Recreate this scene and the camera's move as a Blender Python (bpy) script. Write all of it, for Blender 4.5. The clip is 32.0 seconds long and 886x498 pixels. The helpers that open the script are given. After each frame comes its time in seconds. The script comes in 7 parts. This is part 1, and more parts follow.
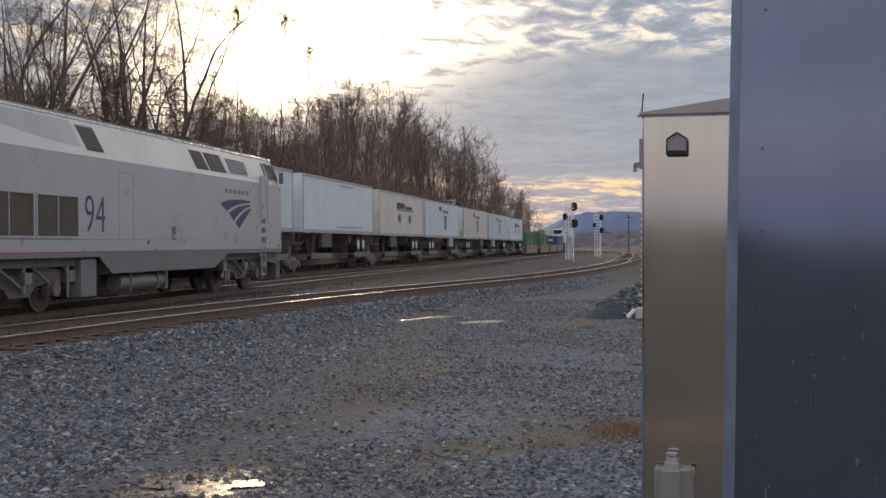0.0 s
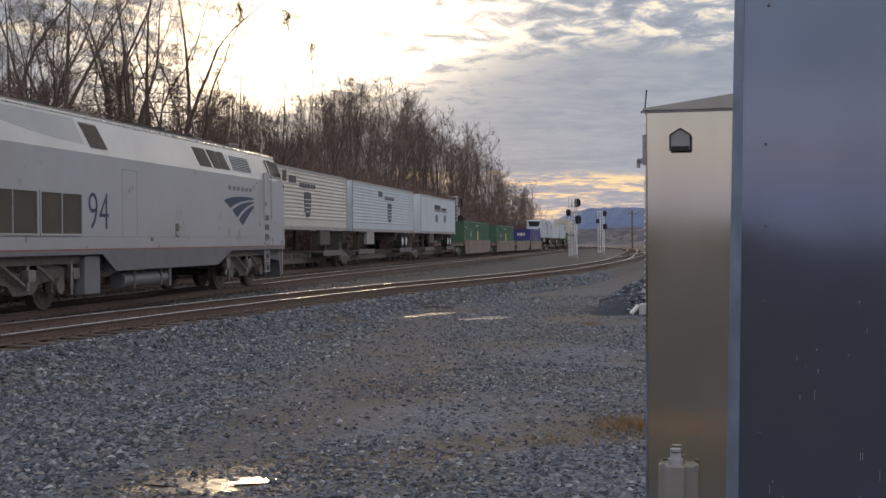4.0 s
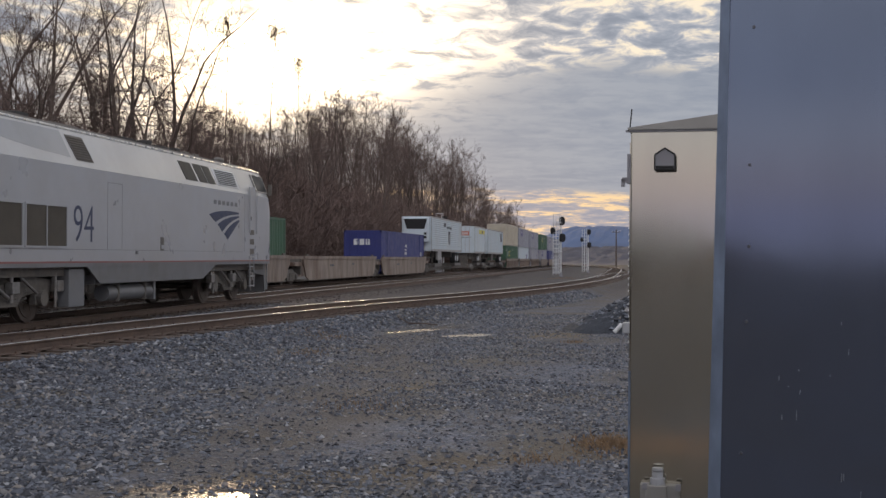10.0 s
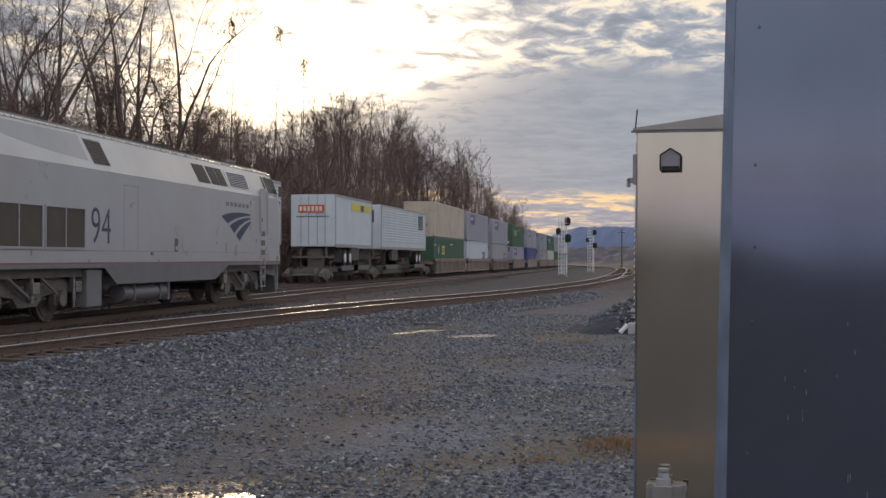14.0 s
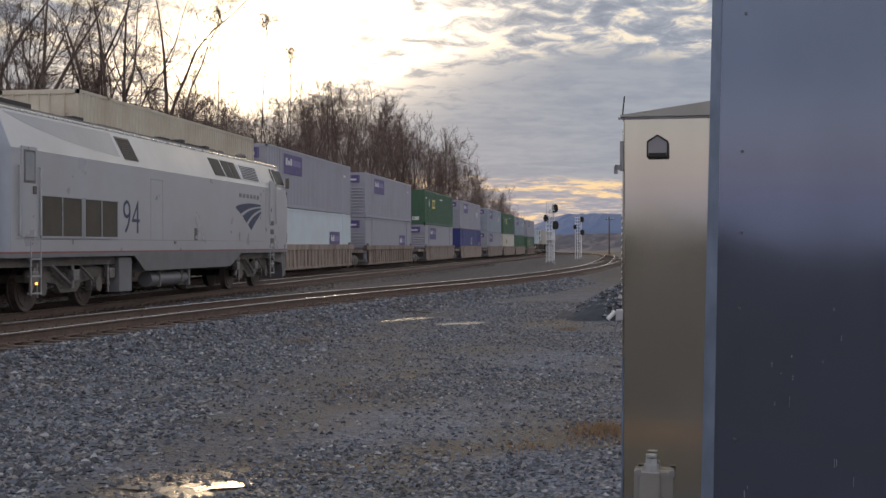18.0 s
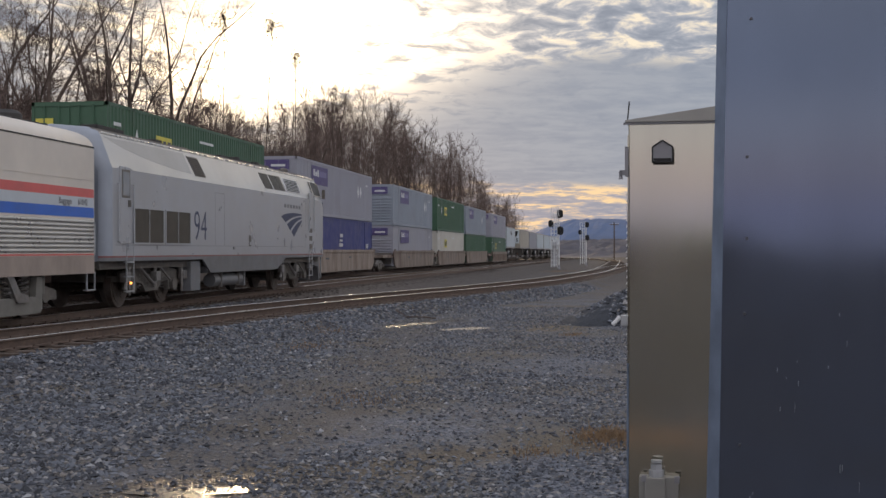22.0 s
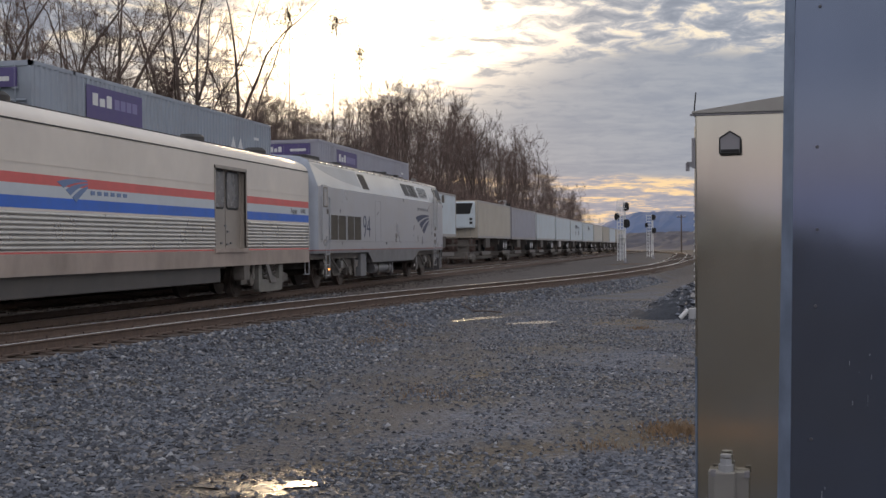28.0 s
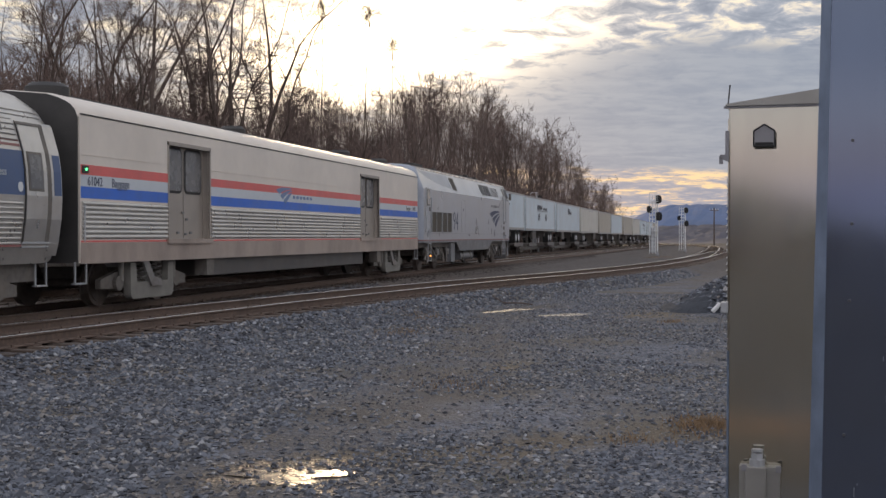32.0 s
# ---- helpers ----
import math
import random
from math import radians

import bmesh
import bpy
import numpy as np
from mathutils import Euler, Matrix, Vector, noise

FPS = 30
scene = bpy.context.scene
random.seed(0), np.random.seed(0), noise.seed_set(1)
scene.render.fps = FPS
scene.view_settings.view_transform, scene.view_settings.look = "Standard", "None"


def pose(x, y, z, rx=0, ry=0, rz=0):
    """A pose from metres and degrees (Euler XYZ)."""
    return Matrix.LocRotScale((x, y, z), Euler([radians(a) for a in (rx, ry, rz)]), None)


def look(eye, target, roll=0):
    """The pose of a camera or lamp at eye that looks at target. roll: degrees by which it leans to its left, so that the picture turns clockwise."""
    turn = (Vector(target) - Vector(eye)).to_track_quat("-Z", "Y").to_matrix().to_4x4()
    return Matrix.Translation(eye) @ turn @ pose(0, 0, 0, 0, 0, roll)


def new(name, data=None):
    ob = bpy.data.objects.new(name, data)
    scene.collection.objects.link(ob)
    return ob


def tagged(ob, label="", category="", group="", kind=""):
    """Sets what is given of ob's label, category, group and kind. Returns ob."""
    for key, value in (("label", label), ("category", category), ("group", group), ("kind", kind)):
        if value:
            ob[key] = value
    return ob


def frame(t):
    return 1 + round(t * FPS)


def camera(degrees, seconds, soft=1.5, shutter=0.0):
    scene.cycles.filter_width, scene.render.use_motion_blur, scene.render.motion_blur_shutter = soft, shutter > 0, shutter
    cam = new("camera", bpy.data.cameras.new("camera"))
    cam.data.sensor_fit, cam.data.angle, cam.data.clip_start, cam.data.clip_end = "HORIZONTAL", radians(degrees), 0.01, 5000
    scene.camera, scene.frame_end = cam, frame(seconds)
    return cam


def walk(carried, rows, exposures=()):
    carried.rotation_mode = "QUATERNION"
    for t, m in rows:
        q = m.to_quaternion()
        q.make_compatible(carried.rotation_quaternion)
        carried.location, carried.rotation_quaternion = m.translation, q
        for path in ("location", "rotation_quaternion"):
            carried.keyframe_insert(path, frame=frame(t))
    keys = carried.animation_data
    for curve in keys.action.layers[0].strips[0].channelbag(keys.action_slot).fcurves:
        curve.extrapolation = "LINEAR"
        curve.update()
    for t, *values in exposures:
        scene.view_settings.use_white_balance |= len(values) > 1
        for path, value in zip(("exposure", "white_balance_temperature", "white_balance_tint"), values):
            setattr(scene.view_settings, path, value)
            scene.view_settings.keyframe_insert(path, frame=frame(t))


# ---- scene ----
EXPO = 0.0
EYE = (0.0, 0.0, 1.38)
cam = camera(40.0, 32.0)
# seconds, yaw, pitch, roll of the hand-held camera
VIEW = (
    (0, 9.25, -0.25, 0.34),
    (0.5, 9.54, -0.19, 0.65),
    (1, 9.53, -0.17, 0.40),
    (1.5, 9.57, -0.26, 0.36),
    (2, 9.56, -0.21, 0.46),
    (2.5, 9.53, -0.14, 0.24),
    (3, 9.45, -0.18, 0.24),
    (3.5, 9.39, -0.32, 0.29),
    (5.5, 9.73, -0.44, 1.26),
    (6, 9.56, 0.79, -0.19),
    (6.5, 9.05, 0.96, -0.22),
    (7, 8.76, 0.85, -0.15),
    (7.5, 8.60, 0.59, -0.22),
    (8, 8.40, 0.58, -0.21),
    (8.5, 8.37, 0.57, -0.06),
    (9, 8.51, 0.49, 0.02),
    (9.5, 8.64, 0.42, 0.03),
    (10, 8.67, 0.37, -0.17),
    (10.5, 8.70, 0.40, -0.10),
    (11, 8.67, 0.44, -0.18),
    (11.5, 8.64, 0.45, -0.09),
    (12, 8.67, 0.45, -0.12),
    (12.5, 8.77, 0.39, -0.02),
    (13, 8.85, 0.44, 0.08),
    (13.5, 8.92, 0.43, 0.04),
    (14, 8.93, 0.40, -0.10),
    (14.5, 8.93, 0.22, -0.14),
    (16.5, 8.66, -0.08, -0.20),
    (17, 8.57, -0.13, -0.18),
    (17.5, 8.48, -0.18, -0.06),
    (18, 8.35, -0.19, 0.12),
    (18.5, 8.27, -0.15, 0.11),
    (19, 8.21, -0.11, 0.00),
    (19.5, 8.17, -0.05, 0.08),
    (20, 8.16, -0.05, 0.01),
    (20.5, 8.19, -0.07, 0.07),
    (21, 8.26, -0.07, 0.17),
    (21.5, 8.28, -0.07, 0.13),
    (22, 8.58, 0.06, 0.11),
    (22.5, 8.70, 0.13, 0.13),
    (23, 8.90, 0.11, 0.17),
    (23.5, 9.40, 0.04, 0.30),
    (24, 9.73, -0.03, 0.03),
    (24.5, 9.85, 0.03, 0.22),
    (25, 10.66, -0.02, 0.06),
    (25.5, 11.01, -0.12, 0.18),
    (26, 11.26, -0.13, 0.31),
    (26.5, 11.46, -0.18, 0.37),
    (28.5, 11.69, -0.22, 0.57),
    (29, 11.82, -0.28, 0.53),
    (29.5, 12.06, -0.28, 0.56),
    (30, 12.47, -0.35, 0.49),
    (30.5, 12.66, -0.43, 0.76),
    (31, 12.86, -0.43, 0.73),
    (31.5, 13.06, -0.51, 0.84),
    (32, 13.13, -0.59, 0.13),
)
walk(cam, [(t, pose(*EYE, 90 + p, r, y)) for t, y, p, r in VIEW], exposures=((0, EXPO + 0.04), (6, EXPO), (10, EXPO - 0.04), (17, EXPO - 0.06), (29, EXPO - 0.05), (31, EXPO - 0.10), (32, EXPO + 0.06)))
# ---- world and sun ----
SUN_AZ, SUN_EL = 16.4, 7.6          # degrees left of the tracks, degrees up
sun_way = Vector((-math.sin(radians(SUN_AZ)), math.cos(radians(SUN_AZ)), math.tan(radians(SUN_EL)))).normalized()
world = bpy.data.worlds.new("evening_sky")
scene.world = world
world.use_nodes = True
wt = world.node_tree
wt.nodes.clear()


def wnode(kind, **kw):
    n = wt.nodes.new(kind)
    for k, v in kw.items():
        n.inputs[k.replace("_", " ")].default_value = v
    return n


def wmath(op, a, b=None, clamp=False):
    n = wt.nodes.new("ShaderNodeMath")
    n.operation, n.use_clamp = op, clamp
    for i, v in enumerate((a, b)):
        if v is None:
            continue
        if isinstance(v, (int, float)):
            n.inputs[i].default_value = v
        else:
            wt.links.new(v, n.inputs[i])
    return n.outputs[0]


def wmix(fac, a, b, op="MIX"):
    n = wt.nodes.new("ShaderNodeMix")
    n.data_type, n.blend_type = "RGBA", op
    for i, v in ((0, fac), (6, a), (7, b)):
        if isinstance(v, (int, float)):
            n.inputs[i].default_value = v
        elif isinstance(v, tuple):
            n.inputs[i].default_value = (*v, 1)
        else:
            wt.links.new(v, n.inputs[i])
    return n.outputs[2]


def wramp(fac, *stops):
    n = wt.nodes.new("ShaderNodeValToRGB")
    r = n.color_ramp
    while len(r.elements) < len(stops):
        r.elements.new(0.5)
    for e, (p, c) in zip(r.elements, stops):
        e.position, e.color = p, (*c, 1) if isinstance(c, tuple) else (c, c, c, 1)
    wt.links.new(fac, n.inputs[0])
    return n.outputs[0]


sky = wt.nodes.new("ShaderNodeTexSky")
sky.sky_type, sky.sun_disc = "NISHITA", False
sky.sun_elevation, sky.sun_rotation = radians(SUN_EL), radians(-SUN_AZ)
sky.air_density, sky.dust_density = 1.2, 2.0
way = wt.nodes.new("ShaderNodeTexCoord").outputs["Generated"]
sep = wt.nodes.new("ShaderNodeSeparateXYZ")
wt.links.new(way, sep.inputs[0])
# the cloud deck: a flat layer, seen in perspective
up = wmath("MAXIMUM", wmath("ADD", sep.outputs[2], 0.045), 0.03)
comb = wt.nodes.new("ShaderNodeCombineXYZ")
wt.links.new(wmath("DIVIDE", sep.outputs[0], up), comb.inputs[0])
wt.links.new(wmath("DIVIDE", sep.outputs[1], up), comb.inputs[1])


def cloud(scale, detail, rough, dist, off):
    m = wt.nodes.new("ShaderNodeMapping")
    m.inputs["Location"].default_value = off
    m.inputs["Scale"].default_value = (scale * 0.95, scale * 0.62, 1)
    m.inputs["Rotation"].default_value = (0, 0, radians(25))
    wt.links.new(comb.outputs[0], m.inputs[0])
    n = wnode("ShaderNodeTexNoise", Scale=1.0, Detail=detail, Roughness=rough, Distortion=dist)
    wt.links.new(m.outputs[0], n.inputs["Vector"])
    return n.outputs["Fac"]


big = cloud(1.1, 4, 0.5, 0.3, (3.1, 1.7, 0))
small = cloud(6.6, 7, 0.62, 0.5, (7.3, 0.2, 0))
dens = wmath("ADD", wmath("MULTIPLY", big, 0.4), wmath("MULTIPLY", small, 0.6))
elev = sep.outputs[2]
az = wmath("DIVIDE", sep.outputs[0], wmath("MAXIMUM", sep.outputs[1], 0.05))
flat = wt.nodes.new("ShaderNodeCombineXYZ")
wt.links.new(wmath("MULTIPLY", az, 9.0), flat.inputs[0])
wt.links.new(wmath("ADD", wmath("MULTIPLY", elev, 105.0), wmath("MULTIPLY", az, 2.5)), flat.inputs[1])
layer = wnode("ShaderNodeTexNoise", Scale=1.0, Detail=6.0, Roughness=0.6, Distortion=0.6)
wt.links.new(flat.outputs[0], layer.inputs["Vector"])
bands = wmath("ADD", wmath("MULTIPLY", layer.outputs["Fac"], 0.42), wmath("MULTIPLY", dens, 0.56))
front = wmath("MULTIPLY", sep.outputs[1], 3.0, True)
# high broken deck with bright gaps, a plain grey-blue sheet below it, gold streaks at the horizon
high = wramp(dens, (0.43, (1.02, 0.89, 0.70)), (0.475, (0.70, 0.66, 0.62)), (0.505, (0.45, 0.47, 0.53)), (0.54, (0.33, 0.37, 0.45)), (0.60, (0.26, 0.30, 0.38)))
sheet = wramp(bands, (0.44, (0.35, 0.388, 0.46)), (0.57, (0.28, 0.324, 0.41)))
gold = wramp(bands, (0.43, (1.00, 0.72, 0.42)), (0.462, (0.66, 0.53, 0.43)), (0.492, (0.42, 0.41, 0.46)), (0.54, (0.30, 0.33, 0.42)))
low = wmix(wramp(wmath("ADD", elev, wmath("MULTIPLY", wmath("SUBTRACT", big, 0.5), 0.05)), (0.044, 0.0), (0.060, 1.0)), gold, sheet)
deck = wmix(wramp(wmath("ADD", elev, wmath("MULTIPLY", wmath("SUBTRACT", big, 0.5), 0.07)), (0.142, 0.0), (0.164, 1.0)), low, high)
# light through the thin cloud round the sun, wider than it is high
du = wmath("DIVIDE", wmath("ADD", az, 0.295), 0.158)
de = wmath("DIVIDE", wmath("SUBTRACT", elev, wmath("ADD", wmath("MULTIPLY", az, 0.15), 0.202)), 0.053)
g = wmath("EXPONENT", wmath("MULTIPLY", wmath("ADD", wmath("MULTIPLY", du, du), wmath("MULTIPLY", de, de)), -1.45))
g = wmath("MULTIPLY", g, front)
veil = wramp(dens, (0.49, 1.0), (0.585, 0.22))
hot = wmix(1.0, wmix(g, (0.0, 0.0, 0.0), (4.6, 3.6, 2.3)), veil, "MULTIPLY")
# overhead and behind, the overcast is thin and pale
# opposite the sunset: blue earth shadow, a rosy belt over it, then grey-blue cloud
back = wramp(elev, (0.0, (0.56, 0.56, 0.68)), (0.032, (0.58, 0.57, 0.78)), (0.058, (0.74, 0.64, 0.69)), (0.098, (0.80, 0.80, 0.87)), (0.14, (0.58, 0.62, 0.74)), (0.21, (0.64, 0.67, 0.75)), (0.30, (1.16, 1.10, 1.14)), (0.6, (1.0, 0.99, 1.06)))
top = wmix(wramp(elev, (0.30, 0.0), (0.75, 1.0)), deck, (0.60, 0.65, 0.76))
turn = wmath("ADD", wmath("MULTIPLY", sep.outputs[1], -1.3), 0.15, True)
clouds = wmix(turn, top, back)
nishita = wmix(1.0, sky.outputs[0], (0.10, 0.10, 0.10), "MULTIPLY")
base = wmix(0.975, nishita, clouds)
full = wmix(1.0, base, hot, "ADD")
bg = wnode("ShaderNodeBackground", Strength=1.0)
wt.links.new(full, bg.inputs[0])
wout = wt.nodes.new("ShaderNodeOutputWorld")
wt.links.new(bg.outputs[0], wout.inputs[0])

sun = new("sun", bpy.data.lights.new("sun", "SUN"))
sun.data.energy, sun.data.angle, sun.data.color = 1.35, radians(10), (1.0, 0.72, 0.42)
sun.matrix_world = look((0, 0, 30), Vector((0, 0, 30)) - sun_way)

# ---- materials ----
MATS = {}


def mat(name, col, rough=0.6, metal=0.0, var=0.15, scale=6.0, grime=None, gscale=0.8, gamount=0.4, bump=0.0, bscale=40.0,
        pos=0.5, spec=0.5, stretch=(1, 1, 1), rnd=0.0, emit=None, rvar=0.1, det=4.0, bdet=5.0):
    """A procedural paint: grain at `scale` per metre, stains of colour `grime` at `gscale`, fine relief, a shade by object."""
    if name in MATS:
        return MATS[name]
    m = bpy.data.materials.new(name)
    m.use_nodes = True
    nt = m.node_tree
    b = nt.nodes["Principled BSDF"]
    link = nt.links.new
    co = nt.nodes.new("ShaderNodeTexCoord").outputs["Object"]
    mp = nt.nodes.new("ShaderNodeMapping")
    mp.inputs["Scale"].default_value = stretch
    link(co, mp.inputs[0])

    def noise_tex(s, d=4.0, r=0.6):
        n = nt.nodes.new("ShaderNodeTexNoise")
        n.inputs["Scale"].default_value, n.inputs["Detail"].default_value, n.inputs["Roughness"].default_value = s, d, r
        link(mp.outputs[0], n.inputs["Vector"])
        return n.outputs["Fac"]

    def mix(f, a, c, op="MIX"):
        n = nt.nodes.new("ShaderNodeMix")
        n.data_type, n.blend_type = "RGBA", op
        for i, v in ((0, f), (6, a), (7, c)):
            if isinstance(v, (int, float)):
                n.inputs[i].default_value = v
            elif isinstance(v, tuple):
                n.inputs[i].default_value = (*v, 1)
            else:
                link(v, n.inputs[i])
        return n.outputs[2]

    def ramp(f, a, c):
        n = nt.nodes.new("ShaderNodeMapRange")
        n.inputs["From Min"].default_value, n.inputs["From Max"].default_value = a, c
        link(f, n.inputs["Value"])
        return n.outputs[0]

    grain = ramp(noise_tex(scale, det), 0.3, 0.7)
    lo = tuple(c * (1 - var) for c in col)
    hi = tuple(min(1, c * (1 + var)) for c in col)
    out = mix(grain, lo, hi)
    if grime:
        f = nt.nodes.new("ShaderNodeMath")
        f.operation = "MULTIPLY"
        link(ramp(noise_tex(gscale, det + 2.0, 0.65), 0.42, 0.72), f.inputs[0])
        f.inputs[1].default_value = gamount
        out = mix(f.outputs[0], out, grime)
    if rnd:
        info = nt.nodes.new("ShaderNodeObjectInfo").outputs["Random"]
        out = mix(1.0, out, mix(info, (1 - rnd,) * 3, (1 + rnd,) * 3), "MULTIPLY")
    link(out, b.inputs["Base Color"])
    r = nt.nodes.new("ShaderNodeMapRange")
    r.inputs["To Min"].default_value, r.inputs["To Max"].default_value = max(0.03, rough - rvar), min(1, rough + rvar)
    link(grain, r.inputs["Value"])
    link(r.outputs[0], b.inputs["Roughness"])
    b.inputs["Metallic"].default_value = metal
    b.inputs["Specular IOR Level"].default_value = spec
    if bump:
        bn = nt.nodes.new("ShaderNodeBump")
        bn.inputs["Strength"].default_value, bn.inputs["Distance"].default_value = bump, 0.02
        link(noise_tex(bscale, bdet, 0.7), bn.inputs["Height"])
        link(bn.outputs[0], b.inputs["Normal"])
    if emit:
        b.inputs["Emission Color"].default_value, b.inputs["Emission Strength"].default_value = (*emit[0], 1), emit[1]
    MATS[name] = m
    return m


# ---- mesh helpers ----
def box(bm, x0, y0, z0, x1, y1, z1, bevel=0.0):
    got = bmesh.ops.create_cube(bm, size=1.0)["verts"]
    bmesh.ops.scale(bm, vec=(x1 - x0, y1 - y0, z1 - z0), verts=got)
    bmesh.ops.translate(bm, vec=((x0 + x1) / 2, (y0 + y1) / 2, (z0 + z1) / 2), verts=got)
    if bevel:
        ed = {e for v in got for e in v.link_edges}
        bmesh.ops.bevel(bm, geom=list(ed), offset=bevel, segments=2, affect="EDGES", profile=0.6)
    return got


def tube(bm, p, q, r, n=10, r2=None, caps=True):
    p, q = Vector(p), Vector(q)
    d = q - p
    m = Matrix.Translation((p + q) / 2) @ d.to_track_quat("Z", "Y").to_matrix().to_4x4()
    return bmesh.ops.create_cone(bm, cap_ends=caps, segments=n, radius1=r, radius2=r if r2 is None else r2, depth=d.length, matrix=m)["verts"]


def prism(bm, outline, axis, a, b):
    """Extrudes a flat outline from a to b. axis 'x': outline in (y, z); 'y': in (x, z); 'z': in (x, y)."""
    put = {"x": lambda u, v, w: (w, u, v), "y": lambda u, v, w: (u, w, v), "z": lambda u, v, w: (u, v, w)}[axis]
    lo = [bm.verts.new(put(u, v, a)) for u, v in outline]
    hi = [bm.verts.new(put(u, v, b)) for u, v in outline]
    n = len(outline)
    bm.faces.new(lo)
    bm.faces.new(hi[::-1])
    for i in range(n):
        bm.faces.new((lo[i], hi[i], hi[(i + 1) % n], lo[(i + 1) % n]))
    return lo + hi


def mesh_of(name, bm, material, smooth=False):
    bmesh.ops.recalc_face_normals(bm, faces=bm.faces)
    me = bpy.data.meshes.new(name)
    bm.to_mesh(me)
    bm.free()
    me.materials.append(material)
    if smooth:
        me.shade_smooth()
        me.set_sharp_from_angle(angle=radians(40))
    return me


def part(name, bm, material, parent=None, label="", smooth=False):
    """Links a bmesh (or a mesh made before) as one mesh object under its thing."""
    me = bm if isinstance(bm, bpy.types.Mesh) else mesh_of(name, bm, material, smooth)
    ob = new(name, me)
    ob.parent = parent
    if label:
        ob["label"] = label
    return ob


def boxes(name, material, parent, *dims, bevel=0.0, label=""):
    """A box a part, each an object of its own."""
    ob = None
    for d in dims:
        bm = bmesh.new()
        box(bm, *d, bevel=bevel)
        ob = part(name, bm, material, parent, label)
    return ob


def thing(name, label, category, group="", at=None):
    ob = tagged(new(name), label, category, group)
    ob.empty_display_size = 0.3
    if at is not None:
        ob.matrix_world = at
    return ob


M_STEEL = mat("worn_steel", (0.30, 0.29, 0.28), 0.45, 0.7, 0.25, 9, (0.16, 0.10, 0.07), 2, 0.5)
M_RUST = mat("rusty_iron", (0.135, 0.094, 0.074), 0.8, 0.1, 0.3, 14, (0.07, 0.052, 0.044), 3, 0.6, 0.3)
M_RAILTOP = mat("polished_railhead", (0.80, 0.79, 0.78), 0.27, 1.0, 0.1, 20)
# Dusty black, its base raised further for the haze over dark parts.
M_BLACK = mat("dusty_haze_lifted_black", (0.15, 0.138, 0.126), 0.75, 0.1, 0.3, 8, (0.19, 0.16, 0.13), 2.5, 0.6, 0.2)
M_WHEEL = mat("wheel_steel", (0.16, 0.135, 0.12), 0.6, 0.6, 0.25, 10, (0.07, 0.045, 0.03), 4, 0.6)
M_TYRE = mat("wheel_tread", (0.4, 0.39, 0.38), 0.3, 0.9, 0.15, 10)
M_TIE = mat("creosoted_timber", (0.085, 0.062, 0.05), 0.9, 0.0, 0.3, 10, (0.16, 0.13, 0.105), 3, 0.5, 0.4, 30, stretch=(1, 4, 4), rnd=0.3)
M_RUBBER = mat("tyre_rubber", (0.035, 0.034, 0.034), 0.85, 0, 0.2, 10)
M_GLASS = mat("dark_glass", (0.012, 0.013, 0.016), 0.08, 0.0, 0.1, 3, rvar=0.02)
M_SMOKED = mat("smoked_window", (0.016, 0.014, 0.014), 0.35, 0.0, 0.2, 3, spec=0.12, rvar=0.05)
M_GALV = mat("galvanised_steel", (0.46, 0.47, 0.49), 0.45, 0.6, 0.1, 12, (0.4, 0.4, 0.41), 3, 0.4)
M_WHITE = mat("white_enamel", (0.72, 0.73, 0.74), 0.5, 0.0, 0.06, 3, (0.42, 0.40, 0.37), 0.9, 0.35)
M_SIGBLACK = mat("matt_black_paint", (0.012, 0.012, 0.013), 0.6, 0, 0.2, 8)
# ---- ground ----
X_FREIGHT, X_MAIN = -17.9, -13.2
GRADE_Y, GRADE = 50.0, 0.0025


def drop(y):
    """Railhead height: level by the camera, then a faint downgrade."""
    return -GRADE * np.maximum(0.0, np.asarray(y, float) - GRADE_Y)


SIDING = ((-90, -13.2), (-70, -13.15), (-50, -13.0), (-30, -12.7), (-10, -12.0), (10, -10.95), (20, -10.25), (27, -9.45), (33, -8.55), (39.5, -7.3), (45, -5.85), (51, -4.85), (57, -4.1), (66, -3.25),
          (76, -2.55), (88, -2.0), (105, -1.75), (150, -1.7), (190, -1.8), (225, -2.7), (255, -5.2), (285, -9.6), (311, -13.2))
_sy, _sx = [p[0] for p in SIDING], [p[1] for p in SIDING]


def siding_x(y):
    """The siding's middle, smoothed over its set-out points."""
    y = np.asarray(y, float)
    return sum(np.interp(y + o, _sy, _sx) for o in np.linspace(-5, 5, 11)) / 11


CURVE_Y, CURVE_R = 290.0, 420.0


def on_main(x0, s):
    """Place and heading (degrees) on a main track, s metres along; far off it curves left."""
    if s <= CURVE_Y:
        x, y, h = x0, s, 0.0
    else:
        h = (s - CURVE_Y) / CURVE_R
        r = CURVE_R + x0
        x, y = x0 - r * (1 - math.cos(h)), CURVE_Y + r * math.sin(h)
    return x, y, float(drop(y)), math.degrees(h)


def smooth(a, b, v):
    t = np.clip((v - a) / (b - a), 0, 1)
    return t * t * (3 - 2 * t)


def ripple(x, y):
    return (np.sin(x * 1.7 + 0.6 * np.sin(y * 0.9)) * np.sin(y * 1.3 + 1.1 * np.sin(x * 0.7)) * 0.5
            + 0.5 * np.sin(x * 3.9 + y * 2.3 + 1.3) * np.sin(y * 3.1 - x * 1.9))


PUDDLES = ((-5.42, 30.4, 0.26, 0.95, -17), (-3.8, 29.2, 0.26, 0.50, -38), (-3.42, 9.12, 0.36, 0.28, 30), (-3.45, 37.5, 0.10, 0.28, -30))


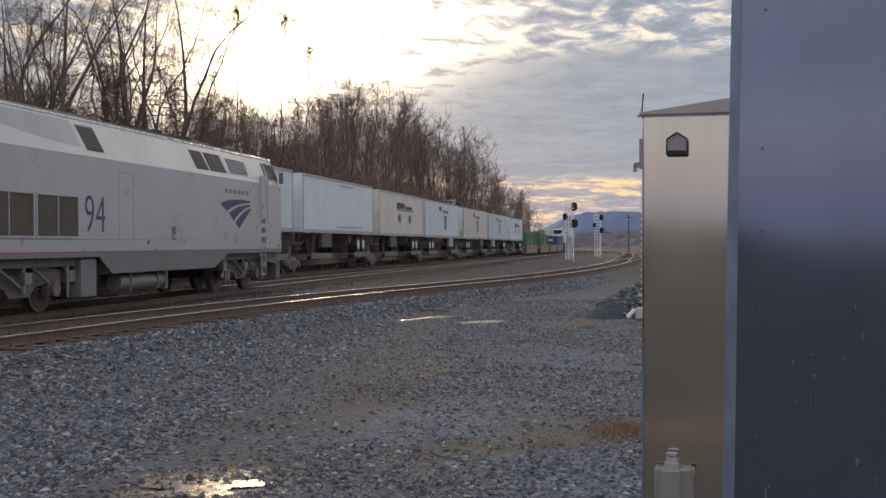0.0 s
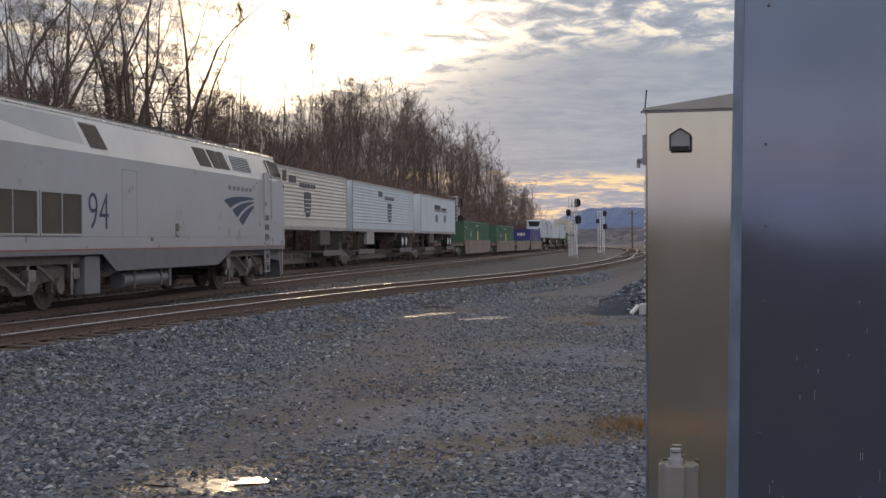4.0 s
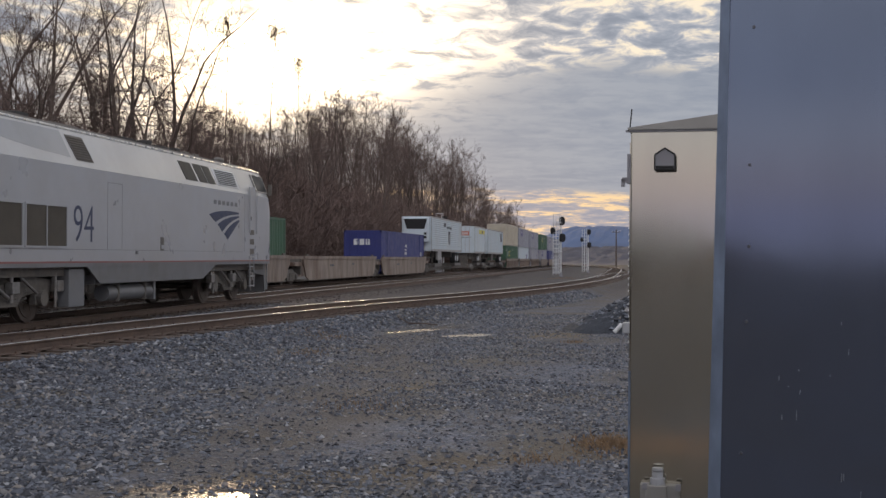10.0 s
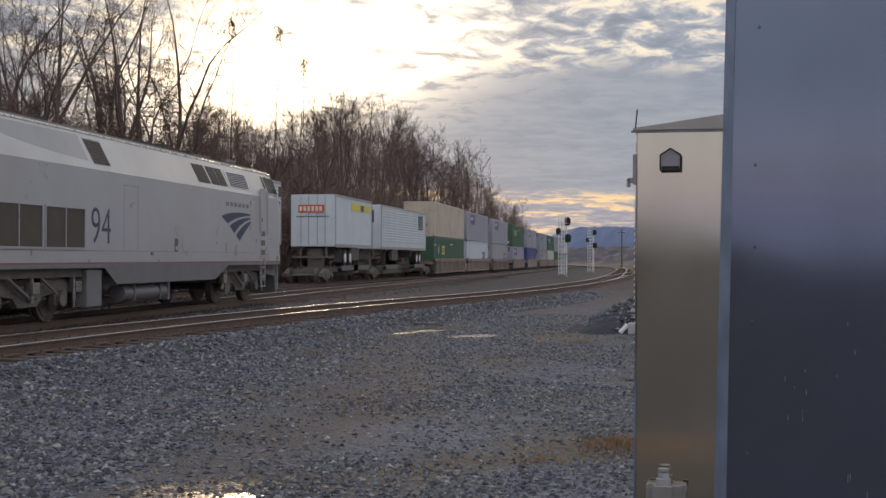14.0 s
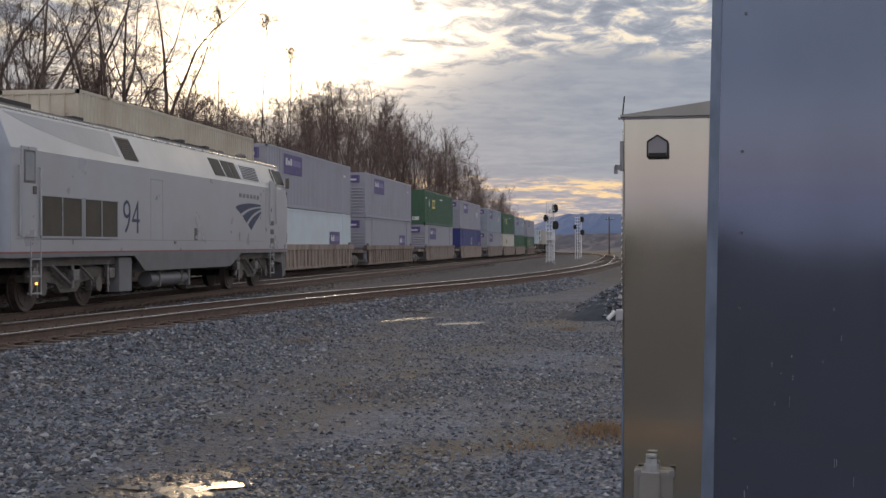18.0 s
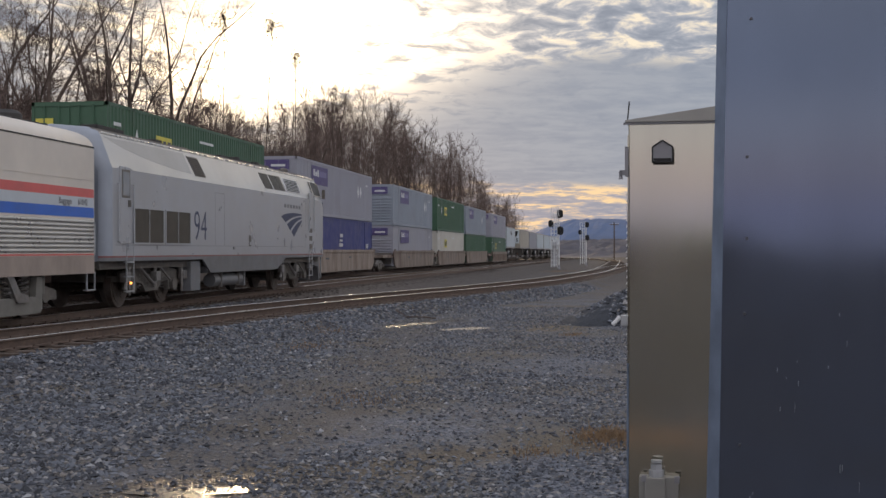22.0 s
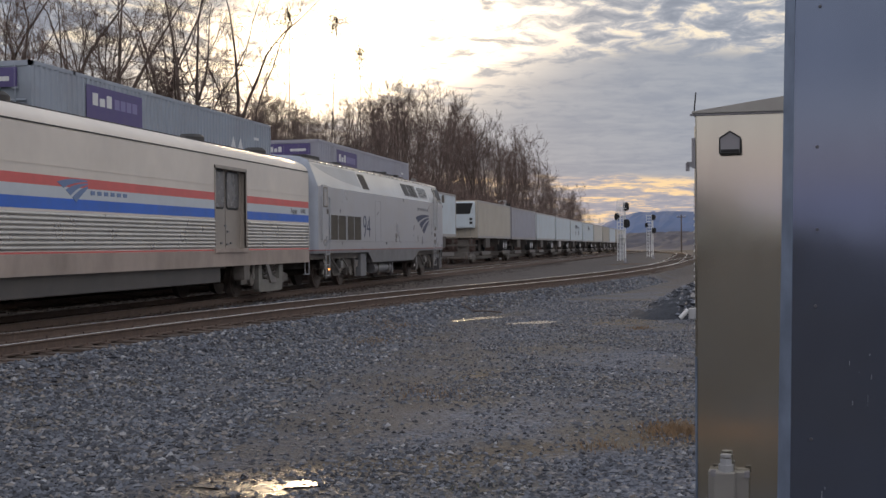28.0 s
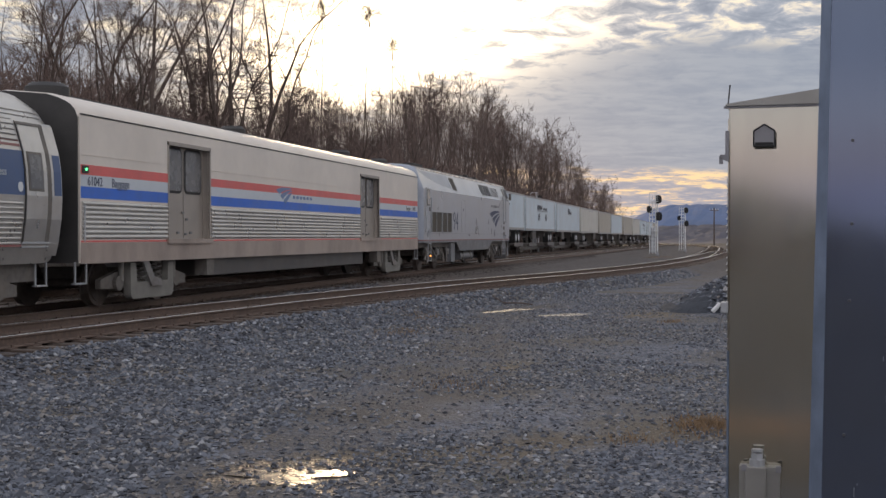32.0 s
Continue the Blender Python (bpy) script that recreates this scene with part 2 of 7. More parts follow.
def ground_z(x, y):
    x, y = np.asarray(x, float), np.asarray(y, float)
    base = -0.50 + drop(y)
    z = base + 0.028 * ripple(x, y) + 0.03 * np.sin(x * 0.31 + 2) * np.sin(y * 0.23)
    for px, py, a, b, rot in PUDDLES:
        c, s = math.cos(radians(rot)), math.sin(radians(rot))
        u, v = ((x - px) * c + (y - py) * s) / a, (-(x - px) * s + (y - py) * c) / b
        r = np.hypot((x - px) / max(a, 0.9), (y - py) / max(b, 0.9))
        z = z + (base - 0.012 + 0.006 * ripple(x * 3, y * 3) - z) * (1 - smooth(1.6, 3.4, r))
        z = z - 0.022 * (1 - smooth(0.9, 1.9, np.hypot(u, v)))
    far = np.where(y > 320, 60.0, 0.0)
    d = np.minimum(np.minimum(np.abs(x - X_MAIN), np.abs(x - X_FREIGHT)), np.abs(x - siding_x(y))) + far
    bed = drop(y) - 0.21 + 0.012 * ripple(x * 2.1, y * 2.1)
    z = z + (bed - z) * (1 - smooth(1.45, 2.5, d))
    # the wooded bank beyond the freight track
    bank = smooth(-21.5, -36.0, x) * 4.2 + smooth(-34, -75, x) * 7.0
    bank = bank * (1 - smooth(230, 330, y))
    z = z + bank * (1 + 0.12 * np.sin(y * 0.11) + 0.08 * np.sin(x * 0.4 + y * 0.27))
    return z


def steps(*runs):
    out = []
    for a, b, s in runs:
        out += list(np.arange(a, b, s))
    return np.array(out + [runs[-1][1]])


def build_ground():
    xs = steps((-1800, -300, 150), (-300, -80, 20), (-80, -24, 2.5), (-24, -12, 0.5), (-12, 3, 0.22), (3, 12, 1.0), (12, 60, 8), (60, 300, 40), (300, 1800, 150))
    ys = steps((-900, -60, 60), (-60, 4, 4), (4, 16, 0.2), (16, 45, 0.35), (45, 110, 1.2), (110, 350, 6), (350, 900, 50), (900, 3200, 230))
    gx, gy = np.meshgrid(xs, ys)
    gzz = ground_z(gx, gy)
    nx, ny = len(xs), len(ys)
    co = np.stack([gx, gy, gzz], -1).reshape(-1, 3)
    i = np.arange(nx * ny).reshape(ny, nx)
    quads = np.stack([i[:-1, :-1], i[:-1, 1:], i[1:, 1:], i[1:, :-1]], -1).reshape(-1, 4)
    me = bpy.data.meshes.new("ground")
    me.from_pydata(co.tolist(), [], quads.tolist())
    me.shade_smooth()
    me.materials.append(ground_material())
    return tagged(new("ground", me), "dark grey gravel yard with brown dirt and wooded bank", "ground", kind="structure")


def ground_material():
    m = bpy.data.materials.new("gravel_ground")
    m.use_nodes = True
    nt = m.node_tree
    b = nt.nodes["Principled BSDF"]
    link = nt.links.new
    co = nt.nodes.new("ShaderNodeTexCoord").outputs["Object"]

    def nz(s, d=4.0, r=0.6):
        n = nt.nodes.new("ShaderNodeTexNoise")
        n.inputs["Scale"].default_value, n.inputs["Detail"].default_value, n.inputs["Roughness"].default_value = s, d, r
        link(co, n.inputs["Vector"])
        return n.outputs["Fac"]

    def rng(f, a, c, lo=0.0, hi=1.0):
        n = nt.nodes.new("ShaderNodeMapRange")
        for k, v in (("From Min", a), ("From Max", c), ("To Min", lo), ("To Max", hi)):
            n.inputs[k].default_value = v
        link(f, n.inputs["Value"])
        return n.outputs[0]

    def mix(f, a, c, op="MIX"):
        n = nt.nodes.new("ShaderNodeMix")
        n.data_type, n.blend_type = "RGBA", op
        for k, v in ((0, f), (6, a), (7, c)):
            if isinstance(v, (int, float)):
                n.inputs[k].default_value = v
            elif isinstance(v, tuple):
                n.inputs[k].default_value = (*v, 1)
            else:
                link(v, n.inputs[k])
        return n.outputs[2]

    cells = nt.nodes.new("ShaderNodeTexVoronoi")
    cells.inputs["Scale"].default_value = 26.0
    link(co, cells.inputs["Vector"])
    stone = nt.nodes.new("ShaderNodeSeparateColor")
    link(cells.outputs["Color"], stone.inputs[0])
    grey = mix(stone.outputs[0], (0.056, 0.062, 0.081), (0.178, 0.193, 0.236))
    fines = mix(nz(60, 3), (0.075, 0.068, 0.062), (0.15, 0.138, 0.128))
    col = mix(rng(nz(0.55, 5), 0.38, 0.60), grey, fines)
    col = mix(rng(nz(0.23, 4), 0.56, 0.68, 0, 0.75), col, mix(nz(9, 3), (0.12, 0.085, 0.05), (0.20, 0.155, 0.095)))
    col = mix(rng(nz(0.9, 6), 0.58, 0.70, 0, 0.5), col, (0.05, 0.045, 0.042))
    # soil and cinders between the siding and the mains
    sx = nt.nodes.new("ShaderNodeSeparateXYZ")
    link(co, sx.inputs[0])
    col = mix(rng(sx.outputs[0], -7.6, -10.2, 0, 0.85), col, mix(nz(6, 5), (0.065, 0.05, 0.043), (0.19, 0.152, 0.128)))
    col = mix(rng(sx.outputs[1], 34, 75, 0, 0.85), col, mix(nz(1.6, 7), (0.042, 0.035, 0.034), (0.125, 0.106, 0.096)))
    # a trodden lane of brown fines across the yard
    def calc(op, a, c=None, d=None):
        n = nt.nodes.new("ShaderNodeMath")
        n.operation = op
        for k, v in enumerate((a, c, d)):
            if isinstance(v, (int, float)):
                n.inputs[k].default_value = v
            elif v is not None:
                link(v, n.inputs[k])
        return n.outputs[0]

    lane = calc("ABSOLUTE", calc("ADD", calc("ADD", calc("MULTIPLY_ADD", sx.outputs[1], 0.09, 2.6), sx.outputs[0]), calc("MULTIPLY", calc("SUBTRACT", nz(0.45, 5), 0.5), 3.2)))
    earth = mix(nz(22, 4), (0.052, 0.047, 0.046), (0.125, 0.112, 0.106))
    col = mix(calc("MULTIPLY", rng(lane, 1.35, 0.45, 0, 0.5), rng(sx.outputs[1], 46, 34)), col, earth)
    spur = calc("ABSOLUTE", calc("ADD", calc("MULTIPLY_ADD", sx.outputs[0], -0.75, -12.1), calc("ADD", sx.outputs[1], calc("MULTIPLY", calc("SUBTRACT", nz(0.8, 5), 0.5), 1.6))))
    col = mix(calc("MULTIPLY", rng(spur, 0.75, 0.3, 0, 0.8), rng(sx.outputs[0], -4.2, -3.4)), col, mix(nz(18, 4), (0.075, 0.06, 0.045), (0.155, 0.125, 0.09)))
    # Unseen orange patch behind the camera, added for its band in the cabinet's reflection.
    orange_patch = calc("MAXIMUM", calc("ABSOLUTE", calc("ADD", sx.outputs[1], 2.5)), calc("MULTIPLY", calc("ABSOLUTE", calc("ADD", sx.outputs[0], 0.7)), 0.33))
    orange_patch = calc("ADD", orange_patch, calc("MULTIPLY", calc("SUBTRACT", nz(1.7, 6), 0.5), 0.9))
    col = mix(rng(orange_patch, 0.75, 0.45, 0, 0.9), col, mix(nz(24, 6), (0.16, 0.09, 0.055), (0.46, 0.29, 0.18)))
    # leaf litter and soil on the wooded bank
    sep = nt.nodes.new("ShaderNodeSeparateXYZ")
    link(co, sep.inputs[0])
    col = mix(rng(sep.outputs[0], -20.5, -23.5), col, mix(nz(3.0, 6), (0.05, 0.036, 0.026), (0.14, 0.105, 0.075)))
    col = mix(rng(sep.outputs[1], 240, 420), col, mix(nz(0.05, 6), (0.05, 0.042, 0.036), (0.09, 0.075, 0.06)))
    # wet mud round the near puddle
    vm = nt.nodes.new("ShaderNodeVectorMath")
    vm.operation = "DISTANCE"
    vm.inputs[1].default_value = (-3.3, 9.2, -0.5)
    link(co, vm.inputs[0])
    wob = nt.nodes.new("ShaderNodeMath")
    wob.operation = "MULTIPLY_ADD"
    wob.inputs[1].default_value = 1.6
    link(nz(2.2, 4), wob.inputs[0])
    link(vm.outputs["Value"], wob.inputs[2])
    wet = rng(wob.outputs[0], 1.75, 1.25, 0, 0.9)
    col = mix(wet, col, mix(nz(14, 4), (0.045, 0.034, 0.026), (0.11, 0.085, 0.06)))
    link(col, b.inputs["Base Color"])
    link(rng(wet, 0, 0.9, 0.85, 0.42), b.inputs["Roughness"])
    b.inputs["Specular IOR Level"].default_value = 0.3
    bump = nt.nodes.new("ShaderNodeBump")
    bump.inputs["Strength"].default_value, bump.inputs["Distance"].default_value = 0.9, 0.03
    link(cells.outputs["Distance"], bump.inputs["Height"])
    link(bump.outputs[0], b.inputs["Normal"])
    return m


build_ground()
M_WATER = mat("puddle_water", (0.12, 0.09, 0.06), 0.26, 0.0, 0.3, 5, bump=0.09, bscale=10, spec=0.5, rvar=0.10)


def puddle(px, py, a, b, rot, label):
    rnd = random.Random(int(px * 100 + py * 10))
    bm = bmesh.new()
    n = 40
    ring = []
    for i in range(n):
        t = 2 * math.pi * i / n
        k = (1.6 if py > 12 else 1.25) + 0.35 * math.sin(3 * t + 1) + 0.22 * math.sin(5 * t + 2) + 0.22 * rnd.uniform(-1, 1)
        u, v = a * k * math.cos(t), b * k * math.sin(t)
        c, s = math.cos(radians(rot)), math.sin(radians(rot))
        ring.append(bm.verts.new((px + u * c - v * s, py + u * s + v * c, float(drop(py)) - 0.518)))
    bm.faces.new(ring)
    tagged(part("puddle", bm, M_WATER), label, "puddle", "puddles on the gravel", "structure")


for p, lab in zip(PUDDLES, ("long shallow puddle on grey gravel reflecting the sky", "small shallow puddle on grey gravel reflecting the sky",
                            "shallow muddy puddle on gravel with golden reflection", "tiny damp puddle on the gravel yard")):
    puddle(*p, lab)
# ---- tracks ----
GAUGE = 1.435
RAIL_OUT = ((-0.07, -0.17), (0.07, -0.17), (0.07, -0.155), (0.012, -0.14), (0.012, -0.04), (0.036, -0.03), (0.036, -0.004), (0.028, 0.0), (-0.028, 0.0), (-0.036, -0.004),
            (-0.036, -0.03), (-0.012, -0.04), (-0.012, -0.14), (-0.07, -0.155))


def rail(line, side, parent):
    """One rail along a line of (x, y, z, heading in radians)."""
    bm = bmesh.new()
    rings = []
    for x, y, z, h in line:
        c, s = math.cos(h), math.sin(h)
        o = side * (GAUGE / 2 + 0.035)
        rings.append([bm.verts.new((x + (o + u) * c, y + (o + u) * s, z + v)) for u, v in RAIL_OUT])
    n = len(RAIL_OUT)
    for a, b in zip(rings, rings[1:]):
        for i in range(n):
            f = bm.faces.new((a[i], a[(i + 1) % n], b[(i + 1) % n], b[i]))
            f.material_index = 1 if i in (6, 7, 8) else 0
    ob = part("rail", bm, M_RUST, parent)
    ob.data.materials.append(M_RAILTOP)
    return ob


TIE_MESH = None


def tie_mesh():
    bm = bmesh.new()
    box(bm, -1.3, -0.115, -0.34, 1.3, 0.115, -0.175, 0.012)
    return mesh_of("tie", bm, M_TIE)


def track(name, label, line, lo, hi, spacing=0.55):
    """Rails, ties and tie plates; the nearest ties are parts, the far ones joined."""
    global TIE_MESH
    t = tagged(new(name), label, "railway track", kind="structure")
    for side in (-1, 1):
        rail(line, side, t)
    TIE_MESH = TIE_MESH or tie_mesh()
    ys = np.array([p[1] for p in line])
    arc = np.concatenate([[0], np.cumsum(np.hypot(np.diff([p[0] for p in line]), np.diff(ys)))])
    far = bmesh.new()
    rnd = random.Random(name)
    for a in np.arange(0, arc[-1], spacing):
        x, y, z, h = (float(np.interp(a, arc, [p[k] for p in line])) for k in range(4))
        m = Matrix.Translation((x + rnd.uniform(-0.05, 0.05), y + rnd.uniform(-0.03, 0.03), z + rnd.uniform(-0.012, 0.006))) @ Matrix.Rotation(h + rnd.uniform(-0.02, 0.02), 4, "Z")
        if lo < y < hi:
            ob = new("tie", TIE_MESH)
            ob.parent, ob.matrix_basis = t, m
        elif y > -20:
            got = bmesh.ops.create_cube(far, size=1.0, matrix=m @ Matrix.Translation((0, 0, -0.25)) @ Matrix.Diagonal((2.6, 0.23, 0.15, 1)))
    tagged(part("far_ties", far, M_TIE, t), "weathered timber ties far along", kind="stuff")
    plates = bmesh.new()
    for a in np.arange(0, arc[-1], spacing):
        x, y, z, h = (float(np.interp(a, arc, [p[k] for p in line])) for k in range(4))
        if 5 < y < 70:
            for o in (-GAUGE / 2 - 0.035, GAUGE / 2 + 0.035):
                m = Matrix.Translation((x, y, z)) @ Matrix.Rotation(h, 4, "Z") @ Matrix.Translation((o, 0, -0.171)) @ Matrix.Diagonal((0.34, 0.17, 0.018, 1))
                bmesh.ops.create_cube(plates, size=1.0, matrix=m)
                for k in (-0.1, 0.1):
                    mm = Matrix.Translation((x, y, z)) @ Matrix.Rotation(h, 4, "Z") @ Matrix.Translation((o + k, 0.05 * (1 if k > 0 else -1), -0.15)) @ Matrix.Diagonal((0.03, 0.03, 0.05, 1))
                    bmesh.ops.create_cube(plates, size=1.0, matrix=mm)
    tagged(part("tie_plates", plates, M_RUST, t), "rusty tie plates and spikes", kind="stuff")
    return t


def main_line(x0):
    out = []
    for s in list(range(-460, 290, 10)) + list(range(290, 520, 6)):
        x, y, z, h = on_main(x0, s)
        out.append((x, y, z, radians(h)))
    return out


def siding_line():
    out = []
    for y in np.arange(-70, 322, 2.0):
        x = float(siding_x(y))
        h = -math.atan2(float(siding_x(y + 1) - siding_x(y - 1)), 2.0)
        out.append((x, float(y), float(drop(y)), h))
    return out


track("track_freight", "straight railway track under the passing freight cars", main_line(X_FREIGHT), 30, 60)
track("track_main", "straight railway track carrying the passenger train", main_line(X_MAIN), 8, 90)
track("track_siding", "curving siding with polished railheads on dark ties", siding_line(), 10, 105)


def spur_line():
    """A second track that branches off the siding's curve and runs off behind the cabinets."""
    out = []
    for y in np.arange(62.0, 260.0, 3.0):
        k = max(0.0, y - 74.0)
        x = float(siding_x(min(y, 96.0))) + 0.00055 * k * k
        out.append((x, float(y), float(drop(y)) - 0.006, -math.atan(0.0011 * k)))
    return out


track("track_spur", "second track branching from the siding far along", spur_line(), 0, 1)

# ---- trains ----
MOV, ROLL = [], []
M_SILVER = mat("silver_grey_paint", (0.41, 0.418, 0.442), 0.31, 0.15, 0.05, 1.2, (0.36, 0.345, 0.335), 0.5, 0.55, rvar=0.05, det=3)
# Silver with its base raised for the sky the sloping side reflects.
M_PALE = mat("sky_lifted_silver_paint", (0.53, 0.53, 0.535), 0.23, 0.15, 0.04, 1.0, (0.34, 0.335, 0.33), 0.5, 0.5, rvar=0.04, det=3)
M_GREYSKY = mat("reflection_grey_paint", (0.36, 0.37, 0.392), 0.22, 0.15, 0.04, 1.0, (0.22, 0.22, 0.225), 0.5, 0.5, rvar=0.04, det=3)
M_BRIGHT = mat("bright_highlight_and_frame_metal", (0.72, 0.69, 0.63), 0.28, 0.8, 0.1, 3, (0.5, 0.46, 0.4), 1.5, 0.4)
M_DUSTYFRAME = mat("dusty_grey_casting", (0.215, 0.205, 0.185), 0.7, 0.0, 0.15, 4, (0.14, 0.125, 0.11), 1.5, 0.6)
# Pane colour raised to stand for the sky it mirrors.
M_PALEGLASS = mat("sky_grey_pane", (0.23, 0.245, 0.265), 0.15, 0.0, 0.1, 3, rvar=0.03)
M_ROOFGREY = mat("sooty_roof_grey", (0.22, 0.20, 0.18), 0.5, 0.1, 0.1, 2, (0.30, 0.27, 0.24), 0.8, 0.5, det=2)
M_SKIRT = mat("slate_grey_paint", (0.20, 0.203, 0.215), 0.45, 0.2, 0.08, 3, (0.14, 0.125, 0.11), 1.0, 0.5)
M_ENDBLUE = mat("pale_blue_end_paint", (0.34, 0.37, 0.425), 0.4, 0.1, 0.06, 2, (0.22, 0.24, 0.28), 0.8, 0.4, det=2)
M_RED = mat("stripe_red", (0.70, 0.145, 0.135), 0.45, 0, 0.08, 3, (0.3, 0.1, 0.09), 1, 0.3)
M_DULLRED = mat("dull_red_stripe", (0.26, 0.085, 0.075), 0.5, 0, 0.1, 3, (0.25, 0.2, 0.19), 1, 0.5)
M_BLUE = mat("stripe_blue", (0.045, 0.155, 0.60), 0.45, 0, 0.08, 3, (0.06, 0.1, 0.25), 1, 0.3)
M_NAVY = mat("navy_lettering", (0.04, 0.05, 0.10), 0.5, 0, 0.1, 4)
M_GRILLE = mat("brown_grille", (0.13, 0.115, 0.095), 0.7, 0.2, 0.2, 8, (0.07, 0.06, 0.05), 2, 0.5)
M_CREAM = mat("cream_silver_panels", (0.76, 0.69, 0.61), 0.40, 0.1, 0.04, 1.2, (0.58, 0.52, 0.46), 0.5, 0.5, rvar=0.05, det=2.5)
M_STAIN = mat("fluted_stainless", (0.60, 0.58, 0.55), 0.34, 0.8, 0.08, 3, (0.4, 0.37, 0.33), 0.9, 0.4)
M_DOOR = mat("brushed_door_panel", (0.39, 0.35, 0.31), 0.45, 0.4, 0.08, 3, (0.3, 0.27, 0.24), 1.2, 0.5)
M_DIRTYCREAM = mat("road_dirty_cream", (0.41, 0.335, 0.29), 0.55, 0.05, 0.08, 2, (0.18, 0.15, 0.125), 0.7, 0.7, stretch=(1, 1, 0.5))
# The grey of these panes is reflected sky put into the base colour.
M_GREYWIN = mat("sky_grey_window", (0.15, 0.148, 0.15), 0.25, 0.0, 0.2, 3, spec=0.4)
M_BAND = mat("coach_blue_band", (0.06, 0.10, 0.21), 0.4, 0, 0.08, 3, (0.08, 0.11, 0.19), 1, 0.4)
M_FADEDBLUE = mat("faded_emblem_blue", (0.17, 0.24, 0.40), 0.5, 0, 0.1, 4)
M_DUSTBOX = mat("dusty_dark_grey_box", (0.085, 0.08, 0.077), 0.6, 0, 0.12, 2, (0.13, 0.112, 0.10), 0.8, 0.6)
M_DARKEND = mat("sooty_car_end", (0.045, 0.043, 0.042), 0.7, 0.1, 0.25, 3, (0.09, 0.085, 0.08), 1, 0.5)
M_STRIPEWHITE = mat("stripe_pale", (0.56, 0.60, 0.64), 0.45, 0, 0.05, 3)
M_LAMPGREEN = mat("green_marker_lamp", (0.02, 0.3, 0.08), 0.3, emit=((0.1, 1.0, 0.3), 3.0))
M_LAMPAMBER = mat("amber_marker_lamp", (0.5, 0.2, 0.05), 0.3, emit=((1.0, 0.36, 0.08), 3.5))


def side_poly(name, pts, x, material, parent, thick=0.006, label=""):
    """A flat shape on the camera-facing side: pts in (y, z), its face at x."""
    bm = bmesh.new()
    prism(bm, pts, "x", x - 0.002, x + thick)
    return part(name, bm, material, parent, label)


def lettering(name, text, size, material, parent, m, label="", squeeze=1.0, weight=0.0):
    cu = bpy.data.curves.new(name, "FONT")
    cu.body, cu.size, cu.extrude, cu.resolution_u, cu.offset = text, size, 0.004, 3, weight
    tmp = bpy.data.objects.new(name, cu)
    scene.collection.objects.link(tmp)
    bpy.context.view_layer.update()
    me = bpy.data.meshes.new_from_object(tmp.evaluated_get(bpy.context.evaluated_depsgraph_get()))
    bpy.data.objects.remove(tmp)
    me.transform(Matrix.Diagonal((squeeze, 1, 1, 1)))
    me.transform(m)
    me.materials.clear()
    me.materials.append(material)
    ob = new(name, me)
    ob.parent = parent
    if label:
        ob["label"] = label
    return ob


ON_SIDE = Matrix(((0, 0, 1, 0), (1, 0, 0, 0), (0, 1, 0, 0), (0, 0, 0, 1)))  # text runs along +y, faces +x


def wheel_mesh(r, name="wheelset", half=0.7175):
    bm = bmesh.new()
    for s in (-1, 1):
        xi, xo = s * (half + 0.0), s * (half + 0.135)
        tube(bm, (xi, 0, 0), (xo, 0, 0), r, 28)
        tube(bm, (xi - s * 0.03, 0, 0), (xi, 0, 0), r + 0.028, 28)
        tube(bm, (xo, 0, 0), (xo + s * 0.02, 0, 0), r * 0.82, 28)
        tube(bm, (xo + s * 0.02, 0, 0), (xo + s * 0.13, 0, 0), 0.11, 12)
        for k in range(6):
            a = k * math.pi / 3
            tube(bm, (xo + s * 0.02, r * 0.5 * math.cos(a), r * 0.5 * math.sin(a)), (xo + s * 0.028, r * 0.5 * math.cos(a), r * 0.5 * math.sin(a)), 0.05, 8)
    tube(bm, (-half, 0, 0), (half, 0, 0), 0.085, 12)
    return mesh_of(name, bm, M_WHEEL, True)


WHEEL_BIG, WHEEL_CAR, WHEEL_FRT = wheel_mesh(0.508), wheel_mesh(0.457), wheel_mesh(0.42)


def coil(bm, x, y, z0, z1, r, turns=5):
    n = turns * 10
    last = None
    for i in range(n + 1):
        a = 2 * math.pi * turns * i / n
        p = (x + r * math.cos(a), y + r * math.sin(a), z0 + (z1 - z0) * i / n)
        if last:
            tube(bm, last, p, 0.018, 5, caps=False)
        last = p


def loco_truck(car, y):
    t = part("truck", truck_frame(2.74), M_BLACK, car, "sooty cast truck frame with springs and brake rigging")
    t.location = (0, y, 0)
    for o in (-1.37, 1.37):
        w = part("wheelset", WHEEL_BIG, None, t)
        w.location = (0, o, 0.508)
        ROLL.append((w, o, 0.508))
    for o in (-0.75, -0.35, 0.35, 0.75):
        bm = bmesh.new()
        coil(bm, 1.05, o, 0.42, 0.78, 0.09, 4)
        part("coil_spring", bm, M_STEEL, t)
    for o in (-1.9, 1.9, 0):
        bm = bmesh.new()
        tube(bm, (1.22, o, 0.45), (1.22, o * 0.92, 0.95), 0.05, 10)
        box(bm, 1.16, o - 0.14, 0.62, 1.34, o + 0.14, 0.86, 0.02)
        part("brake_cylinder", bm, M_STEEL, t, "grimy steel brake cylinder")
    for p, q, r in (((1.26, -1.1, 0.98), (1.26, -0.2, 0.55), 0.045), ((1.26, 0.3, 0.95), (1.26, 1.0, 0.6), 0.03), ((1.28, -1.75, 1.02), (1.28, -1.75, 0.3), 0.03), ((1.28, 1.75, 1.02), (1.28, 1.75, 0.3), 0.03)):
        bm = bmesh.new()
        tube(bm, p, q, r, 10)
        part("damper", bm, M_STEEL, t)
    return t


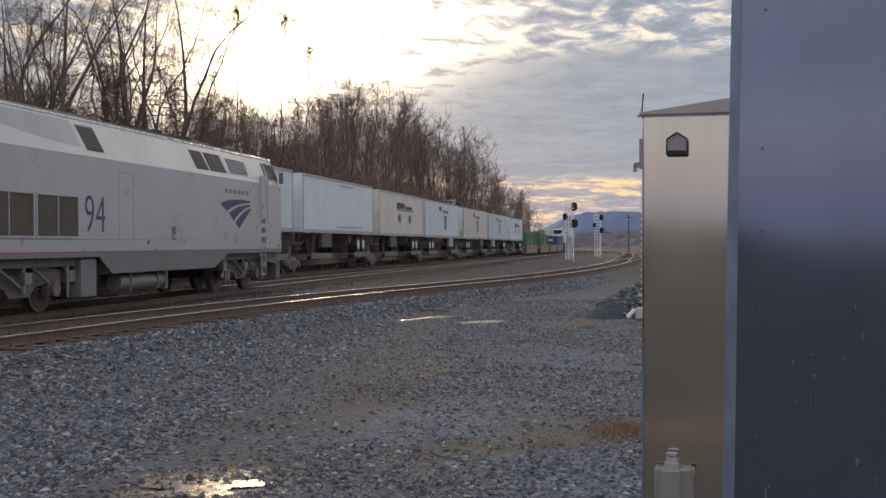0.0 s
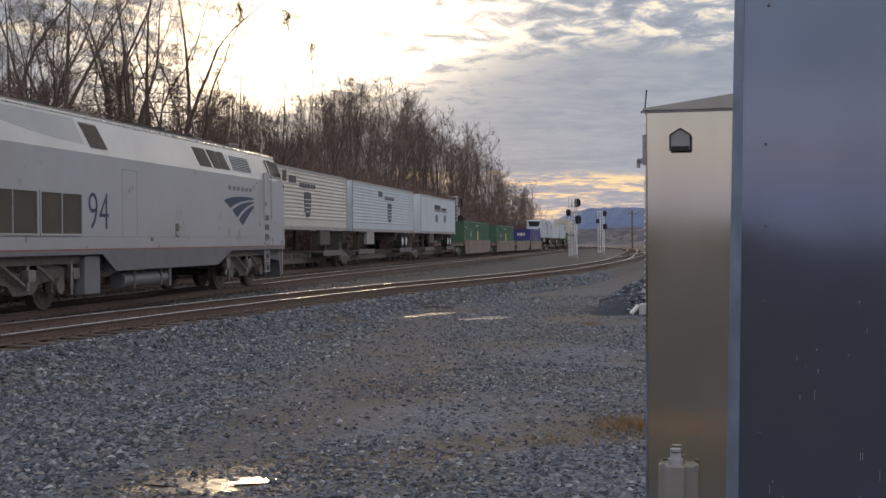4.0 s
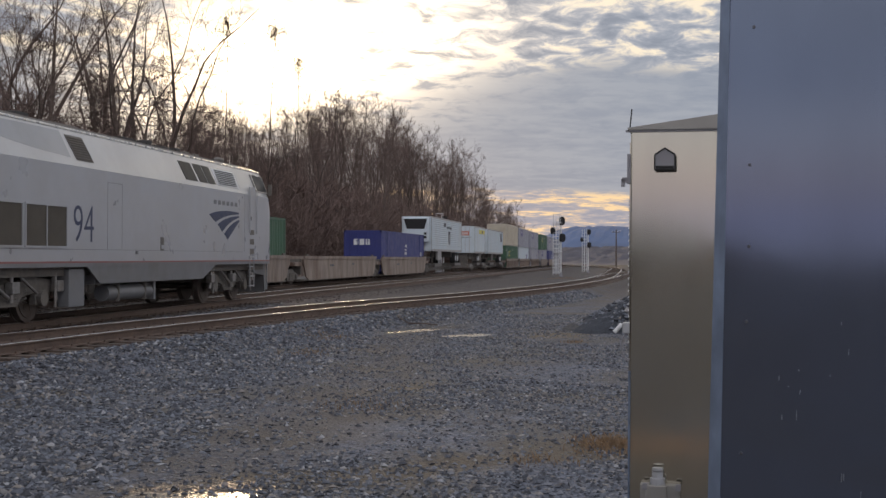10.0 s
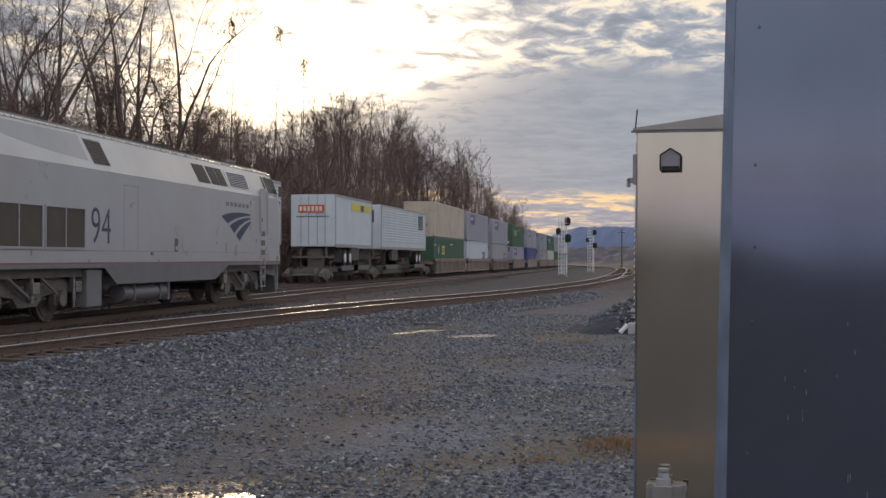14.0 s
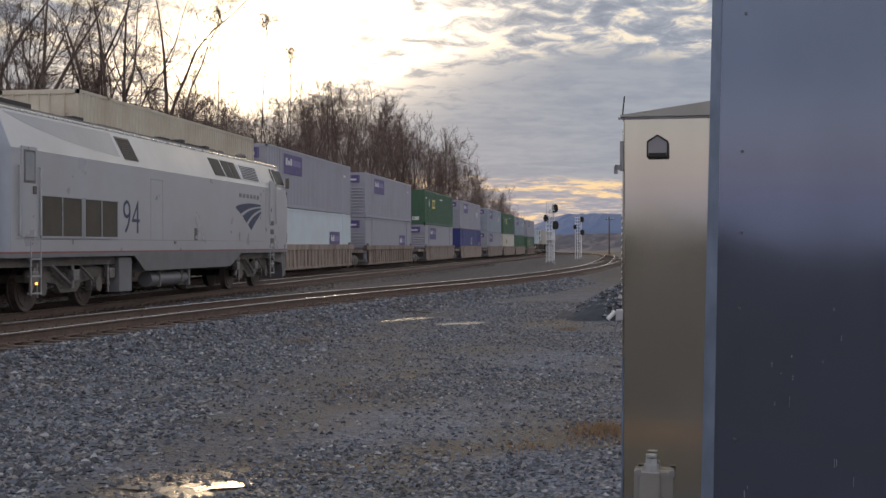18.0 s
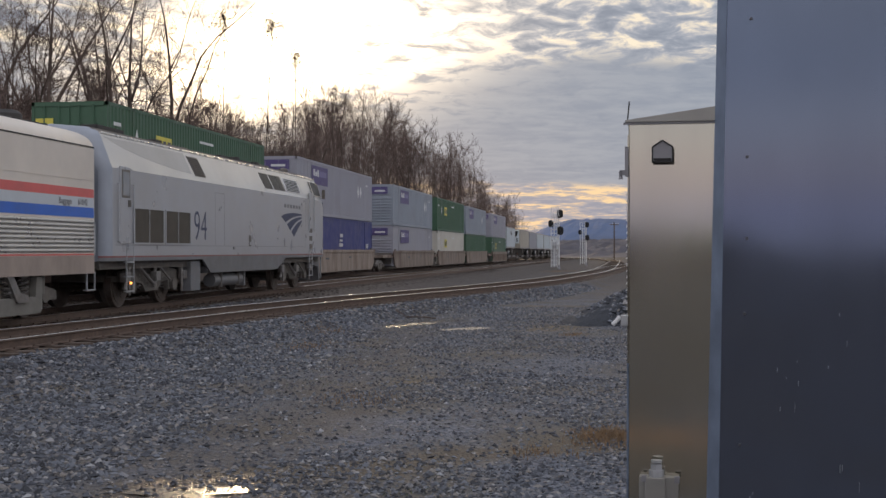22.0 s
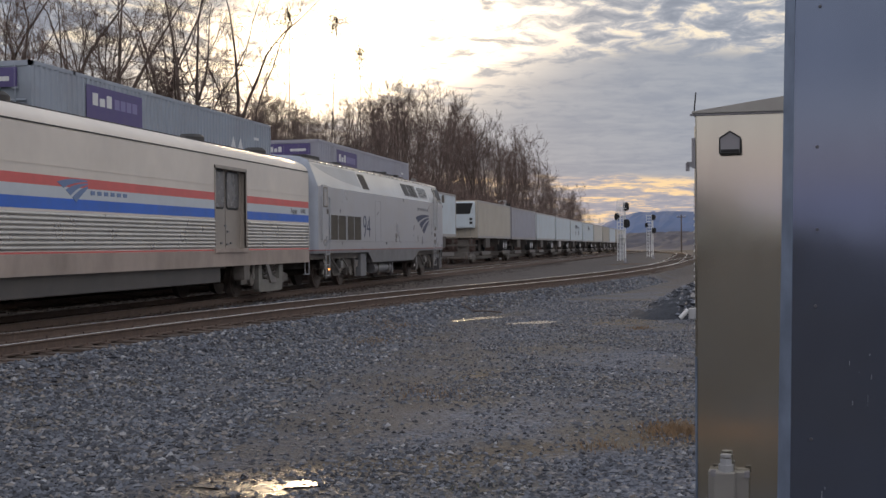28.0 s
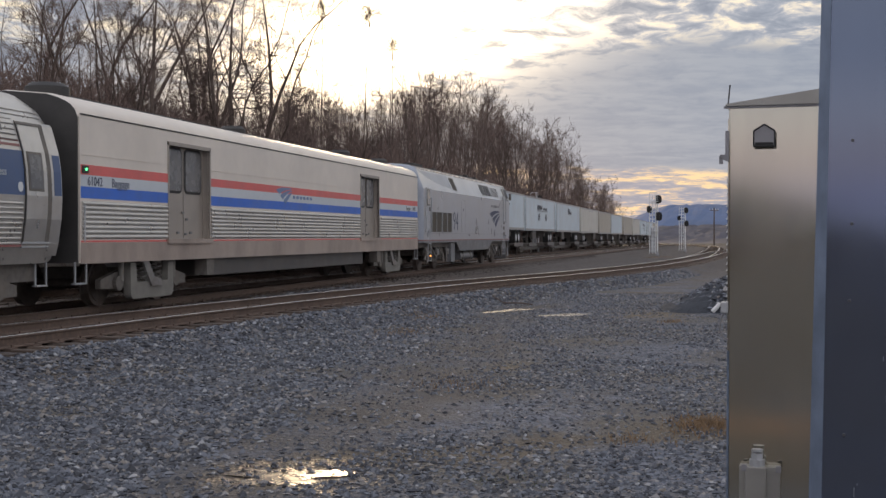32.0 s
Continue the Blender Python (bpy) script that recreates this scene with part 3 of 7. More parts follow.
def truck_frame(base):
    bm = bmesh.new()
    h = base / 2
    for s in (-1, 1):
        prism(bm, ((-h - 0.5, 0.62), (-h - 0.42, 0.88), (-0.7, 0.98), (-0.45, 0.80), (0.45, 0.80), (0.7, 0.98), (h + 0.42, 0.88), (h + 0.5, 0.62), (h + 0.22, 0.60), (h + 0.2, 0.36), (h - 0.2, 0.36),
                   (h - 0.24, 0.62), (0.6, 0.55), (0.4, 0.36), (-0.4, 0.36), (-0.6, 0.55), (-h + 0.24, 0.62), (-h + 0.2, 0.36), (-h - 0.2, 0.36), (-h - 0.22, 0.60)), "x", s * 1.0, s * 1.14)
        for o in (-h, h):
            tube(bm, (s * 1.12, o, 0.5), (s * 1.24, o, 0.5), 0.17, 14)
    box(bm, -1.0, -0.3, 0.6, 1.0, 0.3, 0.95, 0.03)
    for o in (-h - 0.4, h + 0.4):
        box(bm, -1.0, o - 0.06, 0.62, 1.0, o + 0.06, 0.78)
    return mesh_of("truck_frame", bm, M_BLACK)


def loft(name, sections, i0, i1, material, parent, label="", cap=False):
    """A skin between profile points i0 and i1 of each section (y, [(x, z)...]); both sides."""
    bm = bmesh.new()
    for s in (1, -1):
        rows = [[bm.verts.new((s * x, y, z)) for x, z in prof[i0:i1 + 1]] for y, prof in sections]
        for a, b in zip(rows, rows[1:]):
            for k in range(i1 - i0):
                bm.faces.new((a[k], a[k + 1], b[k + 1], b[k]))
    bmesh.ops.remove_doubles(bm, verts=bm.verts, dist=0.0005)
    bmesh.ops.recalc_face_normals(bm, faces=bm.faces)
    return part(name, bm, material, parent, label, smooth=True)


def loco_profile(w, top):
    k = (top - 1.26) / (4.33 - 1.26)
    z = lambda v: 1.26 + (v - 1.26) * k
    return [(w, 1.14), (w, 1.225), (w, 1.262), (w, z(3.30)), (w - 0.05, z(3.42)), (w - 0.29, z(4.05)), (w - 0.325, z(4.105)), (w - 0.38, z(4.155)), (w - 0.46, z(4.20)), (w - 0.62, z(4.25)), (0.0, z(4.33))]


def upper_x(z):
    return 1.47 - 0.24 * (z - 3.42) / 0.63


def upper_panel(name, y0, y1, z0, z1, skew, material, parent, off=0.012, label=""):
    bm = bmesh.new()
    q = [(y0, z0), (y1, z0), (y1 - skew, z1), (y0 - skew, z1)]
    lo = [bm.verts.new((upper_x(z) - 0.004, y, z)) for y, z in q]
    hi = [bm.verts.new((upper_x(z) + off, y, z)) for y, z in q]
    bm.faces.new(hi)
    for i in range(4):
        bm.faces.new((lo[i], lo[(i + 1) % 4], hi[(i + 1) % 4], hi[i]))
    return part(name, bm, material, parent, label)


def ladder(car, y, z0, z1, x=1.5, w=0.42, n=4):
    bm = bmesh.new()
    for o in (-w / 2, w / 2):
        box(bm, x, y + o - 0.015, z0, x + 0.03, y + o + 0.015, z1)
    for i in range(n):
        z = z0 + 0.04 + (z1 - z0 - 0.08) * i / (n - 1)
        box(bm, x - 0.06, y - w / 2, z - 0.015, x + 0.04, y + w / 2, z + 0.015)
    return part("step_ladder", bm, M_GALV, car)


def grille(car, y0, y1, z0, z1, x=1.52):
    g = boxes("intake_grille", M_GRILLE, car, (x - 0.03, y0, z0, x + 0.004, y1, z1), label="brown louvred air intake")
    fr = bmesh.new()
    for a in ((y0 - 0.04, z0 - 0.04, y1 + 0.04, z0), (y0 - 0.04, z1, y1 + 0.04, z1 + 0.04), (y0 - 0.04, z0, y0, z1), (y1, z0, y1 + 0.04, z1)):
        box(fr, x - 0.01, a[0], a[1], x + 0.025, a[2], a[3])
    box(fr, x - 0.01, (y0 + y1) / 2 - 0.015, z0, x + 0.022, (y0 + y1) / 2 + 0.015, z1)
    part("frame", fr, M_SILVER, g)
    sl = bmesh.new()
    n = 15
    for i in range(n):
        z = z0 + (z1 - z0) * (i + 0.5) / n
        v = box(sl, x - 0.006, y0, z - 0.006, x + 0.016, y1, z + 0.006)
    part("slats", sl, M_GRILLE, g)


def logo_swoosh(car, y0, z0, w, h, x, material, name="emblem"):
    """Three curved bands that run together at the foot."""
    def q(a, c, b, n=10):
        return [((1 - t) ** 2 * a[0] + 2 * t * (1 - t) * c[0] + t * t * b[0], (1 - t) ** 2 * a[1] + 2 * t * (1 - t) * c[1] + t * t * b[1]) for t in (i / n for i in range(n + 1))]
    def band(a, b, ca, cb, tip):
        """A band cut off along a-b at its wide end, its edges bent by ca and cb to the tip."""
        end = (tip[0] + 0.02, tip[1] - 0.06)
        return q(a, ca, tip) + q(end, cb, b)

    shapes = [band((0.0, 0.80), (0.20, 0.55), (0.36, 1.06), (0.48, 0.84), (0.96, 0.97)),
              band((0.27, 0.47), (0.42, 0.22), (0.52, 0.78), (0.66, 0.66), (0.97, 0.84)),
              band((0.48, 0.14), (0.60, -0.06), (0.70, 0.56), (0.84, 0.40), (0.98, 0.70))]
    bm = bmesh.new()
    for sh in shapes:
        prism(bm, [(y0 + u * w, z0 + v * h) for u, v in sh], "x", x - 0.003, x + 0.006)
    return part(name, bm, material, car, "curved three-band emblem")


def bars(name, material, car, x, y0, z0, n, w, h, gap, label=""):
    for i in range(n):
        boxes(name, material, car, (x - 0.002, y0 + i * (w + gap), z0, x + 0.006, y0 + i * (w + gap) + w, z0 + h), label=label)


def locomotive():
    car = thing("diesel_locomotive", "silver-grey diesel locomotive with dark road number and red sill stripe", "locomotive")
    W = 1.52
    sec = [(0.30, loco_profile(W - 0.24, 4.14)), (0.34, loco_profile(W - 0.11, 4.23)), (0.42, loco_profile(W - 0.03, 4.30)), (0.54, loco_profile(W, 4.33))]
    sec += [(y, loco_profile(W, 4.33)) for y in np.linspace(0.8, 17.9, 14)]
    sec += [(19.2, loco_profile(W, 4.33)), (20.0, loco_profile(W - 0.01, 4.32)), (20.15, loco_profile(W - 0.03, 4.24)), (20.38, loco_profile(W - 0.07, 3.95)), (20.6, loco_profile(W - 0.12, 3.60)),
            (20.76, loco_profile(W - 0.17, 3.30)), (20.9, loco_profile(W - 0.26, 3.0)), (21.0, loco_profile(W - 0.40, 2.72)), (21.06, loco_profile(W - 0.62, 2.45))]

    def skin(y, z):
        """Half width of the body at a place along it and a height."""
        got = []
        for a, prof in sec:
            zz, xx = [p[1] for p in prof], [p[0] for p in prof]
            got.append(float(np.interp(z, zz, xx)))
        return float(np.interp(y, [a for a, prof in sec], got))
    loft("sill", sec, 0, 1, M_SKIRT, car)
    loft("stripe", sec, 1, 2, M_DULLRED, car, "thin red sill stripe")
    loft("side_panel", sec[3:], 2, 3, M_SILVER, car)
    loft("upper_panel", sec[3:], 3, 6, M_PALE, car, "sloping upper side, silver made paler for reflected sky")
    loft("roof", sec[3:], 6, 10, M_ROOFGREY, car)
    loft("rear_corner", sec[:4], 2, 10, M_ENDBLUE, car, "pale blue rounded rear corner")
    bm = bmesh.new()
    prism(bm, [(x, z) for x, z in sec[0][1]] + [(-x, z) for x, z in sec[0][1][:-1][::-1]], "y", 0.30, 0.32)
    part("rear_wall", bm, M_ENDBLUE, car)
    bm = bmesh.new()
    prism(bm, [(x, z) for x, z in sec[-1][1]] + [(-x, z) for x, z in sec[-1][1][:-1][::-1]], "y", 21.04, 21.06)
    part("nose_plate", bm, M_SILVER, car)
    boxes("rear_door", M_DARKEND, car, (-0.35, 0.27, 1.5, 0.35, 0.30, 3.3))
    boxes("rear_window", M_SMOKED, car, (0.78, 0.28, 2.72, 1.10, 0.304, 3.12))
    boxes("diaphragm", M_DARKEND, car, (-0.5, -0.35, 1.2, 0.5, 0.29, 3.5), bevel=0.05)
    side_poly("fuel_tank_skirt", ((6.6, 1.14), (7.25, 0.76), (13.9, 0.76), (15.0, 1.14)), 1.47, M_SKIRT, car, 0.04, "dark grey tapered tank skirt")
    boxes("fuel_tank", M_SKIRT, car, (-1.42, 7.2, 0.74, 1.42, 13.95, 1.16), bevel=0.03)
    boxes("underframe", M_BLACK, car, (-1.3, 0.33, 0.95, 1.3, 20.2, 1.135))
    # engine room door with window and hand rails
    d = boxes("side_door", M_SILVER, car, (1.51, 0.94, 1.55, 1.545, 1.58, 3.36), bevel=0.01)
    boxes("window_frame", M_BLACK, d, (1.54, 1.01, 2.63, 1.550, 1.49, 3.29), bevel=0.004)
    boxes("window", M_PALEGLASS, d, (1.545, 1.06, 2.68, 1.556, 1.44, 3.24), bevel=0.004)
    boxes("latch", M_BLACK, d, (1.545, 1.38, 2.42, 1.57, 1.5, 2.58))
    for y in (0.82, 1.68):
        bm = bmesh.new()
        tube(bm, (1.57, y, 1.6), (1.57, y, 2.95), 0.022, 8)
        for z in (1.6, 2.95):
            tube(bm, (1.5, y, z), (1.57, y, z), 0.018, 6)
        part("grab_rail", bm, M_GALV, car)
    grille(car, 1.78, 3.64, 1.58, 2.40)
    grille(car, 3.80, 5.54, 1.58, 2.40)
    lettering("road_number", "94", 1.18, M_NAVY, car, Matrix.Translation((1.522, 5.84, 1.67)) @ ON_SIDE, "dark blue road number", 0.92, -0.014)
    upper_panel("vent", 6.15, 6.98, 3.44, 3.98, 0.2, M_BLACK, car, label="black louvred vent")
    bm = bmesh.new()
    for i in range(9):
        z = 3.47 + i * 0.055
        box(bm, upper_x(z) + 0.006, 6.18 - 0.2 * (z - 3.44) / 0.54, z, upper_x(z) + 0.024, 6.95 - 0.2 * (z - 3.44) / 0.54, z + 0.016)
    part("vent_slats", bm, M_GRILLE, car)
    # grey panel painted as the darker sky reflection above the rear's pale sweep
    bm = bmesh.new()
    edge = [(0.72, 4.03), (1.25, 3.90), (1.9, 3.79), (2.7, 3.69), (3.6, 3.60), (4.6, 3.53), (5.9, 3.475), (5.78, 3.97), (5.76, 4.04)]
    bm.faces.new([bm.verts.new((upper_x(z) + 0.0025, y, z)) for y, z in edge])
    got = bmesh.ops.extrude_face_region(bm, geom=bm.faces[:])
    bmesh.ops.translate(bm, vec=(-0.012, 0, 0), verts=[v for v in got["geom"] if isinstance(v, bmesh.types.BMVert)])
    part("grey_field", bm, M_GREYSKY, car, "grey panel painted as a darker sky reflection")
    boxes("body_ledge", M_SKIRT, car, (1.515, 0.7, 1.512, 1.5235, 17.4, 1.522))
    for y0, y1 in ((12.7, 13.6), (13.78, 14.42), (14.5, 15.06)):
        upper_panel("upper_window", y0, y1, 3.44, 3.94, 0.18, M_SMOKED, car)
    upper_panel("louvre_panel", 15.24, 17.15, 3.44, 3.92, 0.12, M_WHITE, car)
    for i in range(8):
        z = 3.47 + i * 0.055
        upper_panel("louvre", 15.32, 17.0, z, z + 0.032, 0.0, M_SIGBLACK, car, 0.02)
    # panel seams
    for y in (7.6, 8.4, 17.55):
        boxes("panel_seam", M_SKIRT, car, (1.515, y, 1.525, 1.5225, y + 0.012, 3.05 if y < 9 else 3.28))
    boxes("seam_cap", M_SKIRT, car, (1.515, 7.6, 3.04, 1.5225, 8.41, 3.052))
    h = boxes("filler_hatch", M_BLACK, car, (1.5, 10.75, 1.52, 1.526, 11.0, 1.86), bevel=0.01)
    boxes("filler_cap", M_GALV, h, (1.525, 10.8, 1.56, 1.54, 10.94, 1.66))
    boxes("small_fitting", M_SKIRT, car, (1.51, 9.2, 1.42, 1.54, 9.32, 1.5))
    logo_swoosh(car, 14.35, 1.92, 2.7, 0.80, 1.522, M_NAVY)
    bars("wordmark_block", M_SKIRT, car, 1.522, 14.75, 2.87, 6, 0.22, 0.12, 0.15)
    # cab door, ladder steps, cab windows, mirror
    d = boxes("cab_door", M_SILVER, car, (1.50, 18.05, 2.2, 1.53, 18.62, 3.55), bevel=0.008)
    boxes("door_handle", M_BLACK, d, (1.53, 18.12, 2.5, 1.55, 18.18, 2.62))
    for y in (17.98, 18.7):
        bm = bmesh.new()
        tube(bm, (1.56, y, 2.1), (1.56, y, 3.4), 0.02, 8)
        part("grab_rail", bm, M_GALV, car)
    for i, z in enumerate((1.45, 1.75, 2.05)):
        boxes("step_recess", M_BLACK, car, (1.48, 18.1, z, 1.527, 18.5, z + 0.17))
    bm = bmesh.new()
    win = ((18.85, 3.45), (20.12, 3.45), (20.14, 3.62), (20.0, 3.96), (18.8, 3.98))
    lo = [bm.verts.new((skin(y, z) - 0.02, y, z)) for y, z in win]
    hi = [bm.verts.new((skin(y, z) + 0.04, y, z)) for y, z in win]
    bm.faces.new(hi)
    for k in range(5):
        bm.faces.new((lo[k], lo[(k + 1) % 5], hi[(k + 1) % 5], hi[k]))
    part("cab_side_window", bm, M_SMOKED, car)
    bm = bmesh.new()
    for a, b in zip(win, win[1:] + win[:1]):
        tube(bm, (skin(*a) + 0.036, *a), (skin(*b) + 0.036, *b), 0.013, 6)
    part("window_frame", bm, M_BRIGHT, car, "bright metal cab window frame")
    bm = bmesh.new()
    for x0, x1 in ((-0.78, -0.05), (0.05, 0.78)):
        lo = [bm.verts.new(p) for p in ((x0, 20.72, 3.40), (x1, 20.72, 3.40), (x1, 20.22, 4.14), (x0, 20.22, 4.14))]
        bm.faces.new(lo)
    got = bmesh.ops.extrude_face_region(bm, geom=bm.faces[:])
    bmesh.ops.translate(bm, vec=(0, 0.03, 0.03), verts=[v for v in got["geom"] if isinstance(v, bmesh.types.BMVert)])
    part("windshield", bm, M_GLASS, car)
    bm = bmesh.new()
    flash = ((20.1, 3.24), (20.62, 3.22), (20.66, 2.84))
    lo = [bm.verts.new((skin(y, z) - 0.02, y, z)) for y, z in flash]
    hi = [bm.verts.new((skin(y, z) + 0.03, y, z)) for y, z in flash]
    bm.faces.new(hi)
    for k in range(3):
        bm.faces.new((lo[k], lo[(k + 1) % 3], hi[(k + 1) % 3], hi[k]))
    part("nose_flash", bm, M_NAVY, car, "dark blue pointed nose flash")
    # bright strip added for the roof edge's sun highlight, small dark fittings behind it
    bm = bmesh.new()
    prism(bm, ((1.185, 4.098), (1.215, 4.098), (1.215, 4.13), (1.185, 4.148)), "y", 0.6, 20.0)
    part("roof_gutter", bm, M_BRIGHT, car, "bright strip added for the sunlit roof edge")
    for y, w, h in ((0.9, 1.5, 0.10), (4.4, 0.5, 0.07), (9.6, 0.7, 0.06), (11.2, 0.25, 0.12), (11.7, 0.9, 0.05), (13.2, 0.3, 0.1)):
        boxes("roof_fitting", M_DARKEND, car, (0.55, y, 4.18, 1.0, y + w, 4.24 + h), bevel=0.02)
    boxes("mirror", M_BLACK, car, (1.45, 20.2, 3.38, 1.58, 20.26, 3.74), bevel=0.01)
    # roof gear
    boxes("roof_hatch", M_BLACK, car, (-0.6, 1.6, 4.28, 0.55, 3.3, 4.38), bevel=0.05)
    boxes("exhaust_hood", M_BLACK, car, (-0.5, 7.2, 4.27, 0.35, 8.6, 4.42), bevel=0.04)
    boxes("roof_walk", M_ROOFGREY, car, (0.95, 0.5, 4.17, 1.08, 18.2, 4.22))
    for y in (14.0, 15.2, 16.0):
        boxes("antenna_dome", M_BLACK, car, (0.2, y, 4.3, 0.5, y + 0.35, 4.42), bevel=0.04)
    bm = bmesh.new()
    for i in range(3):
        tube(bm, (0.7, 17.0 + i * 0.18, 4.3), (0.7, 17.4 + i * 0.18, 4.34), 0.06, 10, r2=0.09)
    part("air_horn", bm, M_BLACK, car)
    # below the frame
    boxes("battery_box", M_SKIRT, car, (1.15, 5.9, 0.28, 1.42, 6.65, 1.1), bevel=0.02, label="pale grey equipment box below the frame")
    bm = bmesh.new()
    tube(bm, (1.2, 8.0, 0.52), (1.2, 10.6, 0.52), 0.19, 18)
    part("air_reservoir", bm, M_SKIRT, car, "long silver air reservoir", smooth=True)
    boxes("strap", M_BLACK, car, (1.0, 8.5, 0.32, 1.4, 8.56, 0.76))
    boxes("strap", M_BLACK, car, (1.0, 10.1, 0.32, 1.4, 10.16, 0.76))
    boxes("tank_bracket", M_SKIRT, car, (1.0, 10.62, 0.3, 1.4, 10.75, 0.75))
    ladder(car, 1.55, 0.38, 1.5)
    ladder(car, 18.3, 0.42, 1.4)
    bm = bmesh.new()
    tube(bm, (1.56, 1.45, 0.62), (1.6, 1.45, 0.62), 0.026, 10)
    part("step_light", bm, M_LAMPAMBER, car, "small glowing amber step light")
    prism_bm = bmesh.new()
    prism(prism_bm, ((19.5, 1.14), (20.7, 1.14), (20.85, 0.3), (20.7, 0.2), (20.6, 0.75), (19.5, 0.85)), "x", -1.2, 1.2)
    part("pilot", prism_bm, M_SKIRT, car)
    boxes("front_step_rail", M_GALV, car, (1.3, 20.5, 0.3, 1.34, 20.55, 1.3))
    boxes("coupler", M_RUST, car, (-0.15, 20.8, 0.7, 0.15, 21.3, 1.0), bevel=0.03)
    boxes("coupler", M_RUST, car, (-0.15, -0.6, 0.7, 0.15, 0.0, 1.0), bevel=0.03)
    loco_truck(car, 3.8)
    loco_truck(car, 17.15)
    MOV.append((car, "am", 18.45, X_MAIN))


def fluting(car, y0, y1, z0, z1, n, x=1.52, r=None, name="fluted_panel"):
    """Half-round horizontal corrugations."""
    bm = bmesh.new()
    step = (z1 - z0) / n
    r = r or step * 0.43
    prof = [(x + 0.003, z0)]
    for i in range(n):
        for k in range(7):
            a = math.pi * k / 6
            prof.append((x + 0.003 + 0.75 * r * math.sin(a), z0 + step * (i + 0.5) - r * math.cos(a)))
    prof.append((x + 0.003, z1))
    a = [bm.verts.new((u, y0, v)) for u, v in prof]
    b = [bm.verts.new((u, y1, v)) for u, v in prof]
    for i in range(len(prof) - 1):
        bm.faces.new((a[i], b[i], b[i + 1], a[i + 1]))
    for e in (a, b):
        c = [bm.verts.new((x - 0.02, e[0].co.y, z0)), bm.verts.new((x - 0.02, e[0].co.y, z1))]
        bm.faces.new([c[0]] + e + [c[1]])
    return part(name, bm, M_STAIN, car, "horizontally fluted stainless panel")


def coach_truck(car, y):
    bm = bmesh.new()
    h = 1.295
    for s in (-1, 1):
        prism(bm, ((-h - 0.62, 0.36), (-h - 0.62, 0.55), (-h + 0.2, 0.72), (-0.5, 0.62), (0.5, 0.62), (h - 0.2, 0.72), (h + 0.62, 0.55), (h + 0.62, 0.36), (h - 0.5, 0.34), (0.8, 0.22), (-0.8, 0.22), (-h + 0.5, 0.34)),
              "x", s * 1.12, s * 1.24)
        for o in (-h, h):
            tube(bm, (s * 1.1, o, 0.457), (s * 1.32, o, 0.457), 0.15, 14)
    box(bm, -1.1, -0.25, 0.4, 1.1, 0.25, 0.75, 0.03)
    t = part("truck", bm, M_BLACK, car, "sooty outside-frame coach truck")
    t.location = (0, y, 0)
    for o in (-h, h):
        w = part("wheelset", WHEEL_CAR, None, t)
        w.location = (0, o, 0.457)
        ROLL.append((w, o, 0.457))
    side_poly("damper_bracket", ((-0.62, 1.0), (-0.36, 1.0), (-0.02, 0.56), (0.3, 0.5), (0.34, 0.36), (-0.12, 0.36)), 1.40, M_STEEL, t, 0.05, "pale steel damper bracket")
    U = [(-0.98, 0.86), (-0.98, 0.30)] + [(-0.84 - 0.14 * math.cos(a), 0.26 - 0.14 * math.sin(a)) for a in np.linspace(0, math.pi / 2, 5)]
    U += [(0.84 + 0.14 * math.sin(a), 0.26 - 0.14 * math.cos(a)) for a in np.linspace(0, math.pi / 2, 5)] + [(0.98, 0.30), (0.98, 0.86), (0.74, 0.86), (0.70, 0.46), (-0.70, 0.46), (-0.74, 0.86)]
    bm = bmesh.new()
    prism(bm, U, "x", 1.25, 1.40)
    part("bolster_hanger", bm, M_DUSTYFRAME, t, "dusty pale grey swing hanger casting")
    for o in (-1.2, 1.15):
        bm = bmesh.new()
        tube(bm, (1.3, o, 0.5), (1.3, o, 0.92), 0.06, 10)
        part("shock_absorber", bm, M_DUSTYFRAME, t)
    for o in (-0.35, 0.35):
        bm = bmesh.new()
        coil(bm, 1.3, o, 0.47, 0.86, 0.1, 4)
        part("coil_spring", bm, M_STEEL, t)
    return t


def dome(car, y, r=0.42, z=4.12):
    bm = bmesh.new()
    tube(bm, (0.55, y, z - 0.05), (0.55, y, z + 0.12), r, 20)
    tube(bm, (0.55, y, z + 0.12), (0.55, y, z + 0.2), r, 20, r2=r * 0.75)
    return part("roof_vent", bm, M_DARKEND, car, "round dark roof vent", smooth=True)


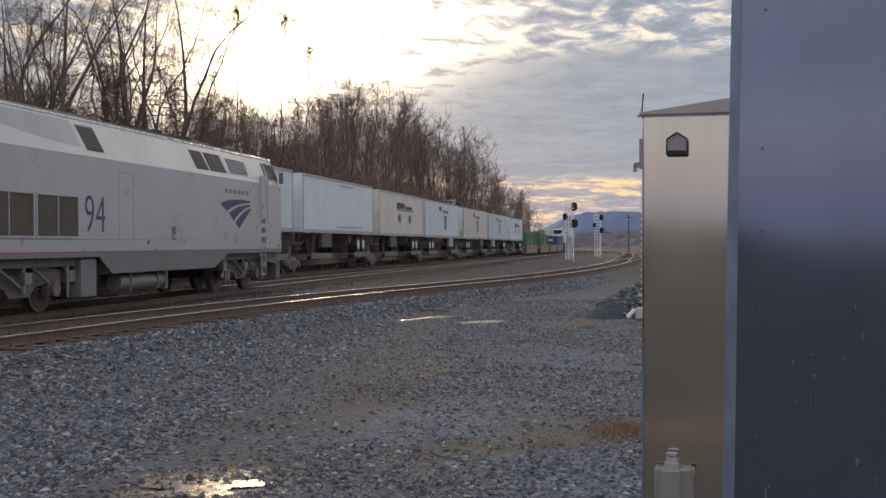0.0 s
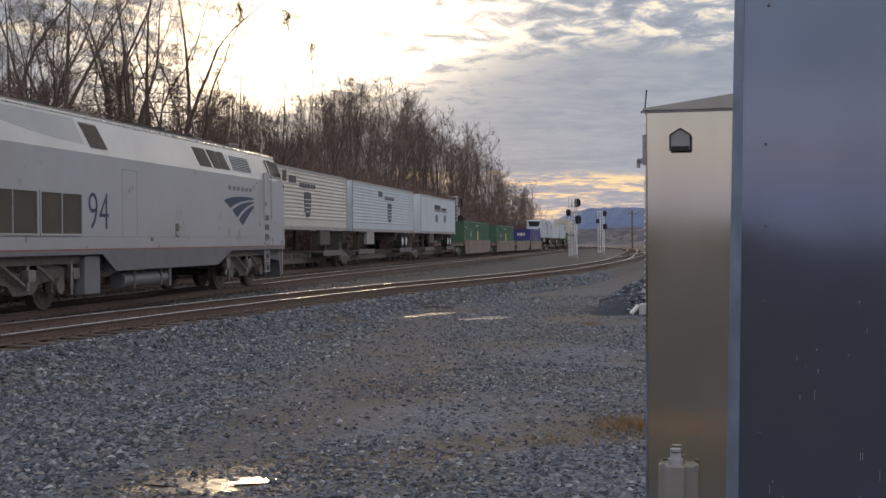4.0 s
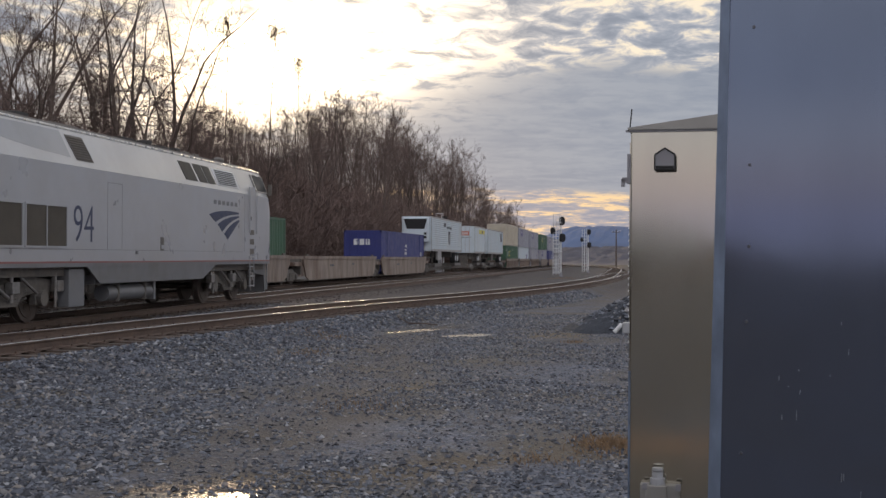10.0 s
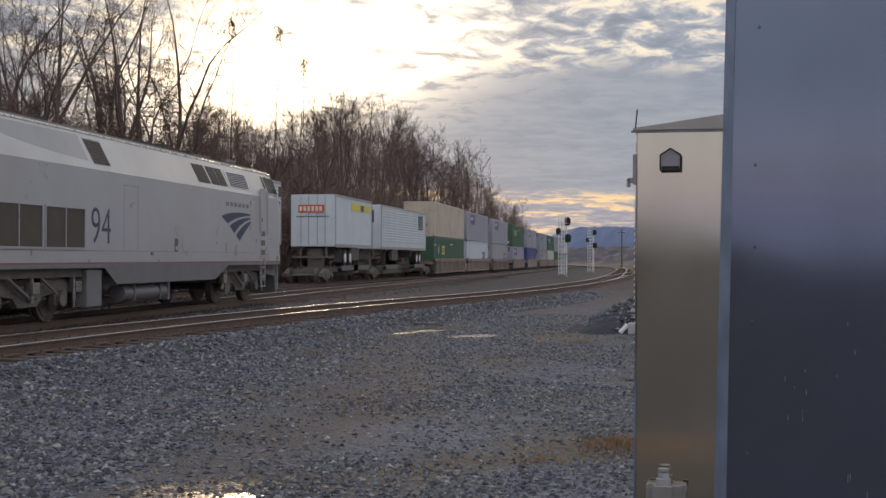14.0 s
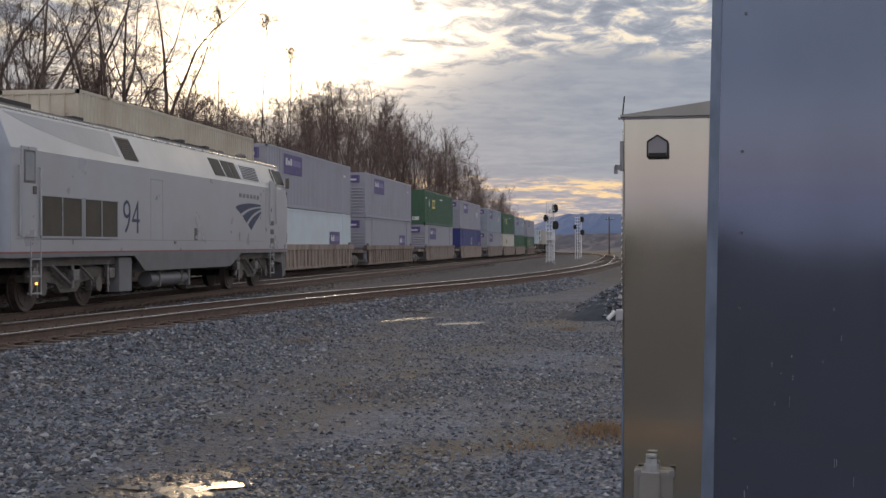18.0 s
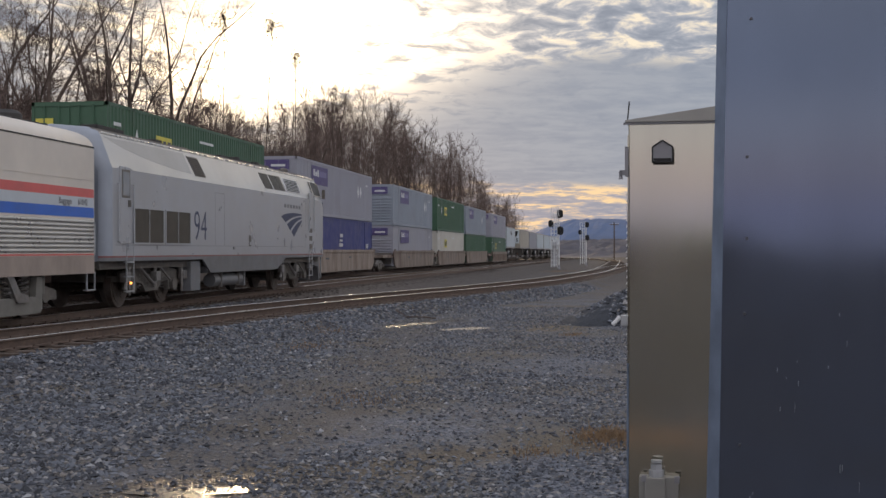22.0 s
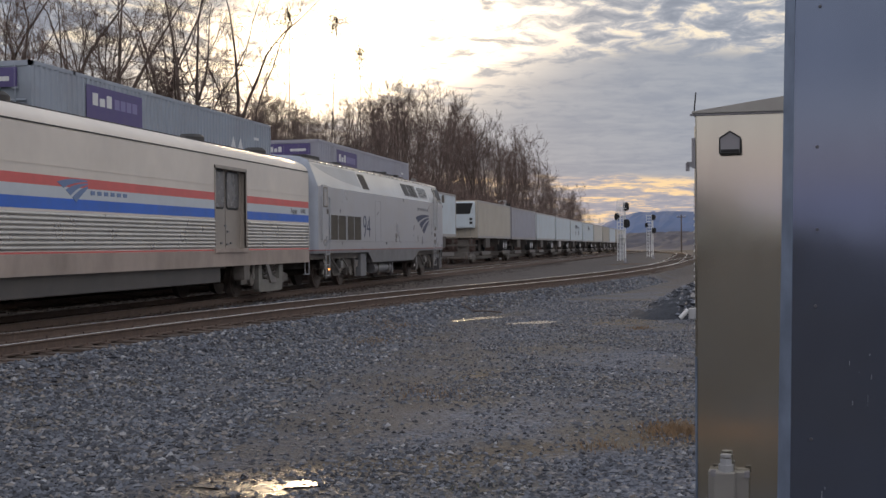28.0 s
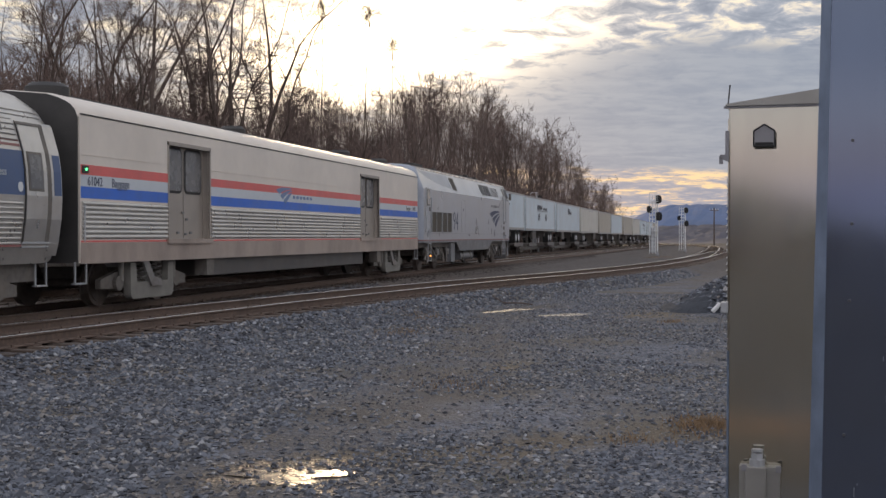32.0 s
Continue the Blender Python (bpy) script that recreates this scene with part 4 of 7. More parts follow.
def baggage_car():
    car = thing("baggage_car", "cream and stainless baggage car with red and blue stripes", "railway car")
    L, W = 25.35, 1.52
    prof = lambda w, dz=0.0: [(w, 0.90), (w, 3.62), (w - 0.015, 3.70 - dz), (w - 0.055, 3.785 - dz), (w - 0.125, 3.865 - dz), (w - 0.23, 3.935 - dz), (w - 0.40, 4.01 - dz), (w - 0.62, 4.075 - dz), (0, 4.16 - dz)]
    sec = [(0.0, prof(W - 0.03, 0.02)), (0.06, prof(W))] + [(y, prof(W)) for y in np.linspace(2, L - 2, 8)] + [(L - 0.06, prof(W)), (L, prof(W - 0.03, 0.02))]
    for a, b in ((0.03, 3.72), (5.82, 17.8), (19.9, L - 0.03)):
        boxes("side_wall", M_CREAM, car, (W - 0.04, a, 0.90, W, b, 3.62))
    for y in (3.72, 17.8):
        boxes("side_wall", M_CREAM, car, (W - 0.04, y, 3.36, W, y + 2.1, 3.62), (W - 0.04, y, 0.9, W, y + 2.1, 1.34))
    boxes("far_side_wall", M_CREAM, car, (-W, 0.03, 0.90, -W + 0.04, L - 0.03, 3.62))
    boxes("floor", M_BLACK, car, (-W + 0.05, 0.05, 0.9, W - 0.05, L - 0.05, 1.0))
    loft("roof", sec, 1, 8, M_CREAM, car, "rounded cream-silver roof")
    boxes("gutter", M_DARKEND, car, (W - 0.004, 0.05, 3.66, W + 0.012, L - 0.05, 3.685))
    boxes("panel_ledge", M_CREAM, car, (W, 0.1, 2.92, W + 0.008, 3.65, 2.935), (W, 5.9, 2.92, W + 0.008, 17.7, 2.935), (W, 20.0, 2.92, W + 0.008, L - 0.1, 2.935))
    for y, s in ((0.0, -1), (L, 1)):
        bm = bmesh.new()
        o = prof(W - 0.03, 0.02)
        prism(bm, [(x, z) for x, z in o] + [(-x, z) for x, z in o[:-1][::-1]], "y", y - 0.02, y + 0.02)
        part("end_wall", bm, M_DARKEND, car, "sooty black end wall")
        boxes("diaphragm", M_DARKEND, car, (-0.6, min(y, y + s * 0.35), 1.1, 0.6, max(y, y + s * 0.35), 3.6), bevel=0.06)
        boxes("coupler", M_RUST, car, (-0.15, min(y, y + s * 0.7), 0.65, 0.15, max(y, y + s * 0.7), 0.95), bevel=0.03)
    spans = ((0.06, 3.67), (5.88, 17.75), (19.96, L - 0.06))
    for a, b in spans:
        boxes("red_stripe", M_RED, car, (W, a, 2.55, W + 0.005, b, 2.74))
        boxes("pale_stripe", M_STRIPEWHITE, car, (W, a, 2.33, W + 0.004, b, 2.55))
        boxes("blue_stripe", M_BLUE, car, (W, a, 2.11, W + 0.005, b, 2.33))
        boxes("sill_stripe", M_RED, car, (W, a, 1.285, W + 0.005, b, 1.32))
        fluting(car, a + 0.03, b - 0.03, 1.34, 2.06, 8)
    for y in (3.72, 17.8):
        d = boxes("double_door", M_DOOR, car, (W - 0.22, y, 1.34, W - 0.16, y + 2.1, 3.36), label="recessed brushed metal double door")
        for o in (0.13, 1.15):
            for name, material, g, x in (("window_frame", M_SIGBLACK, 0.055, W - 0.15), ("window", M_GREYWIN, 0.0, W - 0.143)):
                ring = []
                for cy, cz, a0 in ((y + o + 0.70, 3.20, 0), (y + o + 0.10, 3.20, 1), (y + o + 0.10, 2.50, 2), (y + o + 0.70, 2.50, 3)):
                    ring += [(cy + (0.1 + g) * math.cos(a0 * math.pi / 2 + k * math.pi / 8), cz + (0.1 + g) * math.sin(a0 * math.pi / 2 + k * math.pi / 8)) for k in range(5)]
                bm = bmesh.new()
                prism(bm, ring, "x", W - 0.165, x)
                part(name, bm, material, d)
        boxes("door_joint", M_BLACK, d, (W - 0.165, y + 1.04, 1.36, W - 0.155, y + 1.06, 3.34))
        for o, z in ((0.95, 1.9), (1.15, 1.75), (0.7, 1.45), (1.1, 1.42), (1.35, 1.45)):
            boxes("latch", M_SKIRT, d, (W - 0.165, y + o, z, W - 0.13, y + o + 0.10, z + 0.05))
        boxes("door_frame", M_DOOR, car, (W - 0.16, y - 0.05, 1.34, W + 0.02, y, 3.42), (W - 0.16, y + 2.1, 1.34, W + 0.02, y + 2.16, 3.42), (W - 0.16, y - 0.05, 3.36, W + 0.02, y + 2.16, 3.44))
        boxes("door_sill", M_DIRTYCREAM, car, (W - 0.16, y - 0.1, 1.24, W + 0.06, y + 2.2, 1.34))
        boxes("door_step", M_BLACK, car, (1.2, y + 2.0, 0.5, 1.5, y + 2.4, 0.92))
    boxes("equipment_box", M_DUSTBOX, car, (-1.4, 6.3, 0.48, 1.4, 18.4, 0.92), bevel=0.02, label="long slate grey equipment box below the floor")
    boxes("skirt", M_DIRTYCREAM, car, (W - 0.02, 0.05, 0.885, W + 0.01, L - 0.05, 1.28))
    dome(car, 0.55)
    for y in (9.5, 18.6, 23.2):
        dome(car, y, 0.34, 4.08)
    boxes("roof_walk", M_DARKEND, car, (-0.82, 0.8, 4.04, 0.82, L - 0.8, 4.125), bevel=0.02)
    lettering("car_number", "61042", 0.24, M_NAVY, car, Matrix.Translation((W + 0.006, 0.3, 2.355)) @ ON_SIDE, "dark lettering on the pale stripe", 0.95)
    lettering("car_word", "Baggage", 0.24, M_NAVY, car, Matrix.Translation((W + 0.006, 1.22, 2.355)) @ ON_SIDE, "dark lettering on the pale stripe", 0.95)
    lettering("car_word", "Baggage", 0.2, M_SKIRT, car, Matrix.Translation((W + 0.006, L - 1.75, 2.375)) @ ON_SIDE, "dark lettering on the pale stripe", 0.95)
    lettering("car_number", "61042", 0.2, M_SKIRT, car, Matrix.Translation((W + 0.006, L - 0.85, 2.375)) @ ON_SIDE, "dark lettering on the pale stripe", 0.95)
    logo_swoosh(car, 10.1, 2.30, 1.2, 0.42, W + 0.006, M_FADEDBLUE)
    bars("wordmark_block", M_FADEDBLUE, car, W + 0.006, 11.4, 2.43, 6, 0.17, 0.08, 0.11)
    bm = bmesh.new()
    tube(bm, (W, 0.2, 2.65), (W + 0.05, 0.2, 2.65), 0.026, 10)
    boxes("lamp_bracket", M_DARKEND, car, (W, 0.1, 2.58, W + 0.035, 0.3, 2.72))
    part("marker_lamp", bm, M_LAMPGREEN, car, "small glowing green marker lamp")
    for y in (0.12, L - 0.12):
        bm = bmesh.new()
        tube(bm, (W + 0.05, y, 1.3), (W + 0.05, y, 2.0), 0.015, 8)
        part("grab_iron", bm, M_GALV, car)
        bm = bmesh.new()
        for o in (-0.2, 0.2):
            box(bm, W - 0.06, y + o - 0.015, 0.5, W - 0.03, y + o + 0.015, 0.92)
        box(bm, W - 0.12, y - 0.2, 0.5, W - 0.02, y + 0.2, 0.53)
        part("stirrup_step", bm, M_GALV, car)
    coach_truck(car, 3.2)
    coach_truck(car, L - 3.2)
    MOV.append((car, "am", 18.45 - 0.75 - 25.0, X_MAIN))


def coach():
    car = thing("passenger_coach", "stainless tubular passenger coach with blue window band and closed door", "railway car")
    L = 25.9
    def prof(k=1.0):
        pts = [(1.36, 0.92), (1.45, 1.25), (1.52, 1.7), (1.54, 2.1), (1.52, 2.55), (1.475, 2.86), (1.33, 3.35), (1.10, 3.68), (0.7, 3.95), (0.0, 4.06)]
        return [(x * k, 2.4 + (z - 2.4) * k) for x, z in pts]
    sec = [(y, prof()) for y in np.linspace(0, L - 0.5, 9)] + [(L - 0.25, prof(0.985)), (L - 0.08, prof(0.95)), (L, prof(0.90))]
    loft("lower_side", sec, 0, 3, M_STAIN, car)
    loft("window_band", sec[:-3], 3, 5, M_BAND, car, "blue window band")
    loft("upper_side", sec, 5, 9, M_STAIN, car, "curved stainless roof")
    loft("end_rim", sec[-4:], 3, 5, M_STAIN, car)
    bm = bmesh.new()
    o = prof(0.90)
    prism(bm, [(x, z) for x, z in o] + [(-x, z) for x, z in o[:-1][::-1]], "y", L - 0.02, L + 0.01)
    part("end_wall", bm, M_DARKEND, car)
    boxes("diaphragm", M_DARKEND, car, (-0.55, L, 1.0, 0.55, L + 0.3, 3.4), bevel=0.06)
    for i in range(9):
        z = 1.28 + i * 0.085
        x = np.interp(z, (1.25, 1.7, 2.1), (1.45, 1.52, 1.54))
        bm = bmesh.new()
        tube(bm, (x, 0.2, z), (x, L - 1.35, z), 0.025, 8)
        part("flute", bm, M_STAIN, car)
    for i in range(7):
        z = 3.05 + i * 0.09
        x = np.interp(z, (2.95, 3.35, 3.68), (1.46, 1.33, 1.10))
        bm = bmesh.new()
        tube(bm, (x, 0.2, z), (x, L - (0.35 if z > 3.42 else 1.35), z), 0.02, 8)
        part("roof_flute", bm, M_STAIN, car)
    CURVE = ((1.0, 1.385), (1.25, 1.45), (1.7, 1.52), (2.1, 1.54), (2.55, 1.52), (2.86, 1.475), (3.2, 1.376), (3.35, 1.33), (3.5, 1.225))

    def strip(name, ya, yb, z0, z1, off, material, parent, label="", thick=0.02):
        """A plate bent to the coach's side."""
        zs = [z0] + [z for z, x in CURVE if z0 < z < z1] + [z1]
        bm = bmesh.new()
        rows = []
        for z in zs:
            x = float(np.interp(z, [c[0] for c in CURVE], [c[1] for c in CURVE]))
            rows.append([bm.verts.new(p) for p in ((x + off, ya, z), (x + off, yb, z), (x + off - thick, yb, z), (x + off - thick, ya, z))])
        for a, b in zip(rows, rows[1:]):
            for k in range(4):
                bm.faces.new((a[k], a[(k + 1) % 4], b[(k + 1) % 4], b[k]))
        bm.faces.new(rows[0])
        bm.faces.new(rows[-1][::-1])
        return part(name, bm, material, parent, label)

    y0, y1 = L - 1.25, L - 0.58
    d = strip("side_door", y0, y1, 1.30, 3.32, 0.012, M_STAIN, car, "plain brushed stainless side door")
    strip("window_frame", y0 + 0.08, y0 + 0.54, 2.18, 2.86, 0.022, M_BLACK, d)
    strip("window", y0 + 0.115, y0 + 0.505, 2.22, 2.82, 0.028, M_GREYWIN, d)
    strip("door_jamb", y1, y1 + 0.13, 1.30, 3.34, 0.014, M_BLACK, car, "dark recessed door jamb")
    strip("door_jamb", y0 - 0.035, y0, 1.30, 3.34, 0.018, M_DARKEND, car)
    strip("door_header", y0 - 0.035, y1 + 0.13, 3.32, 3.38, 0.02, M_BLACK, car)
    strip("end_panel", L - 0.47, L - 0.1, 1.05, 3.4, 0.006, M_STAIN, car)
    strip("blue_end_panel", L - 0.36, L - 0.12, 2.12, 2.84, 0.010, M_BAND, car)
    boxes("door_sill", M_GALV, car, (1.36, y0 - 0.05, 1.27, 1.49, y1 + 0.15, 1.30), (1.36, y0 - 0.05, 1.20, 1.475, y1 + 0.15, 1.225))
    for z in (2.93, 3.02):
        strip("red_line", 0.2, y0 - 0.06, z, z + 0.045, 0.006, M_DULLRED, car)
    for y in np.arange(1.2, L - 3.2, 1.9):
        strip("window", y, y + 1.35, 2.25, 2.78, 0.010, M_GLASS, car)
        strip("upper_window", y + 0.6, y + 1.35, 3.16, 3.36, 0.022, M_GLASS, car)
    strip("upper_window", L - 2.9, L - 1.75, 3.18, 3.38, 0.026, M_GREYWIN, car)
    boxes("stripe", M_DULLRED, car, (1.44, 0.2, 1.22, 1.468, y0 - 0.05, 1.265))
    lettering("car_word", "Business", 0.19, M_STRIPEWHITE, car, Matrix.Translation((1.540, L - 2.45, 2.42)) @ ON_SIDE, "small pale lettering", 0.95)
    bm = bmesh.new()
    prism(bm, [(L - 1.42 + 0.075 * math.cos(t), 2.24 + 0.085 * math.sin(t)) for t in np.linspace(0, 2 * math.pi, 16)[:-1]], "x", 1.53, 1.546)
    part("sign_disc", bm, M_WHITE, car)
    boxes("wall_fitting", M_BLACK, car, (1.50, L - 2.25, 2.68, 1.535, L - 2.03, 2.82), bevel=0.01)
    boxes("skirt", M_SKIRT, car, (1.25, 0.3, 0.75, 1.36, L - 2.4, 0.95))
    for y in (L - 0.15,):
        bm = bmesh.new()
        tube(bm, (1.44, y - 0.05, 1.3), (1.46, y - 0.05, 1.9), 0.018, 8)
        part("grab_iron", bm, M_GALV, car)
        bm = bmesh.new()
        for o in (-0.4, -0.05):
            box(bm, 1.25, y + o - 0.015, 0.5, 1.28, y + o + 0.015, 0.95)
        box(bm, 1.2, y - 0.4, 0.5, 1.3, y - 0.05, 0.53)
        part("stirrup_step", bm, M_GALV, car)
    boxes("underframe", M_BLACK, car, (-1.2, 0.5, 0.6, 1.2, L - 0.4, 0.95))
    coach_truck(car, 3.2)
    coach_truck(car, L - 3.0)
    MOV.append((car, "am", 18.45 - 0.75 - 25.0 - 0.52 - L, X_MAIN))


locomotive()
baggage_car()
coach()
# ---- the freight train ----
PAINT = dict(
    white=mat("trailer_white", (0.60, 0.68, 0.735), 0.45, 0.0, 0.05, 1.5, (0.45, 0.43, 0.40), 0.5, 0.35, rnd=0.06),
    cream=mat("trailer_cream", (0.62, 0.60, 0.54), 0.45, 0.0, 0.05, 1.5, (0.42, 0.37, 0.31), 0.5, 0.4),
    tan=mat("trailer_tan", (0.48, 0.44, 0.37), 0.5, 0.0, 0.06, 1.5, (0.33, 0.28, 0.22), 0.5, 0.45),
    beige=mat("container_beige", (0.55, 0.50, 0.40), 0.5, 0.0, 0.06, 1.5, (0.30, 0.2, 0.13), 0.6, 0.4),
    grey=mat("container_lilac_grey", (0.34, 0.345, 0.40), 0.5, 0.0, 0.06, 1.5, (0.28, 0.26, 0.27), 0.6, 0.4),
    steelgrey=mat("container_steel_grey", (0.30, 0.34, 0.40), 0.5, 0.0, 0.06, 1.5, (0.22, 0.22, 0.24), 0.6, 0.4),
    green=mat("container_green", (0.055, 0.125, 0.075), 0.5, 0.0, 0.08, 1.5, (0.05, 0.09, 0.055), 0.6, 0.4),
    blue=mat("container_blue", (0.035, 0.045, 0.20), 0.5, 0.0, 0.08, 1.5, (0.05, 0.05, 0.12), 0.6, 0.4),
)
M_WELL = mat("rusty_tan_well_car", (0.31, 0.255, 0.215), 0.7, 0.0, 0.2, 3.0, (0.12, 0.07, 0.05), 0.9, 1.0, rnd=0.12, stretch=(1, 1.6, 0.35))
M_LILAC = mat("lilac_lettering", (0.22, 0.20, 0.38), 0.5, 0, 0.08, 3)
M_PURPLE = mat("purple_patch", (0.095, 0.075, 0.205), 0.5, 0, 0.08, 3)
M_SIGNRED = mat("orange_red_sign", (0.62, 0.13, 0.05), 0.5, 0, 0.08, 3)
M_SIGNYEL = mat("faded_yellow_paint", (0.70, 0.62, 0.10), 0.5, 0, 0.1, 2)
M_DULLEDGE = mat("dull_trailer_edging", (0.42, 0.41, 0.40), 0.5, 0.3, 0.1, 4, (0.25, 0.21, 0.18), 1.5, 0.6)
# Base darkened for the shade under the trailers, with grime stains over it.
M_UNDER = mat("grimy_shaded_underbody", (0.11, 0.10, 0.092), 0.85, 0, 0.3, 5, (0.085, 0.07, 0.06), 2, 0.5)
M_MARK = mat("dark_marking", (0.06, 0.065, 0.08), 0.5, 0, 0.1, 4)
M_DECK = mat("worn_steel_deck", (0.17, 0.16, 0.155), 0.6, 0.3, 0.15, 4, (0.2, 0.15, 0.11), 1.5, 0.5)
MESHES = {}


def cached(key, fill, material, smooth=False):
    if key not in MESHES:
        bm = bmesh.new()
        fill(bm)
        MESHES[key] = mesh_of(str(key[0]), bm, material, smooth)
    return MESHES[key]


def freight_truck(car, y):
    def frame_of(bm):
        for s in (-1, 1):
            prism(bm, ((-1.2, 0.36), (-1.2, 0.56), (-0.75, 0.62), (-0.4, 0.78), (0.4, 0.78), (0.75, 0.62), (1.2, 0.56), (1.2, 0.36), (0.85, 0.34), (0.5, 0.2), (-0.5, 0.2), (-0.85, 0.34)), "x", s * 0.92, s * 1.08)
            for o in (-0.89, 0.89):
                tube(bm, (s * 1.05, o, 0.42), (s * 1.16, o, 0.42), 0.13, 10)
            for o in (-0.25, 0.0, 0.25):
                tube(bm, (s * 1.1, o, 0.26), (s * 1.1, o, 0.6), 0.07, 8)
        box(bm, -0.95, -0.22, 0.4, 0.95, 0.22, 0.78)
    t = part("truck", cached(("truck",), frame_of, M_BLACK), None, car)
    t.location = (0, y, 0)
    for o in (-0.89, 0.89):
        w = part("wheelset", WHEEL_FRT, None, t)
        w.location = (0, o, 0.42)
    return t


def well_car(a, b, gap, ribbed=False, last=0.0, empty=False):
    """A container well: tapered or ribbed sides, floor, end platforms and a truck in the gap before it."""
    L = b - a
    car = thing("well_car", "rust-streaked tan ribbed container well car on the freight train" if ribbed else
                ("empty rust-streaked tan container well car" if empty else "rust-streaked tan smooth-sided container well car on the freight train"), "railway car", "well cars of the freight train")
    for s in (-1, 1):
        def fill(bm):
            x0, x1 = (1.33, 1.40) if s > 0 else (-1.40, -1.33)
            if ribbed:
                prism(bm, ((-0.5, 1.44), (L + 0.5, 1.44), (L + 0.35, 1.16), (-0.35, 1.16)), "x", x0 - 0.04, x1 + 0.06)
                box(bm, x0, 0.5, 0.2, x1, L - 0.5, 1.2)
                box(bm, x0 - 0.03, 0.2, 0.16, x1 + 0.05, L - 0.2, 0.3)
                n = int(L / 0.75)
                for i in range(n + 1):
                    y = 0.5 + (L - 1.0) * i / n
                    box(bm, x1 if s > 0 else x0 - 0.06, y - 0.06, 0.28, x1 + 0.06 if s > 0 else x0, y + 0.06, 1.18)
            else:
                prism(bm, ((-0.5, 1.30), (-0.2, 1.44), (L + 0.2, 1.44), (L + 0.5, 1.30), (L - 0.1, 0.4), (L - 0.7, 0.2), (0.7, 0.2), (0.1, 0.4)), "x", x0, x1)
                box(bm, x1 - 0.02 if s > 0 else x0 - 0.05, -0.4, 1.30, x1 + 0.05 if s > 0 else x0 + 0.02, L + 0.4, 1.46)
        part("side_sill", cached(("side_sill", round(L, 1), ribbed, s), fill, M_WELL), None, car)
    boxes("floor", M_BLACK, car, (-1.33, 0.0, 0.16, 1.33, L, 0.26))
    boxes("end_platform", M_WELL, car, (-1.3, -gap / 2, 0.95, 1.3, -0.05, 1.15))
    boxes("end_platform", M_WELL, car, (-1.3, L + 0.05, 0.95, 1.3, L + (last or 0.8), 1.15))
    boxes("bulkhead", M_BLACK, car, (-1.2, -0.3, 0.5, 1.2, -0.1, 1.3), (-1.2, L + 0.1, 0.5, 1.2, L + 0.3, 1.3))
    for y in (0.5, L - 0.5):
        boxes("corner_guide", M_BLACK, car, (1.30, y - 0.18, 1.44, 1.38, y + 0.18, 1.56))
    if not ribbed:
        boxes("stencil_bar", M_MARK, car, (1.40, L * 0.3, 0.9, 1.403, L * 0.3 + 0.9, 1.0), (1.40, L * 0.62, 0.95, 1.403, L * 0.62 + 0.5, 1.05))
    freight_truck(car, -gap / 2)
    if last:
        freight_truck(car, L + last)
    MOV.append((car, "fr", a, X_FREIGHT))


def shield(ob, y, z, w, h, x):
    side_poly("shield_emblem", [(y + u * w, z + v * h) for u, v in ((-0.5, 0.85), (-0.42, 1.0), (0.42, 1.0), (0.5, 0.85), (0.42, 0.2), (0.2, 0.0), (-0.2, 0.0), (-0.42, 0.2))], x, M_MARK, ob, 0.005, "dark shield emblem")
    boxes("shield_stripe", M_WHITE, ob, *[(x + 0.004, y - w * 0.36, z + h * k, x + 0.008, y + w * 0.36, z + h * (k + 0.035)) for k in (0.2, 0.36, 0.52, 0.68)])


def purple_patch(ob, y, z, w, h, x):
    p = boxes("patch", M_PURPLE, ob, (x - 0.001, y, z, x + 0.005, y + w, z + h), label="purple logo patch with pale blocks")
    boxes("patch_block", M_WHITE, p, *[(x + 0.004, y + w * (0.10 + 0.12 * i), z + h * 0.45, x + 0.008, y + w * (0.19 + 0.12 * i), z + h * (0.8 if i != 1 else 0.68)) for i in range(3)])
    boxes("patch_block", M_LILAC, p, *[(x + 0.004, y + w * (0.48 + 0.11 * i), z + h * 0.45, x + 0.008, y + w * (0.57 + 0.11 * i), z + h * 0.75) for i in range(4)])


